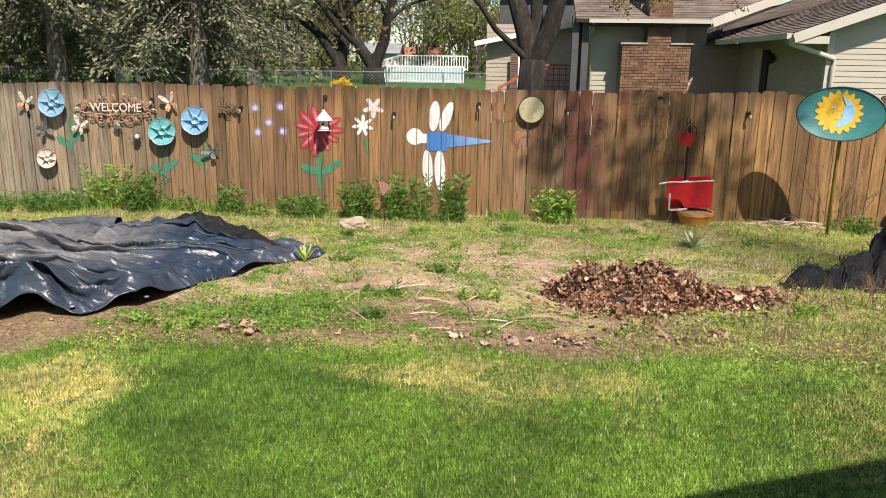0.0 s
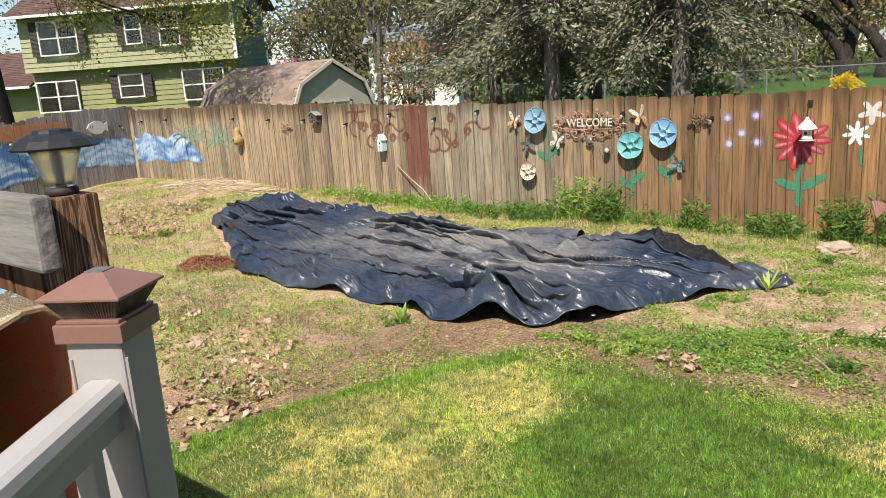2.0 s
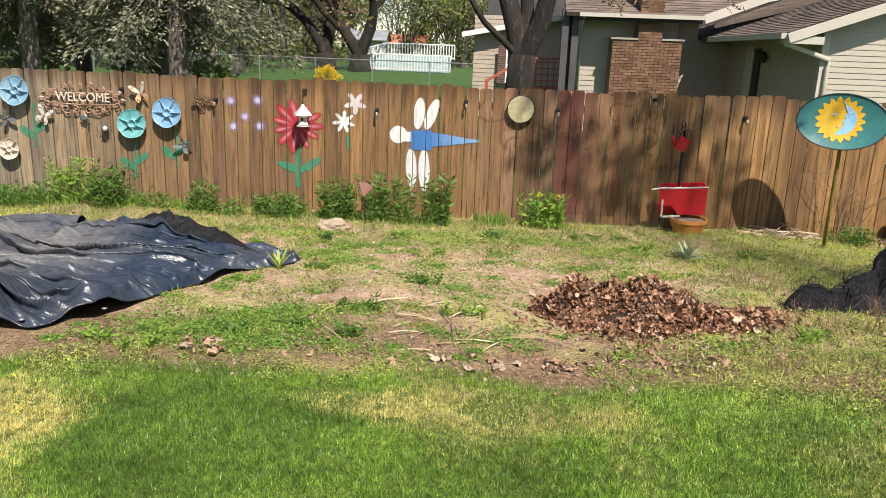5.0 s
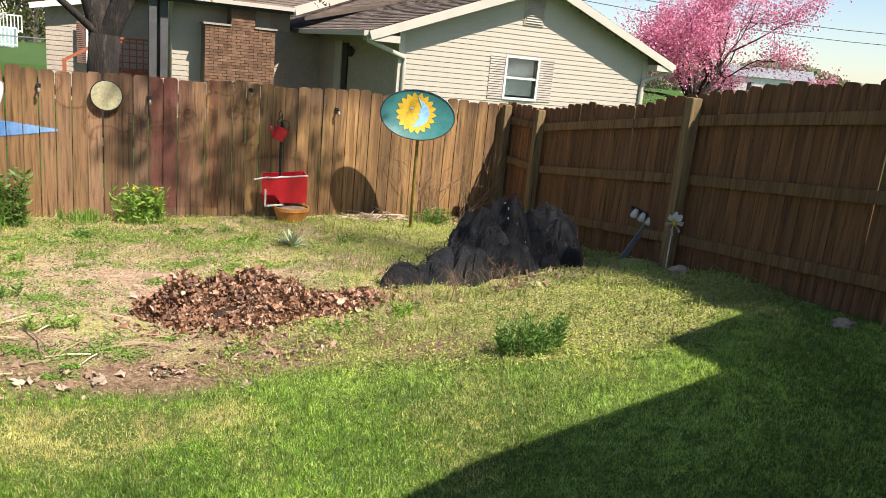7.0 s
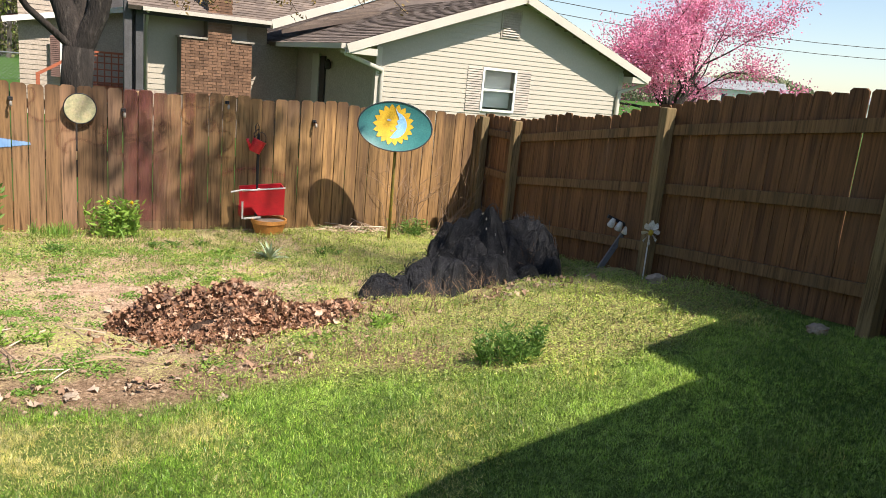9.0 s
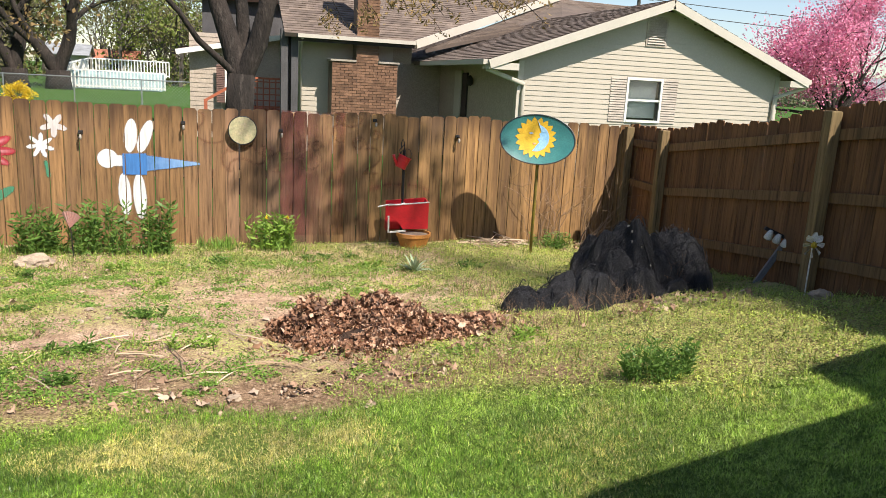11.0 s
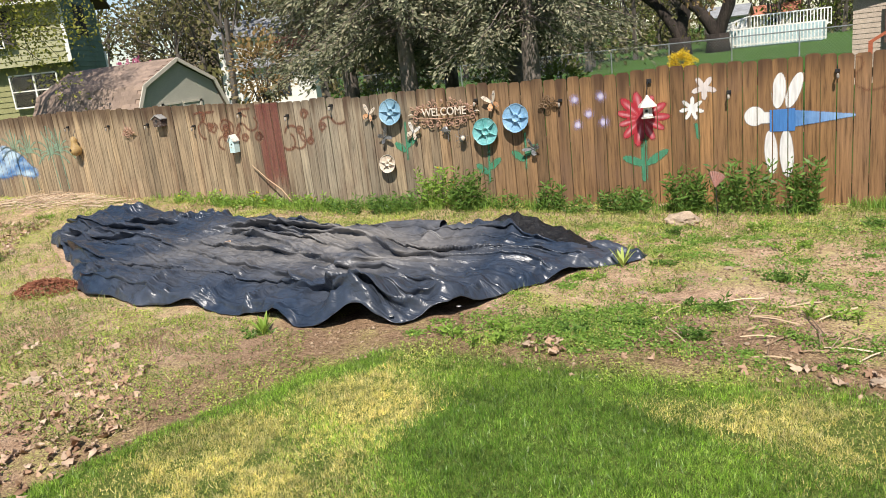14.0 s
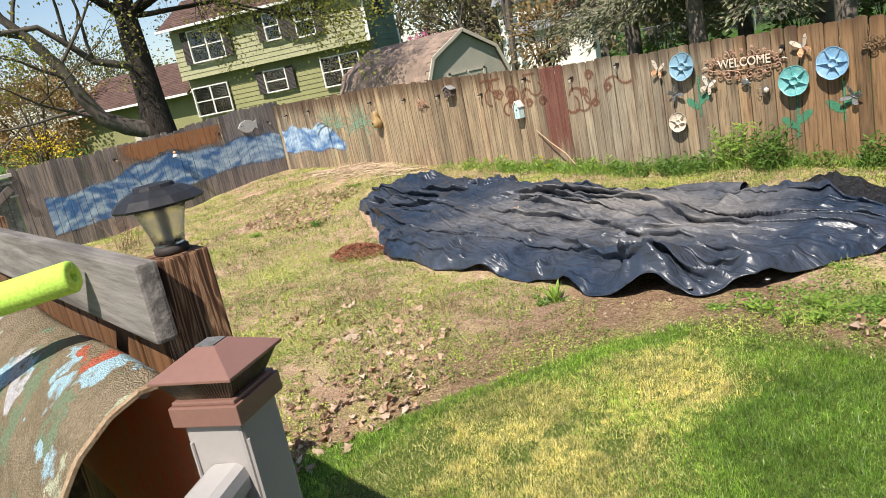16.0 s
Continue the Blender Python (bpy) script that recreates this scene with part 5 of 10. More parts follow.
def power_line():
    p = thing("utility_pole", "wooden utility pole with overhead wires", "utility pole")
    b = Vector((26.5, 45.0, 0))
    part("pole", Build().tube([b, b + Vector((0, 0, 8.2))], [0.16, 0.11], 8), BARK_GREY, p)
    part("crossarm", beam(b + Vector((-1, 0, 7.7)), b + Vector((1, 0, 7.7)), 0.1, 0.12), BARK_GREY, p)
    for z, dx in ((7.75, -0.9), (7.0, 0.0)):
        a, e = b + Vector((dx, 0, z)), Vector((75, 33, z + 0.6))
        part("wire", Build().tube([a.lerp(e, i / 12) - Vector((0, 0, 1.2 * math.sin(math.pi * i / 12))) for i in range(13)], 0.022, 4), DARK_TRIM, p)
        e2 = Vector((-30, 60, z + 0.3))
        part("wire", Build().tube([a.lerp(e2, i / 12) - Vector((0, 0, 1.2 * math.sin(math.pi * i / 12))) for i in range(13)], 0.022, 4), DARK_TRIM, p)


power_line()


# ---- yard cover ----
rs = np.random.default_rng(2024)
BLADE_GREEN = leafy("lawn_green", [(0.22, 0.42, 0.04), (0.35, 0.57, 0.07), (0.07, 0.16, 0.015), (0.54, 0.69, 0.17), (0.14, 0.30, 0.025)], 0.38, 0.4, patch=0.9, spec=0.5)
# Lighter blades that carry the slope's stronger sunlight in their colour.
BLADE_SUNLIT = leafy("lawn_sunlit_tone", [(0.44, 0.60, 0.11), (0.60, 0.73, 0.18), (0.25, 0.42, 0.05), (0.72, 0.80, 0.30)], 0.38, 0.4, patch=0.9, spec=0.5)
BLADE_LUSH = leafy("lawn_deep_green", [(0.11, 0.24, 0.028), (0.17, 0.33, 0.045), (0.04, 0.095, 0.01), (0.30, 0.43, 0.10), (0.075, 0.17, 0.018)], 0.38, 0.35, patch=0.9, spec=0.5)
BLADE_DRY = leafy("lawn_straw_yellow", [(0.78, 0.66, 0.24), (0.64, 0.58, 0.17), (0.88, 0.76, 0.40), (0.48, 0.50, 0.11), (0.38, 0.26, 0.11)], 0.5, 0.3, patch=1.5, spec=0.4)
WEED_LEAF = leafy("low_weed_leaves", [(0.32, 0.41, 0.07), (0.46, 0.53, 0.12), (0.10, 0.17, 0.022), (0.44, 0.48, 0.14), (0.24, 0.34, 0.05), (0.44, 0.41, 0.17), (0.09, 0.14, 0.02)], 0.5, 0.3, patch=1.2, spec=0.4)
WEED_DARK = leafy("clump_weed_leaves", [(0.10, 0.20, 0.04), (0.15, 0.27, 0.05), (0.07, 0.14, 0.03), (0.21, 0.33, 0.07)], 0.45, 0.35)
WEED_TUFT = leafy("tuft_weed_leaves", [(0.16, 0.30, 0.05), (0.24, 0.40, 0.07), (0.10, 0.20, 0.035), (0.33, 0.46, 0.10)], 0.5, 0.35)
WEED_LIGHT = leafy("bright_weed_leaves", [(0.20, 0.34, 0.05), (0.27, 0.40, 0.07), (0.15, 0.27, 0.04)], 0.5, 0.3)
STRAW = leafy("dry_straw", [(0.50, 0.37, 0.22), (0.40, 0.28, 0.16), (0.58, 0.46, 0.30), (0.32, 0.22, 0.13)], 0.8, 0.05)
DEAD_LEAF = leafy("dead_brown_leaves", [(0.34, 0.175, 0.10), (0.21, 0.10, 0.056), (0.50, 0.29, 0.18), (0.08, 0.04, 0.025), (0.42, 0.225, 0.13), (0.62, 0.42, 0.29)], 0.6, 0.08, spec=0.35)
DRY_LEAF = leafy("pale_dry_leaves", [(0.50, 0.34, 0.23), (0.36, 0.22, 0.14), (0.60, 0.45, 0.33), (0.22, 0.13, 0.08), (0.46, 0.30, 0.19)], 0.7, 0.1)
PETAL_YELLOW = leafy("dandelion_yellow", [(0.8, 0.6, 0.02), (0.75, 0.5, 0.02)], 0.6, 0.2)


def blades(name, label, x, y, height, width, mat, lean=0.5, cat="grass"):
    """Grass: one bent, tapered blade at each place; one object of many."""
    n = len(x)
    z = ground_z(x, y) - 0.003
    a = rs.uniform(0, math.tau, n)
    h = height * rs.uniform(0.5, 1.25, n) * (0.55 + 0.9 * fbm(x, y, 6.0, 77, 3))
    w = width * rs.uniform(0.7, 1.3, n)
    la = rs.uniform(0, math.tau, n)
    lf = np.abs(rs.normal(0, lean, n))
    dx, dy = np.cos(a) * w / 2, np.sin(a) * w / 2
    ox, oy = np.cos(la) * h * lf, np.sin(la) * h * lf
    hh = h / np.sqrt(1 + lf ** 2)
    v = np.empty((n, 5, 3))
    v[:, 0] = np.stack([x - dx, y - dy, z], 1)
    v[:, 1] = np.stack([x + dx, y + dy, z], 1)
    v[:, 2] = np.stack([x + dx * 0.8 + ox * 0.4, y + dy * 0.8 + oy * 0.4, z + hh * 0.62], 1)
    v[:, 3] = np.stack([x - dx * 0.8 + ox * 0.4, y - dy * 0.8 + oy * 0.4, z + hh * 0.62], 1)
    v[:, 4] = np.stack([x + ox, y + oy, z + hh], 1)
    k = np.arange(n)[:, None] * 5
    f = np.vstack([k + np.array([[0, 1, 2]]), k + np.array([[0, 2, 3]]), k + np.array([[3, 2, 4]])])
    return tagged(new(name, raw_mesh(name, v.reshape(-1, 3), f, mat)), label, cat, kind="stuff")


def inside_tarp(x, y):
    s = np.interp(x, TARP_S[:, 0], TARP_S[:, 1])
    n = np.interp(x, TARP_N[:, 0], TARP_N[:, 1])
    return (x > -9.3) & (x < -1.0) & (y > s - 0.02) & (y < n + 0.02)


TARP_S = np.array([(-9.25, 7.75), (-8.8, 7.1), (-7.2, 6.25), (-5.85, 5.45), (-4.95, 5.34), (-4.2, 5.55), (-3.0, 5.24), (-2.25, 5.5), (-1.95, 5.78), (-1.72, 6.35), (-1.38, 7.05), (-1.0, 7.38)])
TARP_N = np.array([(-9.3, 8.0), (-9.1, 8.4), (-8.5, 8.6), (-7.6, 8.6), (-6.6, 8.55), (-5.6, 8.4), (-4.4, 8.2), (-3.5, 8.05), (-2.5, 8.05), (-1.7, 7.75), (-0.98, 7.56)])

def fine_blades(name, label, x, y, height, width, mat, lean):
    """Short fine grass: one tapered blade at each place."""
    n = len(x)
    z = ground_z(x, y) - 0.003
    a, la = rs.uniform(0, math.tau, n), rs.uniform(0, math.tau, n)
    h = height * rs.uniform(0.5, 1.25, n) * (0.25 + 1.3 * fbm(x, y, 16.0, 77, 2))
    w = width * rs.uniform(0.6, 1.3, n)
    lf = np.abs(rs.normal(0, lean, n))
    hh = h / np.sqrt(1 + lf ** 2)
    v = np.empty((n, 3, 3))
    v[:, 0] = np.stack([x - np.cos(a) * w / 2, y - np.sin(a) * w / 2, z], 1)
    v[:, 1] = np.stack([x + np.cos(a) * w / 2, y + np.sin(a) * w / 2, z], 1)
    v[:, 2] = np.stack([x + np.cos(la) * hh * lf, y + np.sin(la) * hh * lf, z + hh], 1)
    return tagged(new(name, raw_mesh(name, v.reshape(-1, 3), np.arange(3 * n).reshape(n, 3), mat)), label, "grass", kind="stuff")


# mown lawn
n = 1050000
x, y = rs.uniform(-3.3, 5.15, n), rs.uniform(1.9, 5.9, n)
keep = y < lawn_edge(x) + rs.normal(0, 0.07, n)
keep &= ~((fbm(x, y, 2.6, 3) + 0.35 * blob(x, y, -2.5, 3.0, 0.45, 0.3) > 0.70) & (dryness(x, y) > 0.45) & (rs.uniform(0, 1, n) < 0.8))
x, y = x[keep], y[keep]
dry = rs.uniform(0, 1, len(x)) < dryness(x, y) * 1.4
lush = ~dry & (rs.uniform(0, 1, len(x)) < 0.95 * np.maximum.reduce([ease(2.2 * blob(x, y, -0.65, 4.25, 0.75, 0.6) - 0.35), 0.6 * blob(x, y, 0.1, 3.4, 1.3, 0.6), 0.6 * blob(x, y, 2.0, 4.3, 1.2, 0.6)]) + 0.5 * (fbm(x, y, 1.4, 88, 3) - 0.45))
pale = ~dry & ~lush & (rs.uniform(0, 1, len(x)) < 0.9 * ease((x - 0.9) / 1.6))
lush |= ~dry & ~pale & (rs.uniform(0, 1, len(x)) < 0.1)
fine_blades("sunlit_tone_grass", "yellow-green lawn grass lightened to look sunlit on the slope", x[pale], y[pale], 0.034, 0.0052, BLADE_SUNLIT, 2.2)
fine_blades("lawn_grass", "short mown green lawn grass", x[~dry & ~lush & ~pale], y[~dry & ~lush & ~pale], 0.036, 0.0048, BLADE_GREEN, 1.3)
fine_blades("lush_grass", "deeper green thick patches of lawn grass", x[lush], y[lush], 0.038, 0.0048, BLADE_LUSH, 1.2)
fine_blades("dry_grass", "yellowed dry patches of lawn grass", x[dry], y[dry], 0.036, 0.0040, BLADE_DRY, 1.7)

# low weeds and moss over the bare yard
n = 880000
x, y = rs.uniform(-15.0, 5.6, n), rs.uniform(2.3, 9.6, n)
keep = (rs.uniform(0, 1, n) < np.clip(6.0 * (weediness(x, y) - 0.36), 0.012, 1) * (0.38 + 0.62 * ease((fbm(x, y, 9.0, 79, 2) - 0.38) / 0.18))) & (y > lawn_edge(x) - 0.1) & ~inside_tarp(x, y)
keep &= (x > -15.3 + (9.6 - y) * 0.26 + 0.1) & (rs.uniform(0, 1, n) < np.where(x < -7, 0.5, 1.0))
x, y = x[keep], y[keep]
c = np.stack([x, y, ground_z(x, y) + np.abs(rs.normal(0.006, 0.012, len(x))) + 0.045 * np.clip(weediness(x, y) - 0.4, 0, 1) * fbm(x, y, 9.0, 78, 2)], 1)
v, f = flakes(c, 0.017, rs, 0.6, up=0.65, ways=rs.normal(0, 1, (len(c), 3)) * np.array([1, 1, 0.25]))
tagged(new("low_weeds", raw_mesh("low_weeds", v, f, WEED_LEAF)), "patchy low weeds and moss over tan soil", "weeds", kind="stuff")
m = 70000
x, y = rs.uniform(-14.5, 5.5, m), rs.uniform(2.4, 9.55, m)
keep = (rs.uniform(0, 1, m) < np.clip(3.0 * (weediness(x, y) - 0.45), 0, 1)) & (y > lawn_edge(x)) & ~inside_tarp(x, y) & (x > -15.3 + (9.6 - y) * 0.26 + 0.1)
blades("yard_grass", "sparse rough grass between weeds", x[keep], y[keep], 0.075, 0.006, WEED_LEAF, 0.8)
# taller grass along the back fence
m = 9000
x = rs.uniform(-9.5, 2.2, m)
y = 9.52 - np.abs(rs.normal(0, 0.16, m)) - 0.02
keep = fbm(x, y, 2.6, 40) > np.where(x < -5, 0.47, 0.53)
blades("fence_grass", "rank green grass along the foot of the fence", x[keep], y[keep], 0.15, 0.008, WEED_TUFT, 0.6)
# dry straw litter
m = 40000
x, y = rs.uniform(-13, 5.4, m), rs.uniform(2.6, 9.5, m)
keep = (fbm(x, y, 1.1, 60) > 0.5 + 0.25 * ((x > 2.6) & (y < 6.2))) & (y > lawn_edge(x) - 0.05) & ~inside_tarp(x, y) & (x > -15.3 + (9.6 - y) * 0.26 + 0.1)
x, y = x[keep], y[keep]
c = np.stack([x, y, ground_z(x, y) + 0.008 + rs.uniform(0, 0.012, len(x))], 1)
v, f = flakes(c, 0.07, rs, 0.05, ways=rs.normal(0, 1, (len(c), 3)) * np.array([1, 1, 0.12]))
tagged(new("straw_litter", raw_mesh("straw_litter", v, f, STRAW)), "thin dry straw and stalk litter", "litter", kind="stuff")

# green tufts dotted over the bare soil
tc = np.vstack([np.stack([rs.uniform(-2.2, 2.6, 170), rs.uniform(5.35, 8.9, 170)], 1), np.stack([rs.normal(-0.9, 0.35, 45), rs.normal(5.8, 0.2, 45)], 1)])
tc = tc[~inside_tarp(tc[:, 0], tc[:, 1]) & (np.hypot((tc[:, 0] - 2.0) / 0.8, (tc[:, 1] - 6.35) / 0.55) > 1)]
tr_ = rs.uniform(0.035, 0.12, len(tc)) * rs.uniform(0.6, 1.3, len(tc))
idx = np.repeat(np.arange(len(tc)), 190)
off = rs.normal(0, 1, (len(idx), 2)) * tr_[idx][:, None] * np.array([1.25, 0.8])
x, y = tc[idx, 0] + off[:, 0], tc[idx, 1] + off[:, 1]
keep = (y > lawn_edge(x)) & ~inside_tarp(x, y)
x, y, idx = x[keep], y[keep], idx[keep]
c = np.stack([x, y, ground_z(x, y) + rs.uniform(0.002, 0.035, len(x)) * (tr_[idx] / 0.09)], 1)
v, f = flakes(c, 0.026, rs, 0.42, ways=rs.normal(0, 1, (len(c), 3)) * np.array([1, 1, 0.5]))
tagged(new("soil_tufts", raw_mesh("soil_tufts", v, f, WEED_TUFT)), "small green weed tufts dotted over bare soil", "weeds", kind="stuff")
# crumbs of soil on the bare ground
CRUMB = leafy("soil_crumbs", [(0.36, 0.26, 0.17), (0.27, 0.18, 0.11), (0.44, 0.33, 0.22), (0.18, 0.115, 0.07)], 0.95, 0.0)
m = 30000
x, y = rs.uniform(-6.5, 4.6, m), rs.uniform(3.0, 9.45, m)
keep = (rs.uniform(0, 1, m) < np.clip(1.1 - 1.6 * weediness(x, y), 0.05, 1)) & (y > lawn_edge(x) - 0.05) & ~inside_tarp(x, y)
x, y = x[keep], y[keep]
k = len(x)
sz = 0.006 + 0.014 * rs.uniform(0, 1, k) ** 4
oct_v = np.array([(1, 0, 0), (0, 1, 0), (-1, 0, 0), (0, -1, 0), (0, 0, 0.7), (0, 0, -0.5)])
oct_f = np.array([(0, 1, 4), (1, 2, 4), (2, 3, 4), (3, 0, 4), (1, 0, 5), (2, 1, 5), (3, 2, 5), (0, 3, 5)])
v = (oct_v[None] * rs.uniform(0.6, 1.4, (k, 6, 1))) * sz[:, None, None] + np.stack([x, y, ground_z(x, y) + sz * 0.2], 1)[:, None, :]
f = (np.arange(k)[:, None, None] * 6 + oct_f[None]).reshape(-1, 3)
tagged(new("soil_crumbs", raw_mesh("soil_crumbs", v.reshape(-1, 3), f, CRUMB)), "loose crumbs and small clods of tan soil", "soil", kind="stuff")

# ---- dead leaves ----
LOBES = np.array([(0, -0.62), (0.13, -0.42), (0.36, -0.36), (0.33, -0.14), (0.46, 0.04), (0.27, 0.2), (0.2, 0.4), (0.03, 0.5), (-0.17, 0.38), (-0.25, 0.16), (-0.44, 0.06), (-0.32, -0.12), (-0.34, -0.34), (-0.13, -0.42)])
LEAF_V = np.vstack([[(0, 0, 0)], np.column_stack([LOBES, 0.4 * np.abs(LOBES[:, 0]) + 0.25 * LOBES[:, 1] ** 2])])
LEAF_F = np.array([(0, 1 + i, 1 + (i + 1) % len(LOBES)) for i in range(len(LOBES))])


def turns(n, flat):
    """Random rotations; flat from 0 (any way up) to 1 (lying)."""
    z = rs.normal(0, 1, (n, 3)) * (1 - flat)
    z[:, 2] += flat * np.where(rs.uniform(0, 1, n) < 0.5, 1, -1)
    z /= np.linalg.norm(z, axis=1)[:, None]
    a = rs.normal(0, 1, (n, 3))
    a -= z * (a * z).sum(1)[:, None]
    a /= np.linalg.norm(a, axis=1)[:, None]
    return np.stack([a, np.cross(z, a), z], 2)


def leaf_heap(name, label, pts, size, flat, mat, kind="stuff", cat="leaves"):
    n = len(pts)
    R = turns(n, flat)
    s = size * rs.uniform(0.6, 1.3, n)
    curl = rs.uniform(-1.2, 1.8, n)
    tv = np.repeat(LEAF_V[None], n, 0)
    tv[:, :, 2] *= curl[:, None]
    tv = tv + rs.normal(0, 0.13, tv.shape)
    v = np.einsum('nij,nkj->nki', R, tv) * s[:, None, None] + pts[:, None, :]
    f = (np.arange(n)[:, None, None] * len(LEAF_V) + LEAF_F[None]).reshape(-1, 3)
    return tagged(new(name, raw_mesh(name, v.reshape(-1, 3), f, mat)), label, cat, kind=kind)


def heap_points(n, cx, cy, rx, ry, h, power=1.0, rough=0.25):
    r = np.sqrt(rs.uniform(0, 1, n))
    a = rs.uniform(0, math.tau, n)
    x, y = cx + rx * r * np.cos(a), cy + ry * r * np.sin(a)
    top = h * (1 - r ** 2) ** power * (1 + rough * (2 * fbm(x, y, 5.0, 8) - 1)) * (1 - 0.75 * blob(x, y, 1.5, 6.18, 0.2, 0.16))
    return np.stack([x, y, ground_z(x, y) + np.maximum(0.01, top * (1 - 0.3 * rs.uniform(0, 1, n) ** 2))], 1)


def dead_leaf_pile():
    t = thing("leaf_pile", "heap of dry brown oak and maple leaves on the soil", "leaf pile", at=(2.0, 6.35, gz(2.0, 6.35)))
    b = Build()
    n, k = 26, 14
    rows = []
    for i in range(k + 1):
        r = i / k
        rows.append([(0.62 * r * math.cos(a), 0.40 * r * math.sin(a), 0.10 * (1 - r * r) * (1 + 0.3 * math.sin(3 * a + 5 * r)) - 0.03) for a in np.linspace(0, math.tau, n)])
    # Dark core colour stands in for shade in the hollows between leaves.
    part("heap_core", b.sheet(rows), plain("shade_dark_leaf_core", (0.07, 0.04, 0.025), (0.03, 0.02, 0.015), 0.95, coarse=9, fine=60, bump=1.0, dist=0.03), t, soft=True)
    p = np.vstack([heap_points(4000, 1.82, 6.38, 0.62, 0.44, 0.20, 0.7, 1.8), heap_points(700, 2.4, 6.3, 0.48, 0.26, 0.10, 0.8), heap_points(600, 1.38, 6.5, 0.34, 0.25, 0.22, 0.8, 0.9), heap_points(260, 2.0, 6.25, 1.1, 0.5, 0.02)])
    ob = leaf_heap("leaf", "", p - np.array([2.0, 6.35, gz(2.0, 6.35)]), 0.053, 0.3, DEAD_LEAF, "stuff", "")
    ob.parent = t
    return t


dead_leaf_pile()
sc = []
for cx, cy, rx, ry, k in ((-9.9, 6.5, 1.0, 0.6, 420), (-10.6, 7.4, 1.0, 0.6, 260), (-3.35, 3.5, 0.45, 0.6, 80), (-3.1, 2.9, 0.35, 0.4, 40), (-3.9, 3.4, 1.1, 0.9, 130), (-4.4, 4.2, 1.0, 0.5, 90), (-1.05, 5.35, 0.16, 0.12, 22), (1.0, 5.45, 0.7, 0.14, 18), (0.3, 5.5, 0.8, 0.3, 10), (2.0, 5.7, 0.7, 0.3, 50), (-0.6, 5.5, 0.5, 0.2, 9), (4.3, 6.0, 0.6, 0.25, 60), (4.6, 9.35, 1.0, 0.2, 90), (-5.5, 4.2, 1.6, 0.9, 70), (-9.5, 4.6, 1.8, 1.0, 90), (-11.6, 5.0, 0.8, 0.9, 60), (2.8, 6.3, 1.0, 0.7, 30), (0.3, 7.0, 2.5, 1.5, 30)):
    sc.append(heap_points(k, cx, cy, rx, ry, 0.012))
leaf_heap("scattered_leaves", "scattered dry brown leaves on the ground", np.vstack(sc) + np.array([0, 0, 0.012]), 0.056, 0.6, DRY_LEAF)
for cx, cy, s in ((1.56, 5.1, 0.13), (0.78, 5.33, 0.09), (-1.0, 5.36, 0.14), (-1.14, 5.33, 0.13), (-3.02, 3.33, 0.15), (-2.92, 3.27, 0.12), (-5.3, 6.9, 0.1), (0.62, 5.3, 0.1), (1.1, 5.42, 0.1), (1.15, 5.36, 0.09)):
    zz = gz(cx, cy) + 0.02 + (0.17 if cx < -5 else 0)
    ob = leaf_heap("dead_leaf", "single curled dry brown leaf lying on the ground", np.array([(0, 0, 0.0)]), s * 0.72, 0.85, DRY_LEAF, "", "leaf")
    ob.location = (cx, cy, zz)
    tagged(ob, group="large dry leaves")


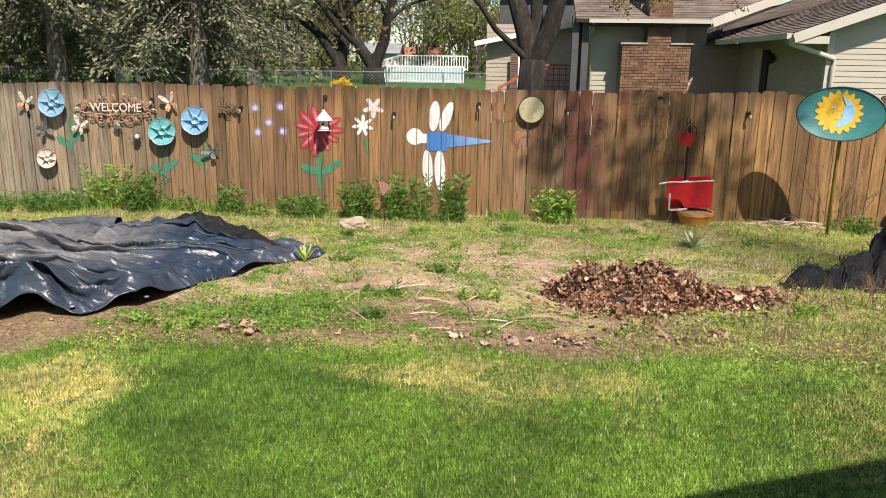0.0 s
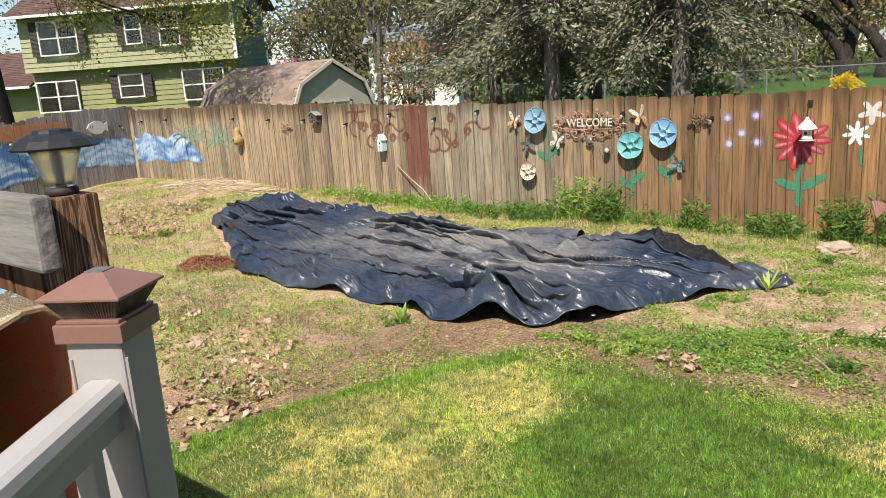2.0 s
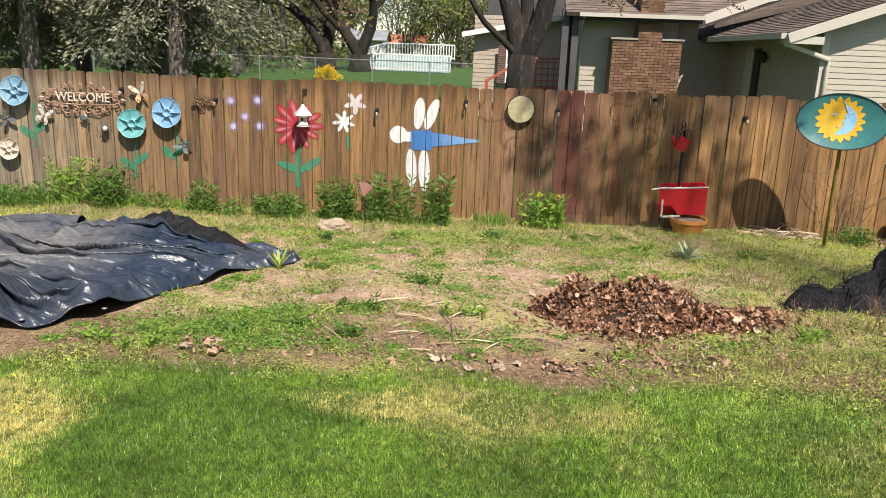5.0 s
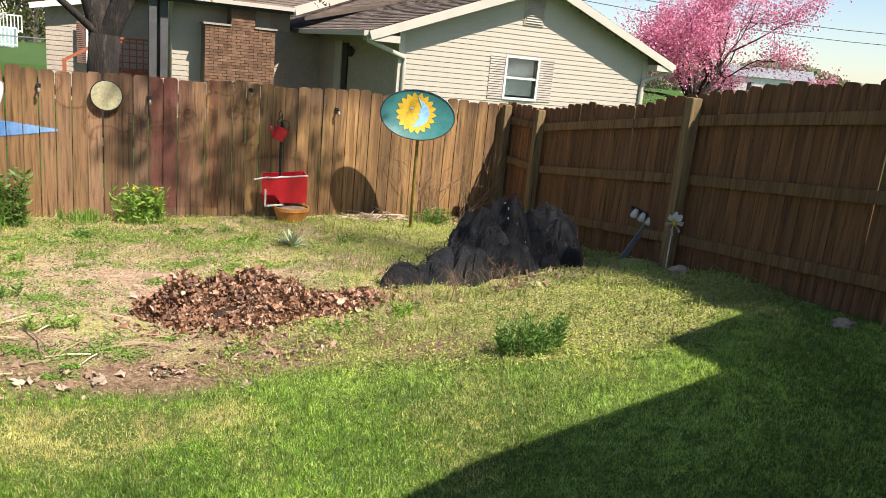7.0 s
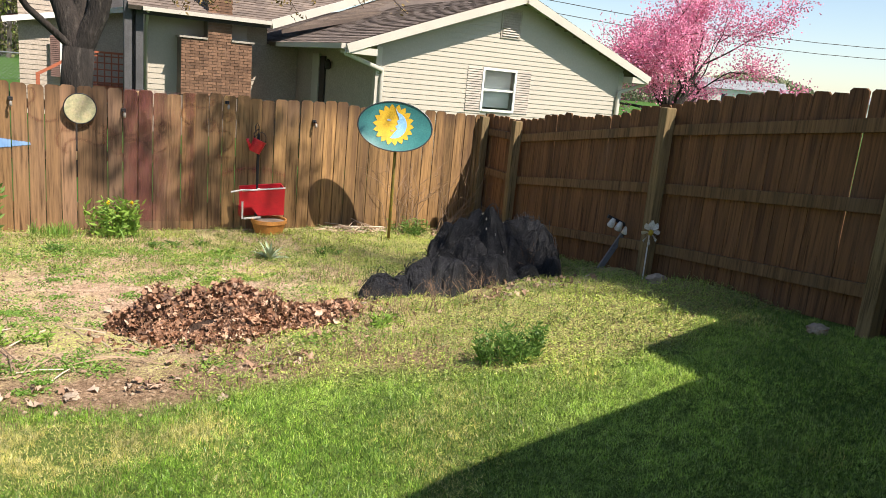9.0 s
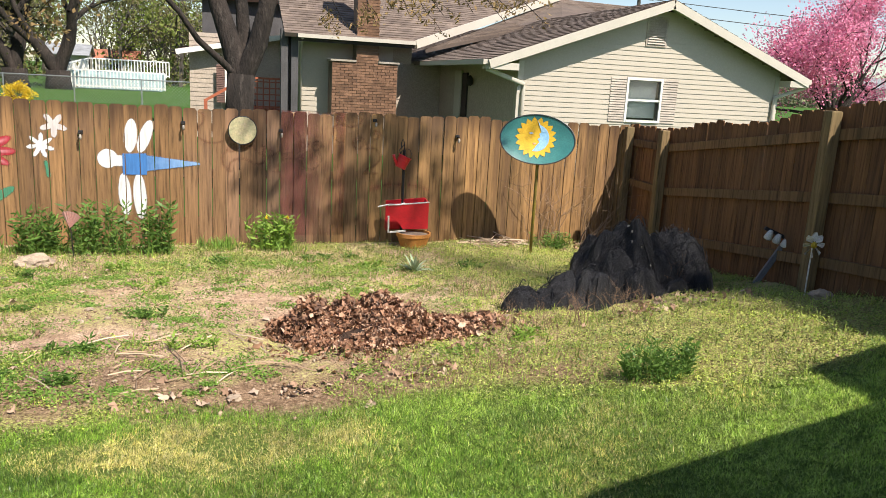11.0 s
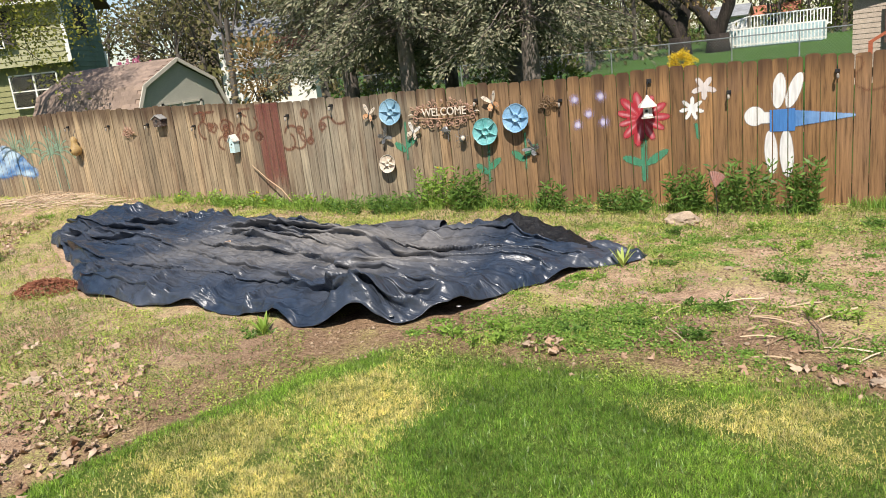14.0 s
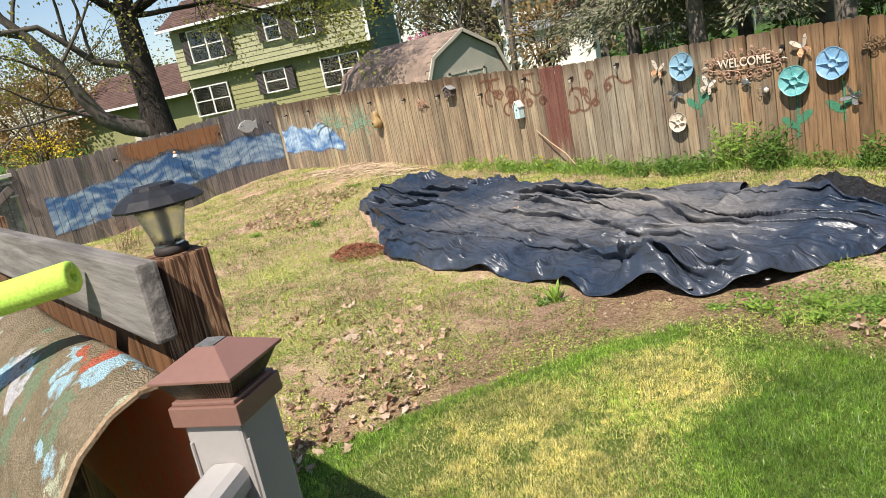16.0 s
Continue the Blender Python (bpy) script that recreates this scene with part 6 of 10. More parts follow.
# ---- tarp ----
def tarp():
    m, t, b = shader("black_blue_plastic_sheet", 0.34, 0, 0.5)
    co = coords(t)
    n1, n2, n3 = noise_tex(t, co, 1.1, 5, 0.6), noise_tex(t, co, 9, 5, 0.6, 1.0), noise_tex(t, co, 45, 3)
    geo = t.nodes.new("ShaderNodeNewGeometry")
    sep = t.nodes.new("ShaderNodeSeparateXYZ")
    t.links.new(geo.outputs["Position"], sep.inputs[0])
    base = ramp(t, n2.outputs[0], [(0.3, (0.011, 0.019, 0.034)), (0.7, (0.025, 0.041, 0.070))]).outputs[0]
    mid = maths(t, 'MULTIPLY', smooth(t, sep.outputs[0], -7.2, -4.2), smooth(t, sep.outputs[0], -2.0, -3.4))
    mid = maths(t, 'MULTIPLY', mid, maths(t, 'MULTIPLY', smooth(t, sep.outputs[1], 5.8, 6.7), smooth(t, sep.outputs[1], 8.3, 7.3)))
    dust = maths(t, 'MULTIPLY', mid, smooth(t, maths(t, 'MULTIPLY_ADD', n2.outputs[0], 0.5, n1.outputs[0]), 0.45, 0.9))
    dust = maths(t, 'ADD', maths(t, 'MULTIPLY', dust, 0.66), maths(t, 'MULTIPLY', smooth(t, n1.outputs[0], 0.35, 0.7), 0.13), clamp=True)
    col = mixc(t, dust, base, (0.26, 0.24, 0.215))
    t.links.new(col, b.inputs["Base Color"])
    t.links.new(maths(t, 'MULTIPLY_ADD', dust, 0.38, 0.31), b.inputs["Roughness"])
    cr = noise_tex(t, coords(t, (0.4, 1.7, 1)), 3.6, 2, 0.5, 1.2)
    crease = maths(t, 'ABSOLUTE', maths(t, 'MULTIPLY_ADD', cr.outputs[0], 2.0, -1.0))
    cr2 = noise_tex(t, coords(t, (0.7, 1.5, 1)), 9, 2, 0.5, 1.0)
    crease2 = maths(t, 'ABSOLUTE', maths(t, 'MULTIPLY_ADD', cr2.outputs[0], 2.0, -1.0))
    bumped(t, b, maths(t, 'ADD', maths(t, 'MULTIPLY_ADD', n3.outputs[0], 0.05, crease), maths(t, 'MULTIPLY', crease2, 0.2)), 0.55, 0.05)
    U, V = 470, 200
    u = np.linspace(0, 1, U)
    sx = np.interp(u, np.linspace(0, 1, len(TARP_S)), TARP_S[:, 0])
    sy = np.interp(u, np.linspace(0, 1, len(TARP_S)), TARP_S[:, 1])
    nx = np.interp(u, np.linspace(0, 1, len(TARP_N)), TARP_N[:, 0])
    ny = np.interp(u, np.linspace(0, 1, len(TARP_N)), TARP_N[:, 1])
    vv = np.linspace(0, 1, V)[:, None]
    X = sx * (1 - vv) + nx * vv
    Y = sy * (1 - vv) + ny * vv
    depth = (ny - sy)[None]
    edge = np.minimum(np.minimum(vv, 1 - vv) * depth, (np.minimum(u, 1 - u) * 8.3)[None])
    outer = np.exp(-edge / 0.22)
    Y = Y + outer * 0.22 * (fbm(X, Y, 1.9, 21, 3) - 0.5)
    X = X + outer * 0.12 * (fbm(X, Y, 2.6, 23, 2) - 0.5)

    def ridge(p, q, seed, sharp, octs=2):
        """Thin crests where smooth noise crosses its middle."""
        return np.clip(1 - np.abs(2 * fbm(p, q, 1.0, seed, octs) - 1) * sharp, 0, 1)
    a = 0.10
    p, q = X * math.cos(a) - Y * math.sin(a), X * math.sin(a) + Y * math.cos(a)
    warp = 0.5 * (fbm(X, Y, 0.7, 29, 2) - 0.5)
    q = q + warp
    big = ridge(p * 0.36, q * 1.35, 22, 8.0, 1)
    mids = ridge(p * 0.7 + 4, q * 2.6, 24, 7.0, 1)
    calm = np.clip(1.8 * fbm(X, Y, 0.8, 39, 2) - 0.2, 0.2, 1)
    Z = 0.10 * ease(edge / 0.45) + 0.07 * (fbm(p * 0.5, q * 1.1, 1.0, 20, 3) - 0.4)
    Y = Y - ease(edge / 0.3) * calm * (0.30 * big + 0.15 * mids)
    Z = Z + calm * (0.17 * big + 0.085 * mids) + 0.02 * ridge(p * 1.3, q * 5.0 + p * 0.8, 26, 4.0, 1)
    for k, (fq, sharp) in enumerate(((0.9, 9.0), (1.5, 10.0), (2.2, 9.0))):
        lay = ridge(p * 0.26 * fq + 7 * k, q * 1.5 * fq + 0.25 * p, 61 + k, sharp, 1)
        Y = Y - ease(edge / 0.3) * 0.075 * lay / fq
        Z = Z + 0.05 * lay / fq ** 0.7
    crumple = ridge(p * 1.1, q * 3.4 + 3 * warp, 41, 3.0)
    Z = Z + 0.022 * crumple ** 2 + 0.006 * ridge(p * 2.6 + q, q * 5.5, 42, 2.5)
    near = np.exp(-edge / 0.55)
    Z = Z + near * 0.03 * ridge(X * 4.0 + Y, Y * 2.6, 44, 3.0)
    Z = Z + near * (0.10 * ridge(X * 1.5 + 2, Y * 1.2, 27, 5.0, 1) ** 1.3 + 0.045 * ridge(X * 3.2 + Y, Y * 2.6, 28, 4.0, 1))
    Z = Z * ease(edge / 0.12 + 0.18) + 0.13 * np.exp(-edge / 0.12) * np.clip(6 * (fbm(X, Y, 1.5, 34, 2) - 0.62), 0, 1)
    Z = Z * (1 - 0.45 * ease((X + 2.0) / 0.6)) + 0.05 * ease((X + 2.0) / 0.5) * ease(edge / 0.08) * ridge(X * 2.2 + Y, Y * 4.0, 46, 3.0) + 0.10 * blob(X, Y, -2.55, 7.75, 0.36, 0.24) + 0.10 * blob(X, Y, -3.5, 7.9, 0.35, 0.12) + 0.15 * blob(X, Y, -8.75, 8.25, 0.6, 0.2) * (0.5 + fbm(X, Y, 5, 35, 3))
    Z = Z + 0.10 * blob(X, Y, -2.75, 5.5, 0.24, 0.12) + 0.06 * blob(X, Y, -2.0, 5.9, 0.2, 0.12) + 0.05 * blob(X, Y, -1.3, 6.9, 0.4, 0.15)
    hem = np.exp(-(vv * depth) / 0.34)
    for xc, wd, hh in ((-2.56, 0.19, 0.14), (-1.98, 0.14, 0.11), (-3.5, 0.2, 0.05), (-4.45, 0.16, 0.07), (-5.7, 0.25, 0.03), (-6.9, 0.2, 0.05)):
        Z = Z + hh * hem * np.exp(-((X - xc) / wd) ** 2)
    Z = ground_z(X, Y) + np.maximum(0.008, Z + 0.008)
    verts = np.stack([X, Y, Z], 2).reshape(-1, 3)
    ii = np.arange((V - 1) * U).reshape(V - 1, U)[:, :-1].ravel()
    me = raw_mesh("tarp", verts, np.stack([ii, ii + 1, ii + U + 1, ii + U], 1), m, True)
    ob = tagged(new("tarp", me), "crumpled dusty black-blue plastic tarp spread on the ground", "tarp")
    th = ob.modifiers.new("thickness", 'SOLIDIFY')
    th.thickness, th.offset = 0.004, 1
    for gx_, gy_ in ((-1.93, 5.86), (-2.3, 5.5)):
        part("grommet", Build().lathe([(0.008, 0), (0.017, 0), (0.02, 0.004), (0.017, 0.008), (0.008, 0.006)], 12), METAL_GREY, ob, "metal grommet", at=(gx_, gy_, gz(gx_, gy_) + 0.075))
    # a bunched black liner thrown over the end of the sheet
    lm, lt, lb = shader("matt_black_liner", 0.5, 0, 0.4)
    ln = noise_tex(lt, coords(lt), 30, 5, 0.7)
    lt.links.new(ramp(lt, ln.outputs[0], [(0.35, (0.004, 0.004, 0.005)), (0.7, (0.016, 0.016, 0.016))]).outputs[0], lb.inputs["Base Color"])
    bumped(lt, lb, ln.outputs[0], 0.8, 0.03)
    gu, gv = np.meshgrid(np.linspace(0, 1, 130), np.linspace(-1, 1, 60))
    cxl = -2.85 + 1.55 * gu
    cyl = 8.12 - 0.72 * gu ** 1.3
    wl = 0.26 * np.sin(math.pi * np.clip(gu * 0.93 + 0.05, 0, 1)) ** 0.6
    lx = cxl + 0.35 * wl * gv + 0.05 * (fbm(cxl * 3, gv * 2, 2.0, 51, 3) - 0.5)
    ly = cyl + wl * gv
    hl = (0.13 * np.exp(-((gu - 0.32) / 0.26) ** 2) + 0.04 * np.exp(-((gu - 0.75) / 0.22) ** 2)) * np.clip(1 - gv ** 2, 0, 1) ** 0.5
    fold = 0.55 + 0.6 * ridge(lx * 3.0 + ly, ly * 3.0 - lx, 52, 2.4) + 0.35 * ridge(lx * 7.0, ly * 7.0 + 3 * lx, 53, 2.0)
    lz = ground_z(lx, ly) + 0.02 + hl * fold + 0.11 * (1 - 0.6 * gu) * np.clip(1 - gv ** 2, 0, 1)
    lv = np.stack([lx, ly, lz], 2).reshape(-1, 3)
    ii = np.arange(59 * 130).reshape(59, 130)[:, :-1].ravel()
    part("liner", raw_mesh("liner", lv, np.stack([ii, ii + 1, ii + 131, ii + 130], 1), lm, True), None, ob, "bunched matt black liner")
    # a roll of slack at the far hem
    rl = Build()
    pts = [(-4.15, 8.02, 0.10), (-3.9, 7.98, 0.13), (-3.6, 7.93, 0.15), (-3.3, 7.88, 0.16), (-3.16, 7.86, 0.16)]
    rl.tube(pts, [0.03, 0.05, 0.06, 0.065, 0.07], 12, cap=False)
    part("rolled_hem", rl, m, ob, "rolled slack of the tarp", soft=True)


tarp()


# ---- heap of black netting ----
def netting():
    m, t, b = shader("black_plastic_netting", 0.5, 0, 0.5)
    nn = noise_tex(t, coords(t), 75, 5, 0.8)
    t.links.new(ramp(t, nn.outputs[0], [(0.36, (0.005, 0.005, 0.006)), (0.54, (0.017, 0.017, 0.021)), (0.72, (0.075, 0.075, 0.08))]).outputs[0], b.inputs["Base Color"])
    bumped(t, b, nn.outputs[0], 1.0, 0.03)
    cx, cy = 4.0, 6.85
    rl = random.Random(17)
    LUMPS = [(rl.uniform(-0.95, 0.95), rl.uniform(-0.6, 0.5), rl.uniform(0.09, 0.19)) for _ in range(60)]
    z0 = gz(cx, cy)
    net = thing("netting_heap", "tangled heap of black garden netting on dry grass", "netting", at=(cx, cy, z0 - 0.03))

    def top(x, y):
        h = np.zeros(np.shape(x))
        for px, py, rx, ry, hh in ((0.1, 0.0, 0.36, 0.42, 0.54), (0.42, 0.05, 0.38, 0.45, 0.57), (0.66, -0.03, 0.30, 0.4, 0.55), (0.86, -0.1, 0.16, 0.25, 0.25), (0.1, -0.42, 0.28, 0.22, 0.30), (0.55, -0.42, 0.28, 0.22, 0.30), (-0.36, -0.35, 0.32, 0.24, 0.24), (-0.74, -0.32, 0.32, 0.16, 0.11)):
            h = np.maximum(h, hh * np.clip(1 - ((x - px) / rx) ** 2 - ((y - py) / ry) ** 2, 0, 1) ** 0.36)
        lump = np.zeros(np.shape(x))
        for px, py, rr in LUMPS:
            lump = np.maximum(lump, np.sqrt(np.clip(1 - ((x - px) ** 2 + (y - py) ** 2) / rr ** 2, 0, 1)) * rr * 1.35)
        fold = np.abs(2 * fbm(x + 9 + 0.2 * fbm(x, y, 3.0, 36, 2), y + 5, 4.4, 31, 3) - 1)
        crease = np.clip(1 - 7 * np.abs(fbm(x + 3, y * 0.7 + 8, 3.4, 35, 2) - 0.5), 0, 1)
        return np.where(h > 0.02, h * 0.74 + np.minimum(1, h * 6) * lump, 0) * (0.88 + 0.42 * fold - 0.12 * crease)
    N = 240
    gx_, gy_ = np.meshgrid(np.linspace(-1.2, 1.15, N), np.linspace(-0.8, 0.66, N))
    H = top(gx_, gy_) - 0.01
    ok = H > 0.0
    v = np.stack([gx_ + 0.03 * (fbm(gx_, gy_, 9, 33) - 0.5), gy_, np.maximum(H, -0.02)], 2).reshape(-1, 3) + rs.normal(0, 0.0028, (N * N, 3))
    ii = np.arange((N - 1) * N).reshape(N - 1, N)[:, :-1].ravel()
    fq = np.stack([ii, ii + 1, ii + N + 1, ii + N], 1)
    fq = fq[ok.ravel()[fq].any(1)]
    part("core", raw_mesh("core", v, fq, m), None, net)
    # loose strands
    S, K = 1500, 8
    x, y = rs.uniform(-1.15, 1.1, S), rs.uniform(-0.78, 0.66, S)
    keep = top(x, y) > 0.03
    x, y = x[keep], y[keep]
    S = len(x)
    a = math.tau * 2.0 * fbm(x + 20, y + 20, 3.5, 37, 2) + rs.normal(0, 1.2, S)
    step = rs.uniform(0.02, 0.05, S)
    turn = rs.normal(0, 0.35, S)
    pts = []
    lift = 0.07 * rs.uniform(0, 1, S) ** 3
    for k in range(K):
        pts.append(np.stack([x, y, np.maximum(top(x, y), 0.01) + lift * (1 + 0.6 * np.sin(k))], 1))
        x, y, a = x + np.cos(a) * step, y + np.sin(a) * step, a + turn + rs.normal(0, 0.3, S)
    P = np.stack(pts, 1)
    d = np.gradient(P, axis=1)
    side = np.cross(d, rs.normal(0, 1, (S, 1, 3)))
    side /= np.linalg.norm(side, axis=2)[:, :, None] + 1e-9
    w = np.where(rs.uniform(0, 1, S) < 0.18, 0.0045, 0.0014)[:, None, None]
    v = np.stack([P - side * w, P + side * w], 2).reshape(-1, 3)
    base = (np.arange(S)[:, None] * K + np.arange(K - 1)[None]).ravel() * 2
    part("strand", raw_mesh("strand", v, np.stack([base, base + 1, base + 3, base + 2], 1), m), None, net)
    bits = Build()
    r = random.Random(6)
    for k in range(16):
        xx, yy = r.uniform(-0.6, 0.55), r.uniform(-0.45, 0.3)
        zz = float(top(np.array(xx), np.array(yy))) + 0.02
        bits.box(-0.011, -0.007, -0.002, 0.011, 0.007, 0.002, pose(xx, yy, zz, r.uniform(0, 90), r.uniform(0, 90), r.uniform(0, 180)))
    part("caught_scraps", bits, plain("pale_scraps", (0.6, 0.56, 0.48)), net, "pale scraps and dry leaves")


netting()


# ---- plants ----
def leafy_clump(label, x, y, n, h, spread, mat, seed, leaf=0.075, group="weed clumps by the fence", name="weed_clump", aspect=0.28, flowers=0):
    g = np.random.default_rng(seed)
    r = random.Random(seed)
    t = thing(name, label, "plant", group, at=(x, y, gz(x, y)))
    bd, c, w, fl = Build(), [], [], []
    for k in range(n):
        a, d = r.uniform(0, math.tau), spread * math.sqrt(r.random())
        b = Vector((d * math.cos(a), d * math.sin(a) * 0.55, -0.01))
        hh = h * r.uniform(0.55, 1.1)
        e = b + Vector((r.gauss(0, 0.10) * hh + 0.25 * b.x, r.gauss(0, 0.10) * hh, hh))
        md = b.lerp(e, 0.5) + Vector((r.gauss(0, 0.015), r.gauss(0, 0.015), 0))
        bd.tube([b, md, e], [0.004, 0.003, 0.0015], 3, cap=False)
        m = int(10 + 26 * hh)
        for j in range(m):
            f = 0.08 + 0.92 * j / m
            p = b.lerp(e, f)
            aa = j * 2.4 + r.random()
            ow = Vector((math.cos(aa), math.sin(aa), 0.55))
            c.append(p + ow * leaf * 0.45)
            w.append(ow)
        if flowers and r.random() < flowers:
            fl.append(e)
    tagged(part("stem", bd, WEED_DARK, t), kind="stuff")
    v, f = flakes(np.array([tuple(q) for q in c]), leaf, g, aspect, ways=np.array([tuple(q) for q in w]))
    tagged(part("foliage", raw_mesh("foliage", v, f, mat), None, t), kind="stuff")
    if fl:
        fc = np.repeat(np.array([tuple(q) for q in fl]), 14, 0) + g.normal(0, 0.009, (len(fl) * 14, 3))
        v, f = flakes(fc, 0.022, g, 0.8)
        tagged(part("flower", raw_mesh("flower", v, f, PETAL_YELLOW), None, t, "small yellow flowers"), kind="stuff")
    return t


TALL = "dense clump of tall green weeds against the fence"
for k, (x, y, n, h, s, mt) in enumerate(((-4.6, 9.2, 50, 0.26, 0.36, WEED_DARK), (-4.05, 9.3, 26, 0.52, 0.20, WEED_LIGHT), (-3.62, 9.25, 34, 0.46, 0.22, WEED_DARK), (-3.08, 9.25, 12, 0.28, 0.16, WEED_DARK),
                                         (-2.55, 9.25, 20, 0.38, 0.16, WEED_DARK), (-2.15, 9.2, 14, 0.22, 0.2, WEED_DARK), (-1.65, 9.2, 50, 0.27, 0.28, WEED_DARK), (-0.98, 9.25, 30, 0.46, 0.16, WEED_DARK), (-0.42, 9.2, 40, 0.50, 0.32, WEED_DARK),
                                         (0.14, 9.2, 26, 0.56, 0.15, WEED_DARK), (1.32, 9.3, 40, 0.42, 0.2, WEED_LIGHT), (-5.3, 9.25, 30, 0.22, 0.4, WEED_DARK), (-6.3, 9.3, 34, 0.2, 0.5, WEED_LIGHT), (-7.4, 9.3, 34, 0.2, 0.5, WEED_LIGHT), (-8.5, 9.3, 26, 0.2, 0.5, WEED_LIGHT))):
    leafy_clump(TALL if h > 0.4 else "low leafy green weeds at the foot of the fence", x, y, n, h, s, mt, 300 + k, 0.085 if h > 0.3 else 0.07, flowers=0.12 if mt is WEED_LIGHT else 0.0)
leafy_clump("bushy green perennial at the edge of the lawn", 3.3, 4.8, 70, 0.22, 0.24, WEED_DARK, 330, 0.05, "", "garden_perennial")
leafy_clump("small green weed under the painted dish", 4.68, 9.3, 26, 0.2, 0.22, WEED_DARK, 331, 0.06)
for k, (x, y) in enumerate(((2.15, 9.0), (2.2, 8.5), (3.2, 8.2), (0.2, 7.9), (-0.9, 8.3), (-0.15, 8.5), (1.75, 8.9), (-1.4, 5.6), (-0.2, 5.75), (-1.25, 6.9), (-0.2, 6.3), (0.6, 6.2), (-0.75, 7.3), (-1.8, 5.45), (0.2, 6.9), (-1.1, 6.1), (0.75, 8.6), (2.9, 5.9), (-3.35, 5.15), (-10.6, 8.2), (-8.9, 6.4), (-9.4, 5.7), (-0.95, 5.65), (-1.55, 5.35), (-0.6, 5.9))):
    leafy_clump("small rosette of green weed on bare soil", x, y, 10, 0.05 + 0.025 * (k % 3), 0.09 + 0.03 * (k % 4), WEED_LIGHT if k % 2 else WEED_DARK, 340 + k, 0.055, "weed rosettes on the soil")


def spiky_plant(x, y, n, length, mat, seed, label, name="yucca_plant"):
    r = random.Random(seed)
    t = thing(name, label, "plant", at=(x, y, gz(x, y)))
    for k in range(n):
        a = k * 2.4
        el = r.uniform(0.85, 1.4) if name == "grass_tuft" else r.uniform(0.25, 1.2)
        o = Vector((math.cos(a) * math.cos(el), math.sin(a) * math.cos(el), math.sin(el)))
        s = Vector((-math.sin(a), math.cos(a), 0))
        L = length * r.uniform(0.7, 1.1)
        dn = Vector((0, 0, -0.25 * L * math.cos(el)))
        pts = [(Vector((0, 0, 0)), 0.010), (o * L * 0.4, 0.016), (o * L * 0.75 + dn * 0.35, 0.011), (o * L + dn, 0.001)]
        b = Build()
        rows = [[p - s * w, p + Vector((0, 0, -w * 0.4)), p + s * w] for p, w in pts]
        part("leaf", b.sheet(rows), mat, t)


TUFT_GREEN = leafy("yellow_green_blades", [(0.42, 0.52, 0.12), (0.5, 0.58, 0.18)], 0.5, 0.35)
spiky_plant(2.62, 8.12, 22, 0.22, leafy("pale_yucca_green", [(0.30, 0.38, 0.22), (0.38, 0.44, 0.28)], 0.5, 0.1), 5, "pale green spiky yucca rosette on the soil")
spiky_plant(-1.08, 7.22, 9, 0.22, TUFT_GREEN, 6, "upright tuft of yellow-green blades beside the tarp", "grass_tuft")
spiky_plant(-3.27, 5.18, 12, 0.2, WEED_LIGHT, 7, "small tuft of green blades beside the tarp", "grass_tuft")


def twig_bush(label, x, y, n, h, spread, mat, seed, name="dry_stalks", lean=(0, 0)):
    r = random.Random(seed)
    t = thing(name, label, "dead plant", at=(x, y, gz(x, y)))
    b = Build()
    for k in range(n):
        p = Vector((r.gauss(0, spread * 0.3), r.gauss(0, spread * 0.15), 0))
        d = Vector((r.gauss(lean[0], 0.35), r.gauss(lean[1], 0.15), 1)).normalized()
        tips = []
        grow(b, p, d, h * r.uniform(0.35, 0.6), 0.0065 if h > 0.6 else 0.0026, 2, r, tips, bend=0.3, steps=3)
    tagged(part("twig", b, mat, t), kind="stuff")
    return t


TWIG = plain("dry_twig_brown", (0.32, 0.21, 0.13), (0.22, 0.14, 0.09), 0.9, coarse=6, fine=60)
twig_bush("dry brown stalks of a dead perennial against the fence", 4.65, 9.4, 12, 0.95, 0.35, TWIG, 401, lean=(0.1, 0))
twig_bush("dry brown stalks leaning towards the fence corner", 5.1, 9.35, 9, 0.9, 0.3, TWIG, 402, lean=(0.5, 0))
twig_bush("thin dry weeds with seed heads", -12.2, 4.7, 12, 0.8, 0.5, TWIG, 404, lean=(0.2, 0))
for k, (x, y, s) in enumerate(((3.0, 6.0, 0.25), (3.4, 5.95, 0.25), (3.8, 6.0, 0.25), (4.55, 6.55, 0.3), (2.9, 7.0, 0.25), (2.5, 5.35, 0.2), (-4.9, 4.55, 0.2), (-3.9, 4.65, 0.22), (-9.8, 9.2, 0.4))):
    twig_bush("tuft of thin dry grass stalks", x, y, 16, s, 0.35, TWIG, 410 + k, "dry_tuft")


def stalk_heap(name, label, cx, cy, rx, ry, n, length, mat, seed, h=0.06):
    r = random.Random(seed)
    b = Build()
    for k in range(n):
        a, d = r.uniform(0, math.tau), math.sqrt(r.random())
        x, y = cx + rx * d * math.cos(a), cy + ry * d * math.sin(a)
        z = gz(x, y) + 0.01 + h * (1 - d * d) * r.random()
        w = r.uniform(0, math.tau)
        L = length * r.uniform(0.5, 1.2)
        e = Vector((math.cos(w) * L, math.sin(w) * L, r.gauss(0, 0.05) * L))
        p = Vector((x, y, z))
        b.tube([p - e * 0.5, p + Vector((0, 0, 0.01)), p + e * 0.5], 0.0045, 3, cap=False)
    return solid(name, b, mat, label, "dry stalks", kind="stuff")


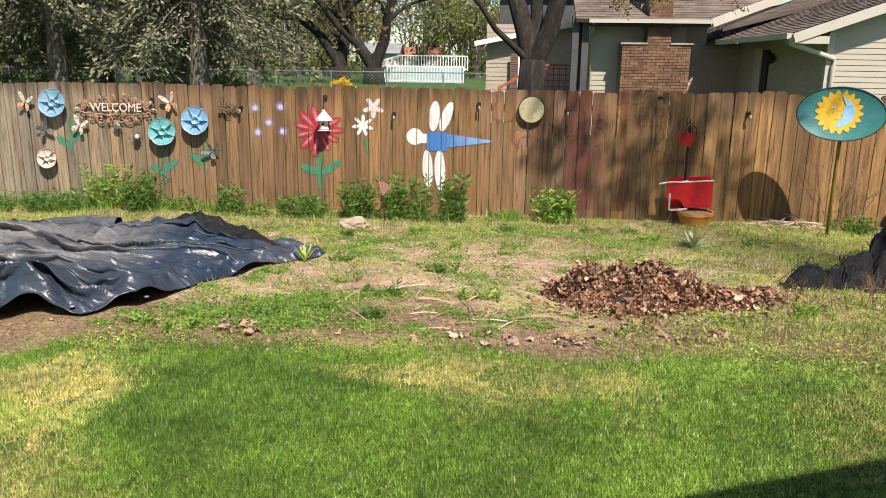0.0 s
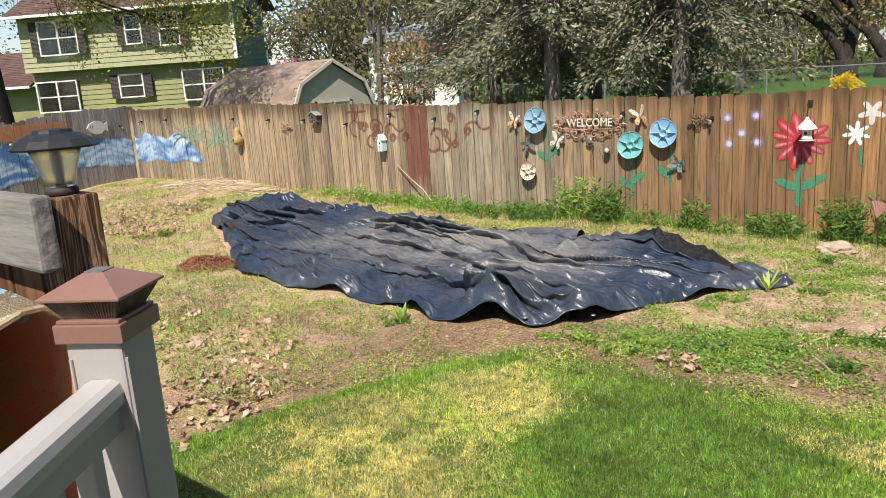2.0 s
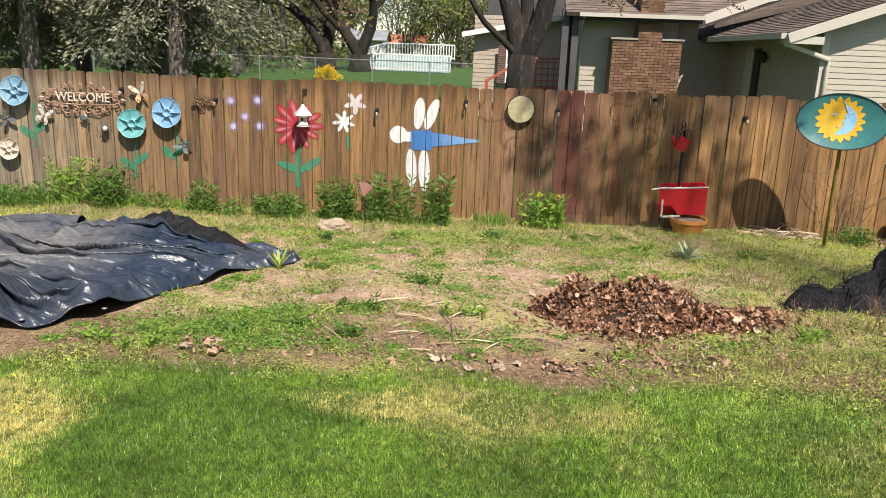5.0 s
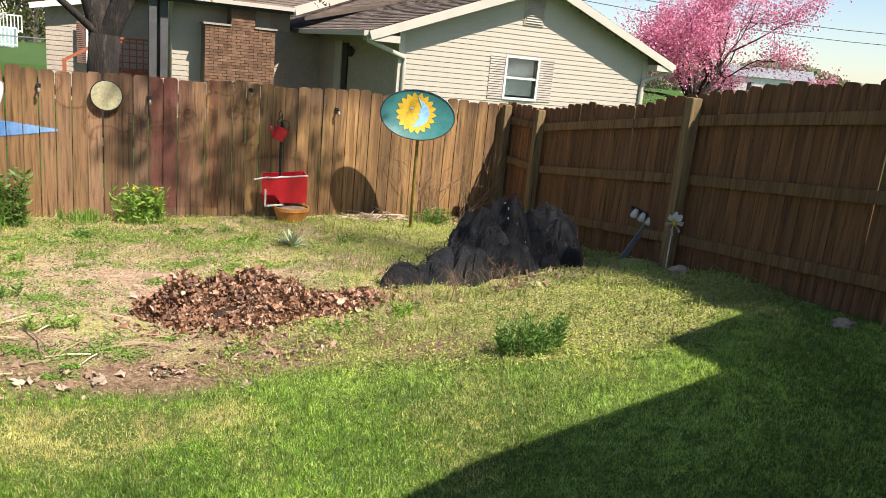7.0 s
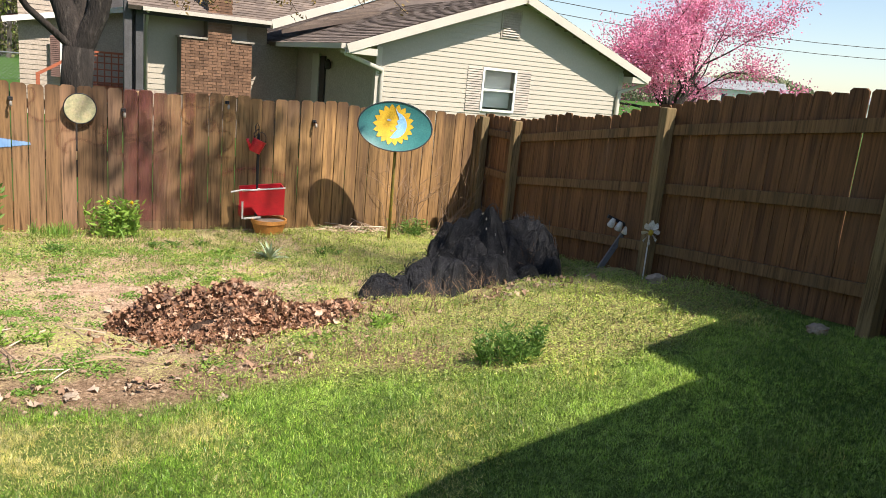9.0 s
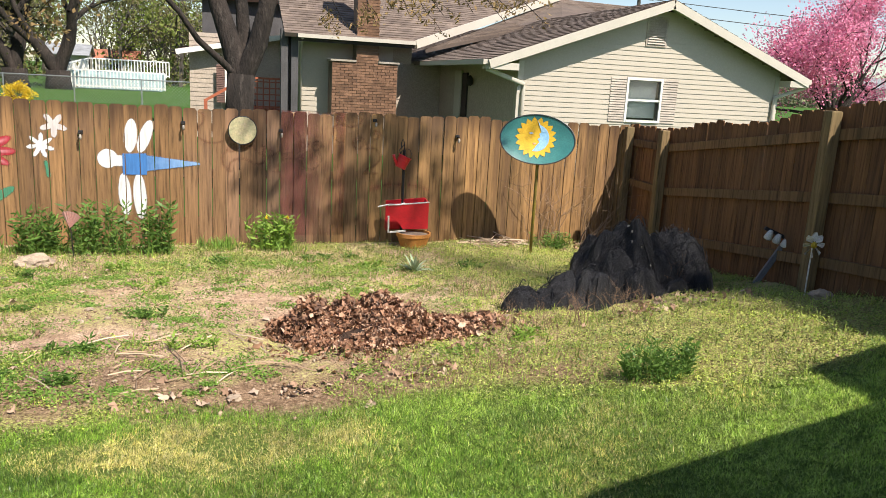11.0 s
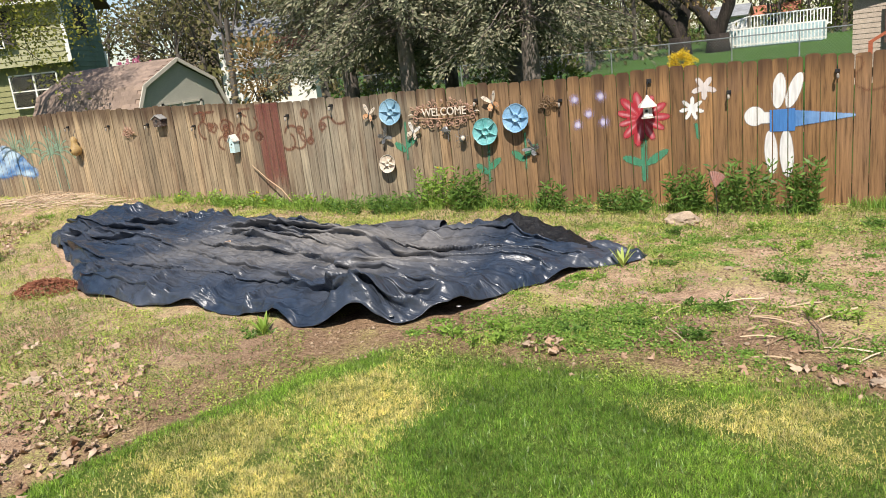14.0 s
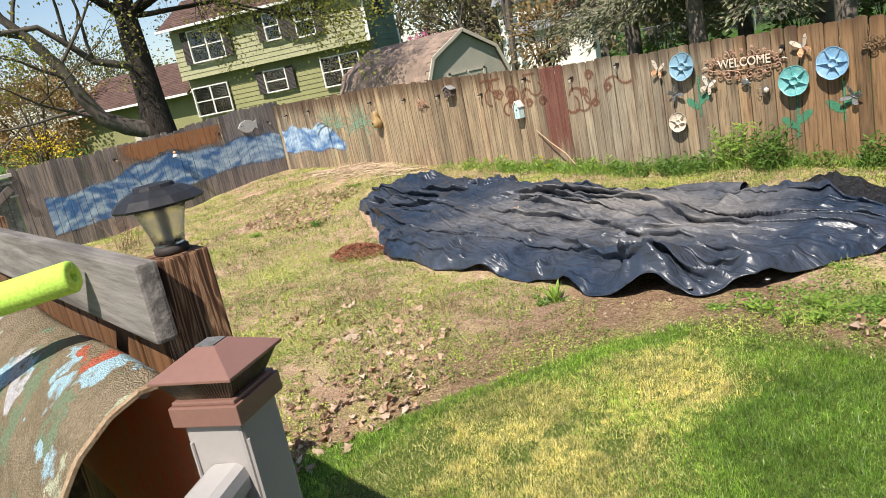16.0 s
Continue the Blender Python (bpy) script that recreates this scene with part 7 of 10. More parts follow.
PALE_STALK = leafy("pale_dry_stalk", [(0.55, 0.42, 0.28), (0.34, 0.23, 0.14), (0.62, 0.50, 0.36), (0.22, 0.15, 0.10), (0.45, 0.33, 0.21)], 0.85, 0.0)
stalk_heap("straw_heap", "pale dry stalks lying along the fence corner", -11.6, 9.0, 1.9, 0.45, 420, 0.5, PALE_STALK, 2, 0.15)
stalk_heap("stick_litter", "thin sticks and stalks scattered on the soil", 0.3, 6.0, 1.3, 0.5, 40, 0.3, PALE_STALK, 3, 0.02)
stalk_heap("stick_litter", "pale twigs piled against the fence", 3.95, 9.35, 0.4, 0.15, 60, 0.45, PALE_STALK, 4, 0.12)
MULCH = leafy("red_bark_mulch", [(0.26, 0.10, 0.055), (0.19, 0.07, 0.04), (0.33, 0.14, 0.08)], 0.9, 0.0)
pm = heap_points(1800, -6.55, 5.55, 0.42, 0.3, 0.13, 0.9)
v, f = flakes(pm, 0.045, rs, 0.3)
tagged(new("mulch_heap", raw_mesh("mulch_heap", v, f, MULCH)), "small heap of red-brown bark mulch", "mulch", kind="stuff")


def stone(x, y, s, seed, mat, label="weathered tan stone half sunk in the soil"):
    bm = bmesh.new()
    bmesh.ops.create_icosphere(bm, subdivisions=3, radius=s)
    for q in bm.verts:
        k = 1 + 0.35 * (noise.noise(q.co * (2.2 / s) + Vector((seed, 0, 0)))) + 0.1 * noise.noise(q.co * (7 / s))
        q.co = Vector((q.co.x * k * 1.25, q.co.y * k, q.co.z * k * 0.65))
    me = bpy.data.meshes.new("stone")
    bm.to_mesh(me)
    bm.free()
    me.materials.append(mat)
    tagged(new("stone", me), label, "stone", "stones in the yard").location = (x, y, gz(x, y) + s * 0.3)


STONE = plain("tan_stone", (0.44, 0.34, 0.24), (0.3, 0.23, 0.17), 0.9, coarse=8, fine=50, bump=0.8, dist=0.01)
for q in ((-0.92, 8.8, 0.13, 1), (0.8, 5.37, 0.035, 2), (5.15, 5.52, 0.08, 4), (4.95, 3.9, 0.06, 5), (-4.2, 3.9, 0.06, 6)):
    stone(*q, STONE)
for k in range(40):
    stone(rs.uniform(-3.0, 3.0), rs.uniform(5.6, 8.6), rs.uniform(0.012, 0.03), 20 + k, STONE, "small clod of tan soil")


# ---- our own house and deck, behind and beside the camera ----
def own_house():
    h = thing("own_house", "unseen plain house wall and shading roof eave beside the deck", "house")
    z0, z1 = 2.9, 3.05
    # Unseen roof, its outline worked back from the shadow edge on the lawn.
    rim = [(2.01, 1.29), (3.4, 1.80), (4.75, 1.97), (4.79, 2.49), (7.71, 3.03), (9.00, -6.0), (2.01, -6.0)]
    n = len(rim)
    b = Build().add([(x, y, z0) for x, y in rim] + [(x, y, z1) for x, y in rim], [tuple(range(n)), tuple(range(2 * n - 1, n - 1, -1))] + [(i, n + i, n + (i + 1) % n, (i + 1) % n) for i in range(n)])
    part("roof", b, SHINGLE_BROWN, h)
    part("wall", Build().box(2.3, -5.8, -0.2, 8.8, 0.85, 2.9), SIDING_CREAM, h)


own_house()


def shade_tree():
    """The unseen tree, added behind the house; its twigs sit sunward to shade the fence."""
    rng = random.Random(3)
    t = thing("shade_tree", "unseen tall tree in young leaf, added to dapple the fence", "tree", at=(10.0, -4.0, 0))
    b = Build()
    b.tube([(0, 0, -0.2), (0, 0, 4.0), (-0.3, 0.4, 8.0), (-0.2, 0.8, 10.5)], [0.32, 0.26, 0.2, 0.08], 10)
    g = np.random.default_rng(4)
    pts = []
    for k in range(60):
        x = rng.choice((rng.gauss(2.5, 0.45), rng.gauss(1.7, 0.5), rng.gauss(2.9, 0.25)))
        z = rng.uniform(0.2, 1.55)
        if x < 1.9 and rng.random() < 0.5:
            continue
        p = Vector((x, 9.6, z)) - SUN_WAY * (11.5 + rng.gauss(0, 0.3)) - Vector((10.0, -4.0, 0))
        pts.append(p)
    for p in pts:
        b.tube([Vector((-0.3, 0.4, 8.3)), Vector((-0.3, 0.4, 8.5)).lerp(p, 0.5) + Vector((0, 0, 0.5)), p], [0.012, 0.009, 0.004], 4, cap=False)
    part("trunk", b, BARK_GREY, t)
    c = np.repeat(np.array([tuple(p) for p in pts]), 16, 0)
    c = c + g.normal(0, 1, c.shape) * np.array([0.10, 0.10, 0.13])
    cloud("crown", c, 0.13, LEAF_MID, t, 12)


shade_tree()

COMPOSITE = plain("grey_composite", (0.36, 0.335, 0.315), (0.345, 0.32, 0.30), 0.45, coarse=5, fine=90, bump=0.04, dist=0.001, speck=0.12)
COMPOSITE_TOP = plain("grey_wood_grain_rail", (0.40, 0.38, 0.36), (0.37, 0.35, 0.33), 0.4, coarse=6, fine=60, bump=0.06, dist=0.001, speck=0.15)
CAP_BROWN = plain("bronze_plastic_cap", (0.235, 0.125, 0.098), (0.215, 0.115, 0.09), 0.36, spec=0.5, coarse=5, fine=80, bump=0.05, dist=0.001, speck=0.25)
CAP_CLEAR = plain("ribbed_amber_lens", (0.16, 0.12, 0.075), (0.1, 0.075, 0.05), 0.3, coarse=12, fine=120, bump=0.4, dist=0.002)
SOLAR = plain("solar_cell", (0.12, 0.13, 0.13), (0.2, 0.2, 0.2), 0.3, coarse=90, fine=200)


def striped_pine():
    """Dark weathered softwood with pale winding growth lines."""
    m, t, b = shader("treated_pine_post", 0.75, 0, 0.25)
    n1 = noise_tex(t, coords(t, (1, 1, 0.07)), 55, 2, 0.5, 1.6)
    n2 = noise_tex(t, coords(t, (1, 1, 0.1)), 260, 3)
    col = ramp(t, n1.outputs[0], [(0.36, (0.045, 0.022, 0.013)), (0.47, (0.12, 0.06, 0.032)), (0.53, (0.36, 0.21, 0.12)), (0.6, (0.10, 0.05, 0.027))]).outputs[0]
    col = mixc(t, 1.0, col, ramp(t, n2.outputs[0], [(0.3, (0.7, 0.7, 0.7)), (0.7, (1.2, 1.2, 1.2))]).outputs[0], "MULTIPLY")
    t.links.new(col, b.inputs["Base Color"])
    bumped(t, b, n1.outputs[0], 0.6, 0.004)
    return m


WOOD_FRESH = striped_pine()
WOOD_OLDBOARD = plain("grey_weathered_plank", (0.25, 0.23, 0.205), (0.12, 0.108, 0.096), 0.85, coarse=26, fine=70, bump=0.8, dist=0.003, stretch=(0.08, 1, 1))


def deck():
    d = thing("deck", "low grey composite deck under the camera", "deck")
    for i in range(19):
        part("deck_board", Build().box(-0.6, -1.4 + i * 0.145, 0.33, 2.28, -1.26 + i * 0.145, 0.36), COMPOSITE, d)
    part("deck_frame", Build().box(-0.58, -1.38, -0.05, 2.25, 1.3, 0.327), WOOD_OLDBOARD, d)


deck()
TURN = 31.5


def deck_post():
    cx, cy = -0.50, 1.60
    p = thing("deck_post", "grey composite deck post with bronze solar cap", "railing post", at=pose(cx, cy, 0.0, 0, 0, TURN))
    part("sleeve", Build().box(-0.0505, -0.0505, 0.0, 0.0505, 0.0505, 1.492), COMPOSITE, p, bevel=0.006)
    for a in range(4):
        part("edge_bead", Build().tube([(-0.044, -0.0525, 0.02), (-0.044, -0.0525, 1.45)], 0.003, 6), COMPOSITE, p, at=pose(0, 0, 0, 0, 0, a * 90))
    cap = part("cap_skirt", Build().box(-0.061, -0.061, 1.480, 0.061, 0.061, 1.512).box(-0.056, -0.056, 1.512, 0.056, 0.056, 1.519), CAP_BROWN, p, "bronze plastic cap skirt", bevel=0.002)
    part("lens", Build().add([(s * 0.046, t * 0.046, 1.519) for s, t in ((-1, -1), (1, -1), (1, 1), (-1, 1))] + [(s * 0.066, t * 0.066, 1.555) for s, t in ((-1, -1), (1, -1), (1, 1), (-1, 1))],
                             [(0, 1, 5, 4), (1, 2, 6, 5), (2, 3, 7, 6), (3, 0, 4, 7), (4, 5, 6, 7)]), CAP_CLEAR, p, "ribbed amber lens")
    ribs = Build()
    for a in range(4):
        m = pose(0, 0, 0, 0, 0, a * 90)
        for k in range(22):
            x = -1 + 2 * (k + 0.5) / 22
            ribs.tube([m @ Vector((x * 0.046, -0.0465, 1.520)), m @ Vector((x * 0.066, -0.0665, 1.554))], 0.0014, 4)
    part("lens_rib", ribs, CAP_CLEAR, p)
    part("cap_roof", Build().add([(s * 0.0735, t * 0.0735, 1.555) for s, t in ((-1, -1), (1, -1), (1, 1), (-1, 1))] + [(s * 0.0735, t * 0.0735, 1.560) for s, t in ((-1, -1), (1, -1), (1, 1), (-1, 1))] + [(s * 0.019, t * 0.019, 1.590) for s, t in ((-1, -1), (1, -1), (1, 1), (-1, 1))],
                                 [(3, 2, 1, 0), (0, 1, 5, 4), (1, 2, 6, 5), (2, 3, 7, 6), (3, 0, 4, 7), (4, 5, 9, 8), (5, 6, 10, 9), (6, 7, 11, 10), (7, 4, 8, 11), (8, 9, 10, 11)]), CAP_BROWN, p, "bronze pyramid cap", bevel=0.0012)
    part("solar_panel", Build().box(-0.017, -0.017, 1.590, 0.017, 0.017, 1.592), SOLAR, p, "small solar cell")


deck_post()


def deck_rail():
    a = radians(38.5)
    s = Vector((-0.50, 1.60, -0.012)) + Vector((math.sin(a), -math.cos(a), 0)) * 0.052
    w = Vector((math.sin(a), -math.cos(a), 0))
    r = thing("deck_railing", "grey composite handrail with square balusters", "railing", at=Matrix.Translation(s) @ Matrix.Rotation(math.atan2(w.y, w.x), 4, 'Z'))
    prof = [(-0.033, 1.385), (-0.025, 1.380), (0.025, 1.380), (0.033, 1.385), (0.035, 1.405), (0.030, 1.420), (0.018, 1.426), (-0.018, 1.426), (-0.030, 1.420), (-0.035, 1.405)]
    n = len(prof)
    part("handrail", Build().add([(0, y, z) for y, z in prof] + [(1.35, y, z) for y, z in prof], [tuple(range(n - 1, -1, -1)), tuple(range(n, 2 * n))] + [(i, (i + 1) % n, n + (i + 1) % n, n + i) for i in range(n)]), COMPOSITE_TOP, r)
    part("sub_rail", Build().box(0, -0.022, 1.335, 1.35, 0.022, 1.379), COMPOSITE, r, bevel=0.003)
    part("bottom_rail", Build().box(0, -0.022, 0.44, 1.35, 0.022, 0.485), COMPOSITE, r, bevel=0.003)
    for k in range(11):
        x = 0.085 + k * 0.118
        part("baluster", Build().box(x - 0.017, -0.017, 0.486, x + 0.017, 0.017, 1.334), COMPOSITE, r, bevel=0.003)


deck_rail()


def privacy_screen():
    f = thing("privacy_screen", "brown board screen with grey weathered top plank beside the deck", "fence")
    part("post", Build().box(-0.759, 1.61, 0.0, -0.669, 1.70, 1.70), WOOD_FRESH, f, "dark striped treated pine post", bevel=0.004)
    part("top_plank", Build().box(-2.05, 1.562, 1.575, -0.635, 1.600, 1.712), WOOD_OLDBOARD, f, "grey weathered top plank", bevel=0.007)
    part("top_plank", Build().box(-2.6, 1.566, 1.577, -2.054, 1.603, 1.716), WOOD_OLDBOARD, f, "grey weathered top plank", bevel=0.007)
    r = random.Random(2)
    for k in range(12):
        x = -0.83 - k * 0.146
        part("board", Build().box(x - 0.068, 1.602 + r.uniform(0, 0.004), 0.1, x + 0.068, 1.622, 1.66 + r.uniform(-0.01, 0.01)), WOOD_SIDE, f, bevel=0.003)
    part("far_post", Build().box(-2.6, 1.61, 0, -2.51, 1.70, 1.7), WOOD_FRESH, f)


privacy_screen()


def solar_lamp():
    z = 1.70
    l = thing("solar_lamp", "black-capped solar garden lamp with clear ribbed glass on the post", "lamp", at=(-0.717, 1.655, z))
    part("base", Build().lathe([(0.026, 0.0), (0.03, 0.003), (0.03, 0.012), (0.024, 0.016)], 24), DARK_TRIM, l, soft=True)
    gm, t, b = shader("ribbed_clear_plastic", 0.06, 0, 0.5)
    b.inputs["Transmission Weight"].default_value = 1.0
    b.inputs["IOR"].default_value = 1.2
    b.inputs["Base Color"].default_value = (0.97, 0.97, 0.96, 1)
    wv = t.nodes.new("ShaderNodeTexNoise")
    wv.inputs["Scale"].default_value = 120
    bumped(t, b, wv.outputs[0], 0.3, 0.002)
    pr = [(0.022, 0.012), (0.026, 0.018), (0.031, 0.04), (0.04, 0.07), (0.047, 0.088), (0.044, 0.088), (0.036, 0.068), (0.027, 0.04), (0.022, 0.02)]
    part("glass", Build().lathe(pr, 32), gm, l, "clear ribbed shade", soft=True)
    part("inner_tube", Build().lathe([(0.008, 0.014), (0.010, 0.05), (0.012, 0.085)], 12), TRIM_CREAM, l)
    part("cap", Build().lathe([(0.048, 0.086), (0.076, 0.087), (0.079, 0.091), (0.066, 0.104), (0.046, 0.114), (0.036, 0.116), (0.034, 0.122), (0.012, 0.124)], 12), plain("black_lamp_plastic", (0.03, 0.03, 0.033), None, 0.45), l, "black faceted cap")


solar_lamp()


def rug():
    m, t, b = shader("hooked_floral_rug", 1.0, 0, 0.05)
    co = coords(t)
    vo = t.nodes.new("ShaderNodeTexVoronoi")
    vo.inputs["Scale"].default_value = 13.0
    wob = noise_tex(t, co, 9, 4)
    vm = t.nodes.new("ShaderNodeVectorMath")
    vm.operation = 'MULTIPLY_ADD'
    vm.inputs[1].default_value = (0.16, 0.16, 0.16)
    t.links.new(wob.outputs[1], vm.inputs[0])
    t.links.new(co.outputs[0], vm.inputs[2])
    t.links.new(vm.outputs[0], vo.inputs["Vector"])
    sepc = t.nodes.new("ShaderNodeSeparateColor")
    t.links.new(vo.outputs["Color"], sepc.inputs[0])
    motif = ramp(t, sepc.outputs[0], [(0.0, (0.34, 0.27, 0.18)), (0.5, (0.34, 0.27, 0.18)), (0.52, (0.58, 0.60, 0.42)), (0.6, (0.55, 0.60, 0.40)), (0.62, (0.45, 0.66, 0.74)), (0.72, (0.64, 0.63, 0.64)), (0.78, (0.24, 0.30, 0.19)), (0.88, (0.24, 0.30, 0.19)), (0.92, (0.62, 0.17, 0.10)), (1.0, (0.62, 0.2, 0.12))])
    motif.color_ramp.interpolation = 'CONSTANT'
    fine, pile = noise_tex(t, co, 24, 4), noise_tex(t, co, 230, 2)
    edge = smooth(t, vo.outputs["Distance"], 0.75, 0.55)
    col = mixc(t, maths(t, 'MULTIPLY', edge, smooth(t, fine.outputs[0], 0.3, 0.5)), (0.28, 0.225, 0.145), motif.outputs[0])
    col = mixc(t, 1.0, col, ramp(t, pile.outputs[0], [(0.25, (0.5, 0.5, 0.5)), (0.75, (1.3, 1.3, 1.3))]).outputs[0], "MULTIPLY")
    t.links.new(col, b.inputs["Base Color"])
    bumped(t, b, maths(t, 'MULTIPLY_ADD', fine.outputs[0], 0.4, pile.outputs[0]), 1.0, 0.016)
    under = plain("orange_rug_backing", (0.60, 0.19, 0.10), (0.50, 0.24, 0.13), 1.0, coarse=14, fine=260, bump=0.8, dist=0.003)
    sec = [(1.255, 0.75), (1.262, 0.95), (1.275, 1.12), (1.298, 1.27), (1.335, 1.385), (1.39, 1.462), (1.45, 1.508), (1.505, 1.53), (1.545, 1.53), (1.57, 1.508), (1.583, 1.46), (1.588, 1.38), (1.59, 1.2), (1.59, 0.95)]
    n = 60
    ys = np.interp(np.linspace(0, 1, n), np.linspace(0, 1, len(sec)), [q[0] for q in sec])
    zs = np.interp(np.linspace(0, 1, n), np.linspace(0, 1, len(sec)), [q[1] for q in sec])
    xs = np.linspace(-0.615, -2.3, 50)

    def sheet(off):
        rows = []
        for x in xs:
            k = (-0.615 - x)
            rows.append([(x + 0.012 * math.sin(9 * z), y - off * (0.0 if y > 1.53 else 1.0) + 0.012 * math.sin(5 * x + 3 * z) * (1.3 - z if z < 1.3 else 0) - 0.02 * k * (1.55 - y), z - off + 0.006 * math.sin(7 * x + 9 * y)) for y, z in zip(ys, zs)])
        return rows
    r = thing("rug", "floral hooked rug draped over a rail, orange woven backing", "rug")
    part("top_face", Build().sheet(sheet(0.0)), m, r, soft=True)
    inner = [[(x + 0.0, y + (0.008 if y < 1.5 else -0.006), z - 0.009) for x, y, z in row] for row in sheet(0.0)]
    part("backing", Build().sheet(inner), under, r, "orange woven backing", soft=True)
    rim = Build()
    a, c = sheet(0.0)[0], inner[0]
    rim.tube([((p[0] + q[0]) / 2, (p[1] + q[1]) / 2, (p[2] + q[2]) / 2) for p, q in zip(a, c)], 0.0065, 6)
    part("bound_edge", rim, plain("beige_rug_binding", (0.36, 0.27, 0.17), (0.3, 0.2, 0.12), 1.0, coarse=40, fine=220, bump=0.8, dist=0.003), r, "beige whipped edge")
    rail = thing("drying_rail", "plain wooden rail that carries the rug", "rail")
    part("bar", Build().tube([(-2.35, 1.525, 1.505), (-0.66, 1.525, 1.505)], 0.013, 10), WOOD_OLDBOARD, rail)
    for x in (-2.3, -1.75):
        part("leg", Build().box(x - 0.02, 1.50, 0.0, x + 0.02, 1.55, 1.50), WOOD_OLDBOARD, rail)


rug()


def noodle():
    e = Vector((-0.930, 1.535, 1.678))
    e2 = Vector(NOODLE_FAR)
    d = (e2 - e).normalized()
    m = plain("lime_foam", (0.50, 0.78, 0.11), (0.46, 0.72, 0.10), 0.8, coarse=6, fine=150, bump=0.3, dist=0.002)
    b = Build()
    n = 28
    ro, ri = 0.031, 0.010
    a = Vector((0, 0, 1)).cross(d).normalized()
    c = d.cross(a)
    ring = lambda p, r: [p + (a * math.cos(k * math.tau / n) + c * math.sin(k * math.tau / n)) * r for k in range(n)]
    L = 0.42
    vs = ring(e + d * 0.004, ro) + ring(e, ro - 0.004) + ring(e, ri) + ring(e + d * 0.3, ri) + ring(e + d * L, ro)
    fs = []
    for i, j in ((4, 0), (0, 1), (1, 2), (2, 3)):
        fs += [(i * n + k, i * n + (k + 1) % n, j * n + (k + 1) % n, j * n + k) for k in range(n)]
    b.add(vs, fs)
    solid("pool_noodle", b, m, "lime green foam pool noodle laid across the rug", "pool noodle", soft=True)


NOODLE_FAR = (-1.065, 1.378, 1.654)
noodle()


# ---- paint on the fences ----
def paint_material(name, c1, c2, wear=0.5, strength=0.92):
    """Spray paint that follows the boards: thin at its edges, worn along the grain."""
    m, t, b = shader(name, 0.75, 0, 0.25)
    at = t.nodes.new("ShaderNodeAttribute")
    at.attribute_name = "cover"
    at2 = t.nodes.new("ShaderNodeAttribute")
    at2.attribute_name = "tone"
    streak = noise_tex(t, coords(t, (1, 1, 0.12)), 45, 4, 0.65)
    spot = noise_tex(t, coords(t), 14, 4, 0.6)
    fine = noise_tex(t, coords(t), 220, 2)
    tone = maths(t, 'ADD', at2.outputs["Fac"], maths(t, 'MULTIPLY_ADD', spot.outputs[0], 0.5, -0.25), clamp=True)
    col = mixc(t, tone, c1, c2)
    g = ramp(t, streak.outputs[0], [(0.3, (0.74, 0.74, 0.74)), (0.7, (1.1, 1.1, 1.1))])
    t.links.new(mixc(t, 1.0, col, g.outputs[0], "MULTIPLY"), b.inputs["Base Color"])
    rough_edge = maths(t, 'ADD', maths(t, 'MULTIPLY_ADD', streak.outputs[0], wear, -0.5 * wear), maths(t, 'MULTIPLY_ADD', fine.outputs[0], 0.3, -0.15))
    a = maths(t, 'MULTIPLY', smooth(t, maths(t, 'ADD', at.outputs["Fac"], rough_edge), 0.12, 0.78), strength)
    tr = t.nodes.new("ShaderNodeBsdfTransparent")
    mx = t.nodes.new("ShaderNodeMixShader")
    t.links.new(a, mx.inputs[0])
    t.links.new(tr.outputs[0], mx.inputs[1])
    t.links.new(b.outputs[0], mx.inputs[2])
    t.links.new(mx.outputs[0], t.nodes["Material Output"].inputs[0])
    return m


PITCH = 0.1455
BACK_M = Matrix.Translation((CL[0], CL[1], 0))
LEFT_M = pose(LEND[0], LEND[1], 0, 0, 0, math.degrees(math.atan2(CL[1] - LEND[1], CL[0] - LEND[0])))


def painting(name, label, x0, x1, z0, z1, fn, mat, on=BACK_M, origin=CL[0], step=0.014, lift=0.013):
    """Paint between x0 and x1 along a fence; fn(x, z) gives cover and tone. It is broken at each joint of the boards."""
    verts, faces, cov, ton = [], [], [], []
    nz = max(3, int((z1 - z0) / step))
    zs = np.linspace(z0, z1, nz + 1)
    i0, i1 = int((x0 - origin) / PITCH), int((x1 - origin) / PITCH)
    for i in range(i0, i1 + 1):
        a, b = origin + i * PITCH + 0.002, origin + i * PITCH + 0.138
        xs = np.linspace(a, b, 11)
        X, Z = np.meshgrid(xs, zs)
        c, tn = fn(X, Z)
        c = np.clip(np.broadcast_to(c, X.shape), 0, 1)
        tn = np.broadcast_to(tn, X.shape)
        o = len(verts)
        verts += [(x - origin, -lift, z) for x, z in zip(X.ravel(), Z.ravel())]
        cov += list(c.ravel())
        ton += list(tn.ravel())
        for r in range(nz):
            for k in range(10):
                if max(c[r, k], c[r, k + 1], c[r + 1, k], c[r + 1, k + 1]) > 0.02:
                    q = o + r * 11 + k
                    faces.append((q, q + 1, q + 12, q + 11))
    me = bpy.data.meshes.new(name)
    me.from_pydata(verts, [], faces)
    me.attributes.new("cover", 'FLOAT', 'POINT').data.foreach_set("value", np.array(cov, dtype=np.float32))
    me.attributes.new("tone", 'FLOAT', 'POINT').data.foreach_set("value", np.array(ton, dtype=np.float32))
    me.materials.append(mat)
    ob = new(name, me)
    ob.matrix_world = on
    return tagged(ob, label, "painting", "paintings on the fence")


def soft(d, edge):
    """Cover from a signed distance, negative inside."""
    return np.clip(0.5 - d / edge, 0, 1)


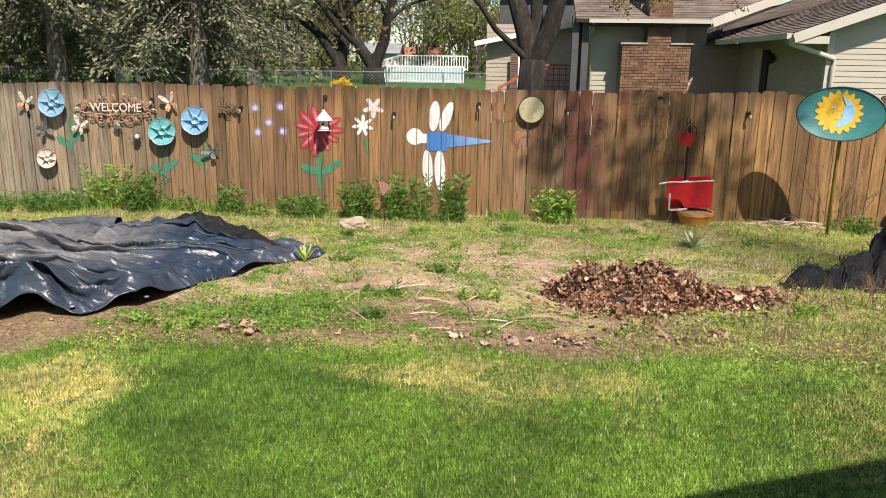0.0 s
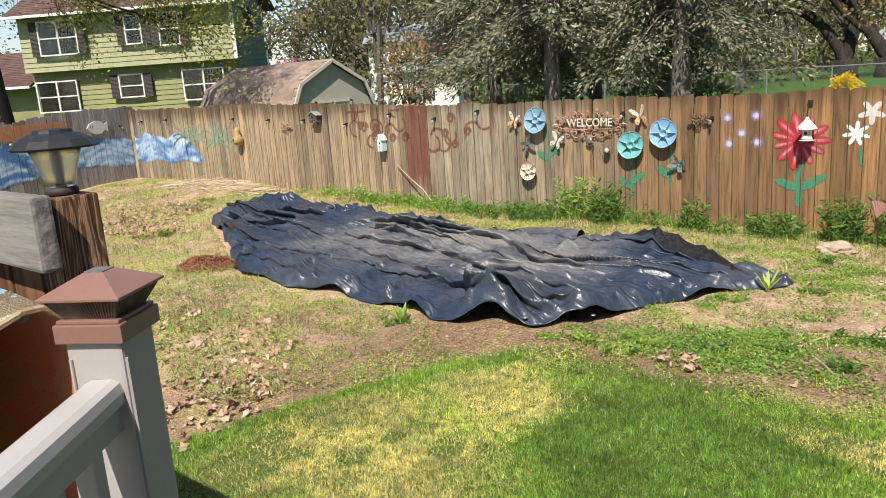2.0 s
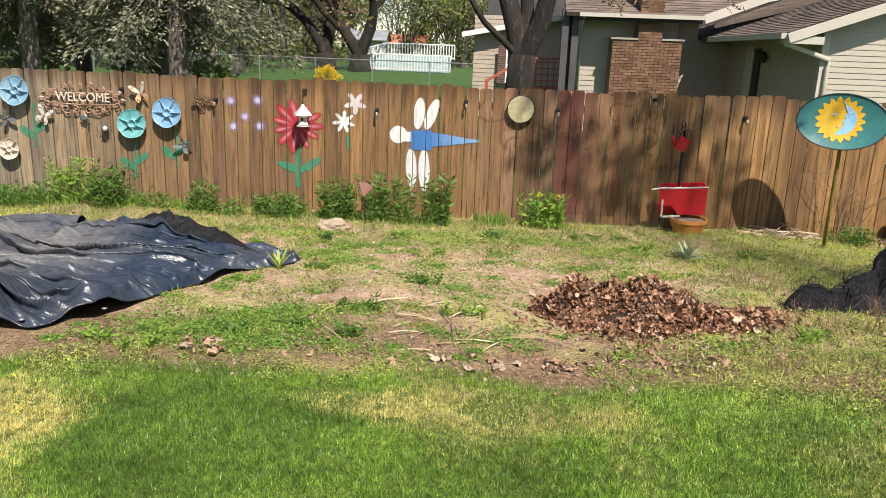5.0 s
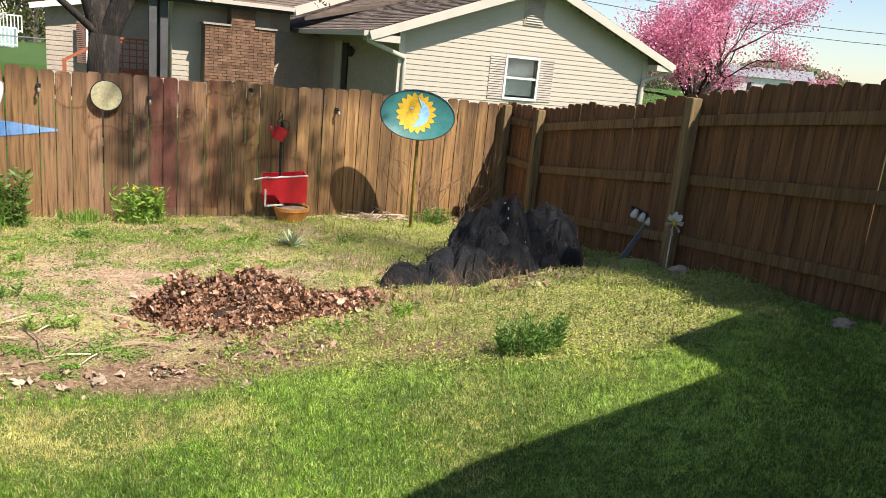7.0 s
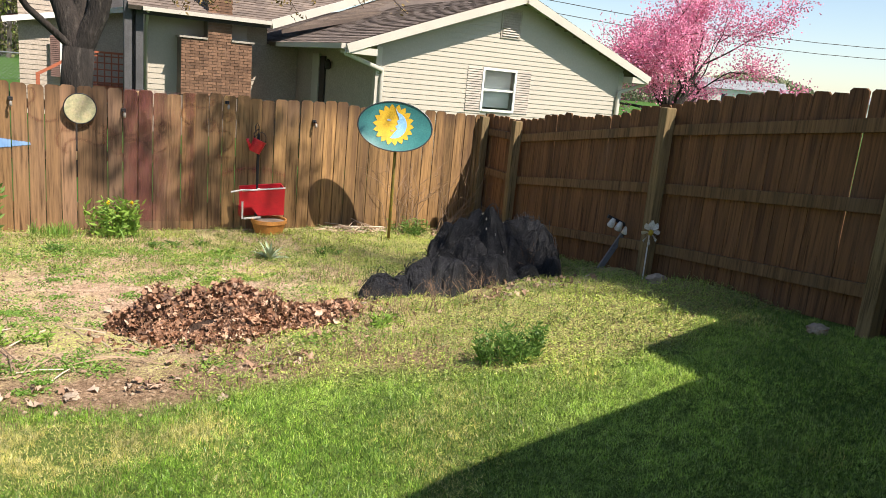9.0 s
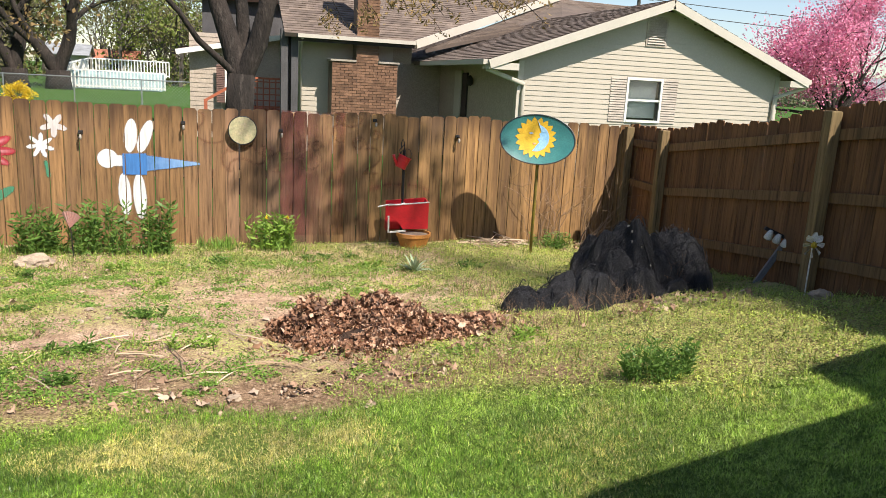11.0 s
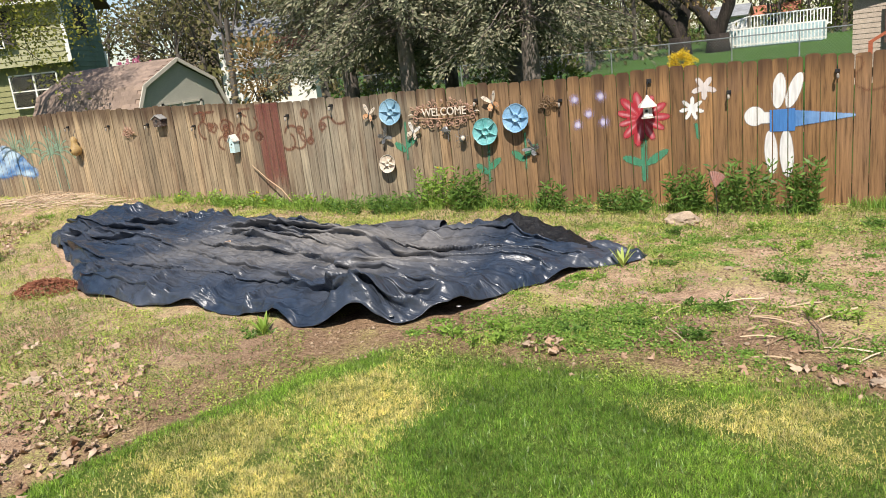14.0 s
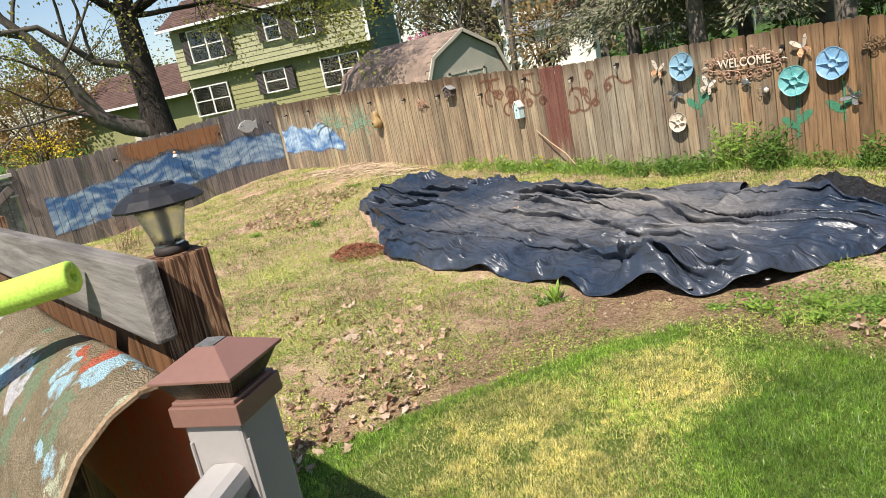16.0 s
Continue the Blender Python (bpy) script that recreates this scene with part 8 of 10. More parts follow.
def leaf_shape(x, z, ax, az, bx, bz, w):
    """Signed distance to a pointed leaf from a to b."""
    L = math.hypot(bx - ax, bz - az)
    ux, uz = (bx - ax) / L, (bz - az) / L
    s = ((x - ax) * ux + (z - az) * uz) / L
    d = np.abs(-(x - ax) * uz + (z - az) * ux)
    half = w * np.sqrt(np.clip(4 * s * (1 - s), 0, 1))
    return np.where((s > 0) & (s < 1), d - half, np.minimum(np.hypot(x - ax, z - az), np.hypot(x - bx, z - bz)))


def stroke(x, z, pts, w):
    out = np.full(np.shape(x), 9.0)
    for (ax, az), (bx, bz) in zip(pts[:-1], pts[1:]):
        l2 = (bx - ax) ** 2 + (bz - az) ** 2 + 1e-9
        s = np.clip(((x - ax) * (bx - ax) + (z - az) * (bz - az)) / l2, 0, 1)
        out = np.minimum(out, np.hypot(x - ax - s * (bx - ax), z - az - s * (bz - az)) - w)
    return out


PAINT_RED = paint_material("red_spray_paint", (0.42, 0.03, 0.045), (0.66, 0.28, 0.30), 0.65, 0.88)
PAINT_GREEN = paint_material("green_spray_paint", (0.05, 0.27, 0.15), (0.10, 0.33, 0.2), 0.9, 0.75)
PAINT_WHITE = paint_material("white_spray_paint", (0.68, 0.66, 0.62), (0.8, 0.79, 0.76), 0.3, 0.95)
PAINT_BLUE = paint_material("blue_spray_paint", (0.06, 0.20, 0.48), (0.30, 0.46, 0.66), 0.45)
PAINT_PURPLE = paint_material("violet_spray_paint", (0.42, 0.36, 0.60), (0.80, 0.76, 0.92), 0.5, 0.7)
PAINT_BROWN = paint_material("brown_spray_paint", (0.18, 0.06, 0.035), (0.24, 0.09, 0.05), 0.6, 0.62)
PAINT_STAIN = paint_material("red_brown_stain", (0.20, 0.06, 0.05), (0.24, 0.08, 0.06), 0.9, 0.62)
PAINT_WAVE = paint_material("sea_blue_paint", (0.07, 0.20, 0.45), (0.56, 0.74, 0.86), 1.0, 0.84)
PAINT_FERN = paint_material("grey_green_paint", (0.16, 0.30, 0.19), (0.36, 0.46, 0.34), 0.7, 0.85)
PAINT_ORANGE = paint_material("orange_spray_paint", (0.50, 0.20, 0.07), (0.55, 0.27, 0.12), 0.8, 0.7)


def red_flower(x, z):
    dx, dz = x + 1.51, z - 0.98
    r, a = np.hypot(dx, dz), np.arctan2(dz, dx)
    k = 11
    pet = 0.5 + 0.5 * np.cos(k * a + 0.9 * np.sin(2 * a))
    R = 0.16 + 0.13 * np.sqrt(pet) + 0.025 * np.sin(3 * a + 1)
    tone = np.clip(1.3 * np.exp(-((np.abs(np.sin(k * a / 2 + 0.45 * np.sin(2 * a) )) / 0.35) ** 2)) * np.exp(-((r - 0.17) / 0.08) ** 2), 0, 1)
    return soft(r - R, 0.06), tone


painting("painted_flower", "large red painted flower with pink streaks on the boards", -1.95, -1.1, 0.55, 1.42, red_flower, PAINT_RED)
painting("painted_foliage", "green painted stem and leaves of the red flower", -1.85, -1.1, 0.25, 0.8, lambda x, z: (np.maximum.reduce([soft(stroke(x, z, [(-1.5, 0.72), (-1.5, 0.3)], 0.032), 0.03), soft(leaf_shape(x, z, -1.49, 0.46, -1.74, 0.55, 0.045), 0.03), soft(leaf_shape(x, z, -1.48, 0.46, -1.23, 0.62, 0.045), 0.03)]), 0.3), PAINT_GREEN)


def petals(cx, cz, R, k, turn=0.0, sharp=0.5):
    def fn(x, z):
        r, a = np.hypot(x - cx, z - cz), np.arctan2(z - cz, x - cx)
        pet = np.abs(np.cos(k * (a + turn) / 2))
        return soft(r - R * (0.34 + 0.66 * pet ** (1 / sharp)), 0.025), 0.5
    return fn


painting("painted_flower", "small white painted star flower on the boards", -1.15, -0.75, 0.85, 1.25, petals(-0.97, 1.05, 0.13, 7, 0.3), PAINT_WHITE)
painting("painted_flower", "small pinkish white painted flower on the boards", -1.05, -0.65, 1.05, 1.45, petals(-0.84, 1.26, 0.13, 5, 0.32), paint_material("pink_white_paint", (0.62, 0.54, 0.50), (0.7, 0.64, 0.6), 0.4, 0.9))
painting("painted_foliage", "thin green painted stem below a white flower", -1.0, -0.8, 0.65, 0.9, lambda x, z: (soft(stroke(x, z, [(-0.93, 0.88), (-0.91, 0.74)], 0.018), 0.025), 0.3), PAINT_GREEN)


def dragonfly_body(x, z):
    s = np.clip((x + 0.19) / 0.75, 0, 1)
    top = 0.88 + 0.02 * s + np.where(x < 0.03, 0.105, 0.082 * (1 - np.clip((x - 0.03) / 0.53, 0, 1)) + 0.004)
    bot = 0.885 - np.where(x < 0.03, 0.12, 0.075 * (1 - np.clip((x - 0.03) / 0.53, 0, 1)) + 0.004)
    d = np.maximum(np.maximum(z - top, bot - z), np.maximum(-0.2 - x, x - 0.57))
    return soft(d, 0.022), 0.15 + 0.6 * np.clip((x - 0.02) / 0.5, 0, 1) - 0.3 * (x < 0.03)


def dragonfly_white(x, z):
    w = [(-0.13, 1.0, -0.10, 1.35, 0.062), (-0.03, 1.0, 0.085, 1.34, 0.058), (-0.20, 0.78, -0.175, 0.33, 0.06), (-0.05, 0.78, -0.03, 0.29, 0.064)]
    d = np.minimum.reduce([leaf_shape(x, z, *q) for q in w] + [np.hypot((x + 0.345) / 1.0, z - 0.93) - 0.098, np.maximum(np.abs(x + 0.24) - 0.07, np.abs(z - 0.91) - 0.055)])
    return soft(d, 0.02), 0.4


painting("painted_dragonfly", "blue painted dragonfly body with white wings and head", -0.5, 0.62, 0.25, 1.4, dragonfly_white, PAINT_WHITE)
painting("painted_dragonfly", "blue painted tapering dragonfly body", -0.3, 0.65, 0.7, 1.05, dragonfly_body, PAINT_BLUE, lift=0.0145)
DOTS = ((-2.27, 1.23), (-2.11, 1.06), (-2.25, 0.94), (-1.94, 0.96), (-1.96, 1.25))
for cx, cz in DOTS:
    painting("painted_dot", "faint violet sprayed dot with a white heart", cx - 0.12, cx + 0.12, cz - 0.16, cz + 0.14, lambda x, z: (0.62 * np.exp(-(np.hypot(x - cx, z - cz) / 0.07) ** 2) + 0.6 * np.exp(-(np.hypot(x - cx, z - cz) / 0.024) ** 2), np.exp(-(np.hypot(x - cx, z - cz) / 0.03) ** 2)), PAINT_PURPLE, step=0.01)
for cx, cz, top, low, side in ((-4.62, 0.0, 1.1, 0.62, 1), (-3.44, 0.0, 0.76, 0.3, 1), (-2.94, 0.0, 0.88, 0.45, 1)):
    painting("painted_foliage", "green painted stem and leaves under a plate flower", cx - 0.3, cx + 0.3, low - 0.05, top + 0.06, lambda x, z: (np.maximum.reduce([0.85 * soft(stroke(x, z, [(cx + 0.02, top), (cx, low)], 0.015), 0.03), soft(leaf_shape(x, z, cx - 0.01, low + 0.1, cx - 0.17, low + 0.22, 0.045), 0.04), soft(leaf_shape(x, z, cx, low + 0.16, cx + 0.17, low + 0.29, 0.042), 0.04)]), 0.25), PAINT_GREEN)


def swirls(seed, x0, x1):
    r = random.Random(seed)
    lines = []
    x = x0
    while x < x1:
        z = r.uniform(0.95, 1.35)
        pts, a, cx, cz = [], r.uniform(0, 6), x, z
        for k in range(16):
            pts.append((cx, cz))
            a += 0.42 * (1 if (k // 8) % 2 else -1) * r.uniform(0.5, 1.5)
            cx, cz = cx + 0.055 * math.cos(a), min(1.45, max(0.82, cz + 0.05 * math.sin(a)))
        lines.append(pts)
        rr = r.uniform(0.05, 0.09)
        ox, oz = x + r.uniform(-0.1, 0.2), r.uniform(0.92, 1.36)
        lines.append([(ox + rr * (1 - k / 26) * math.cos(k * 0.55), oz + rr * (1 - k / 26) * math.sin(k * 0.55)) for k in range(17)])
        x += r.uniform(0.16, 0.28)
    return lambda xx, zz: (soft(np.minimum.reduce([stroke(xx, zz, p, 0.014) for p in lines]), 0.04), 0.3)


painting("painted_scribble", "brown sprayed curls and loops on the boards", -8.4, -7.1, 0.75, 1.48, swirls(3, -8.25, -7.25), PAINT_BROWN)
painting("painted_scribble", "brown sprayed curls and loops on the boards", -6.7, -5.65, 0.75, 1.48, swirls(8, -6.55, -5.85), PAINT_BROWN)
painting("painted_scribble", "faint dark sprayed curls on the brown boards", 0.7, 2.6, 0.4, 1.45, lambda x, z: tuple(0.6 * q if i == 0 else q for i, q in enumerate(swirls(12, 0.8, 2.4)(x, z))), PAINT_BROWN)
for k in range(3):
    painting("stained_board", "dark red stain on a fence board", -7.08 + k * PITCH, -7.08 + k * PITCH, 0.1, 1.5, lambda x, z: (0.75 * np.clip((z - 0.05) / 0.5, 0, 1), 0.3), PAINT_STAIN)
for k in range(5):
    painting("stained_board", "dark red stain on a fence board", 1.48 + k * PITCH, 1.48 + k * PITCH, 0.1, 1.5, lambda x, z: (0.45 + 0.15 * np.sin(9 * x), 0.3), PAINT_STAIN)
painting("painted_arc", "faint red sprayed arc behind the red tub", 2.45, 3.15, 0.5, 0.8, lambda x, z: (0.42 * soft(np.abs(z - 0.70 + 0.5 * (x - 2.8) ** 2) - 0.03, 0.08), 0.0), PAINT_RED)


def wave_back(x, z):
    top = 1.08 + 0.045 * np.sin(5 * x) + 0.03 * np.sin(11 * x + 1) - 0.30 * ease((x + 13.5) / 0.8)
    low = 0.56 + 0.03 * np.sin(6 * x)
    t = 0.15 + 1.8 * (fbm(x * 1.2 + 40, z * 3.2 + 0.3 * np.sin(4 * x), 3.0, 92, 3) - 0.36) + 0.35 * ease((z - 0.85) / 0.2)
    return np.minimum(soft(z - top, 0.1), soft(low - z, 0.12)) * (1 - ease((x + 12.9) / 0.3)), np.clip(t, 0, 1)


def wave_left(s, z):
    top = 1.13 - 0.10 * ease((s - 7.0) / 1.5) - 0.25 * ease((5.0 - s) / 2.0) + 0.05 * np.sin(2.6 * s) + 0.03 * np.sin(7 * s)
    low = 0.52 + 0.05 * np.sin(2 * s) - 0.25 * ease((6.0 - s) / 2.0)
    t = 2.6 * (fbm(s * 1.3, z * 3.4 + 0.4 * np.sin(3 * s), 3.0, 91, 3) - 0.36)
    return np.minimum(soft(z - top, 0.12), soft(low - z, 0.14)), np.clip(t, 0, 1)


painting("painted_wave", "light blue painted sea wave on grey boards", -15.3, -12.6, 0.4, 1.25, wave_back, PAINT_WAVE, step=0.02)
painting("painted_wave", "dark and light blue painted sea wave on grey boards", 3.0, 8.55, 0.3, 1.3, wave_left, PAINT_WAVE, LEFT_M, 0.0, 0.02)
painting("painted_haze", "orange sprayed tint above the painted wave", 3.8, 7.4, 0.9, 1.54, lambda s, z: (np.clip((z - 1.0) * 3.2, 0, 1) * (1 - ease((s - 6.6) / 0.7)) * ease((s - 4.1) / 1.0) * 0.9, 0.5), PAINT_ORANGE, LEFT_M, 0.0, 0.02)


def ferns(x, z):
    out = np.full(np.shape(x), 9.0)
    r = random.Random(4)
    for cx, cz in ((-13.3, 1.05), (-12.85, 1.0), (-12.2, 0.95), (-11.95, 1.0)):
        for k in range(9):
            a = math.pi * (k + 0.5) / 9
            L = r.uniform(0.28, 0.42)
            pts = [(cx + math.cos(a) * L * s, cz + math.sin(a) * L * s * 1.1 - 0.22 * s * s * abs(math.cos(a)) * L * 2.2) for s in (0, 0.25, 0.5, 0.75, 1.0, 1.2)]
            out = np.minimum(out, stroke(x, z, pts, 0.016))
        out = np.minimum(out, stroke(x, z, [(cx, cz), (cx + 0.04, 0.3)], 0.014))
    return 0.85 * soft(out, 0.04), 0.4


painting("painted_fern", "grey-green painted palm fronds on the boards", -13.75, -11.6, 0.3, 1.45, ferns, PAINT_FERN)



def garden_gate():
    """A low board gate with a white cap at the end of the grey fence."""
    gt = thing("garden_gate", "grey-green weathered board gate with a white cap", "gate", at=LEFT_M @ Matrix.Translation((0, 0, gz(-13.8, 3.2))))
    green = plain("grey_green_old_paint", (0.17, 0.19, 0.165), (0.10, 0.11, 0.10), 0.85, coarse=9, fine=60, bump=0.5, dirt=(0.27, 0.27, 0.25))
    for k in range(7):
        part("board", Build().box(1.46 + k * 0.143, -0.01, 0.05, 1.595 + k * 0.143, 0.012, 1.40), green, gt)
    part("cap", Build().box(1.4, -0.06, 1.44, 2.5, 0.06, 1.505), WHITE_PAINT, gt, "white painted cap board", bevel=0.006)
    part("rail", Build().box(1.45, -0.05, 1.33, 2.48, -0.011, 1.42), green, gt)
    part("rail", Build().box(1.45, -0.05, 0.3, 2.48, -0.011, 0.39), WHITE_PAINT, gt, "pale lower rail")
    part("brace", beam((1.55, -0.035, 0.72), (2.42, -0.035, 1.26), 0.045, 0.12), WOOD_GREY, gt, "diagonal brace")
    part("gate_post", Build().box(2.14, 0.05, -0.1, 2.34, 0.2, 1.86), WOOD_GREY, gt, "thick grey gate post", bevel=0.01)
    part("latch", Build().box(2.36, -0.07, 1.1, 2.5, -0.05, 1.13), METAL_GREY, gt)


# ---- ornaments on the fences ----
PLATE_BLUE = plain("blue_grey_glaze", (0.17, 0.31, 0.40), (0.23, 0.38, 0.47), 0.4, spec=0.5, coarse=12, fine=60, bump=0.1)
PLATE_AQUA = plain("aqua_glaze", (0.11, 0.35, 0.34), (0.18, 0.43, 0.42), 0.4, spec=0.5, coarse=12, fine=60, bump=0.1)
PLATE_SKY = plain("sky_blue_glaze", (0.17, 0.33, 0.48), (0.23, 0.40, 0.55), 0.4, spec=0.5, coarse=12, fine=60, bump=0.1)
PLATE_CREAM = plain("cream_glaze", (0.60, 0.52, 0.42), (0.5, 0.42, 0.33), 0.5, coarse=14, fine=60, bump=0.15)
COPPER = plain("weathered_copper_pink", (0.50, 0.30, 0.21), (0.32, 0.19, 0.13), 0.5, metal=0.25, coarse=14, fine=90, dirt=(0.2, 0.14, 0.10))
CREAM_METAL = plain("cream_painted_metal", (0.70, 0.62, 0.50), (0.58, 0.48, 0.37), 0.5, coarse=16, fine=90)
ORANGE_METAL = plain("faded_orange_metal", (0.62, 0.30, 0.13), (0.68, 0.42, 0.25), 0.5, coarse=18, fine=90)
PEWTER = plain("grey_pewter", (0.24, 0.24, 0.23), (0.13, 0.13, 0.125), 0.45, metal=0.4, coarse=20, fine=90)
BLACK_IRON = plain("black_iron", (0.015, 0.015, 0.016), (0.03, 0.028, 0.027), 0.5, coarse=12, fine=90)
WHITE_PAINT = plain("weathered_white_paint", (0.74, 0.72, 0.66), (0.6, 0.57, 0.5), 0.6, coarse=12, fine=80, dirt=(0.42, 0.36, 0.28))
RED_PLASTIC = plain("red_plastic", (0.60, 0.02, 0.03), (0.50, 0.02, 0.03), 0.38, spec=0.5, coarse=7, fine=80, bump=0.1)


garden_gate()


def divided_plate(x, z, r, mat, label, turn=0.0):
    t = thing("divided_plate", label, "plate", "plate flowers on the fence", at=pose(x, 9.565, z, 90 - 9, turn, 0))
    ridge, lobes = 0.014, 6
    rows = []
    for q in [0, 0.12, 0.2, 0.245, 0.275, 0.30, 0.36, 0.5, 0.66, 0.8, 0.9, 0.96, 1.0]:
        row = []
        for k in range(145):
            a = k * math.tau / 144
            s = abs(math.sin(lobes * a / 2))
            R = r * (0.945 + 0.055 * s ** 0.5)
            wall = math.exp(-((s / 0.16) ** 2))
            if q < 0.22:
                h = 0.004
            elif q < 0.30:
                h = 0.036
            else:
                h = 0.05 * max(wall, ease((q - 0.72) / 0.26)) - 0.012
            row.append((R * q * math.cos(a), R * q * math.sin(a), float(h)))
        rows.append(row)
    part("dish", Build().sheet(rows), mat, t, soft=True)
    part("back", Build().lathe([(r * 0.45, -0.025), (r * 0.97, 0.030), (r * 0.93, 0.030), (r * 0.4, -0.018)], 48), mat, t, soft=True)
    part("hanger", Build().tube([(0, r * 0.3, -0.02), (0, r * 0.3, -0.05)], 0.006, 6), BLACK_IRON, t)
    return t


divided_plate(-4.76, 1.25, 0.172, PLATE_BLUE, "blue-grey divided round plate hung as a flower", 5)
divided_plate(-3.41, 0.93, 0.168, PLATE_AQUA, "aqua green divided round plate hung as a flower", 20)
divided_plate(-2.99, 1.07, 0.172, PLATE_SKY, "sky blue divided round plate hung as a flower", 0)
divided_plate(-4.9, 0.575, 0.125, PLATE_CREAM, "small cream divided plate hung on the boards", 12)


def spiral(cx, cz, r, turns_, start, flip=1, n=22):
    return [(cx + flip * r * (1 - 0.85 * k / n) * math.cos(start + turns_ * math.tau * k / n), 0.0, cz + r * (1 - 0.85 * k / n) * math.sin(start + turns_ * math.tau * k / n)) for k in range(n + 1)]


def welcome_sign():
    t = thing("welcome_sign", "scrolled copper metal sign with cream lettering", "sign", at=(-4.0, 9.585, 1.19))
    for f in (-1, 1):
        for cx, cz, r, tu, st in ((0.10, 0.10, 0.055, 1.3, 4.7), (0.20, 0.11, 0.05, 1.2, 1.6), (0.31, 0.07, 0.05, 1.4, 3.8), (0.40, 0.02, 0.045, 1.3, 1.2), (0.41, -0.07, 0.05, 1.2, 4.7), (0.30, -0.10, 0.05, 1.3, 1.5), (0.19, -0.12, 0.055, 1.2, 4.0), (0.08, -0.13, 0.05, 1.3, 1.0), (0.45, 0.07, 0.03, 1.1, 0.2)):
            part("scroll", Build().tube(spiral(f * cx, cz, r, tu, st, f), 0.0065, 6), COPPER, t, soft=True)
        part("frame_bar", Build().tube([(0, 0, 0.062), (f * 0.15, 0, 0.07), (f * 0.30, 0, 0.05), (f * 0.41, 0, 0.0), (f * 0.46, 0, -0.02), (f * 0.40, 0, -0.05), (f * 0.28, 0, -0.06), (0, 0, -0.07)], 0.006, 6), COPPER, t, soft=True)
        part("tip", Build().tube([(f * 0.44, 0, 0), (f * 0.49, 0, 0.005), (f * 0.525, 0, -0.01)], [0.006, 0.008, 0.002], 6), CREAM_METAL, t)
        part("hook", Build().tube([(f * 0.3, 0.0, 0.02), (f * 0.3, 0.03, 0.02)], 0.004, 6), BLACK_IRON, t)
    for cx, cz in ((-0.27, 0.11), (-0.12, 0.16), (0.0, 0.15), (0.13, 0.17), (0.27, 0.12), (-0.09, -0.15), (0.02, -0.17), (0.13, -0.14), (-0.24, -0.1), (0.25, -0.12), (-0.36, 0.08), (0.36, 0.08)):
        b = Build()
        for k in range(6):
            a = k * math.tau / 6 + cx * 9
            b.add([(0, -0.012, 0), (0.018 * math.cos(a - 0.45), -0.006, 0.018 * math.sin(a - 0.45)), (0.036 * math.cos(a), -0.002, 0.036 * math.sin(a)), (0.018 * math.cos(a + 0.45), -0.006, 0.018 * math.sin(a + 0.45))], [(0, 1, 2, 3)])
        part("rosette", b, COPPER, t, at=(cx, -0.004, cz))
    cu = bpy.data.curves.new("lettering", 'FONT')
    cu.body, cu.size, cu.extrude, cu.bevel_depth = "WELCOME", 0.142, 0.003, 0.001
    cu.align_x, cu.align_y = 'CENTER', 'CENTER'
    cu.offset = 0.0
    cu.materials.append(CREAM_METAL)
    tx = new("lettering", cu)
    tx.parent = t
    tx.matrix_local = pose(0.02, -0.014, 0.015, 90, 0, 0) @ Matrix.Diagonal((0.93, 1, 1, 1))
    tagged(tx, "cream lettering")
    # a rose spray hung below the sign
    part("rose", Build().lathe([(0.0, -0.01), (0.035, -0.006), (0.045, 0.008), (0.03, 0.02), (0.0, 0.024)], 12), PEWTER, t, "dark metal rose", at=pose(0.02, -0.012, -0.21, 90))
    for k in range(6):
        a = -2.9 + k * 0.5
        part("rose_leaf", Build().add([(0, 0, 0), (0.03, -0.008, 0.018), (0.085, 0, 0), (0.03, -0.008, -0.018)], [(0, 1, 2), (0, 2, 3)]), PEWTER, t, at=Matrix.Translation((0.02, -0.008, -0.2)) @ Matrix.Rotation(-a, 4, 'Y'))
    part("rose_stalk", Build().tube([(0.02, 0, -0.22), (0.05, 0, -0.3), (0.03, 0, -0.37)], 0.005, 5), PEWTER, t)


welcome_sign()


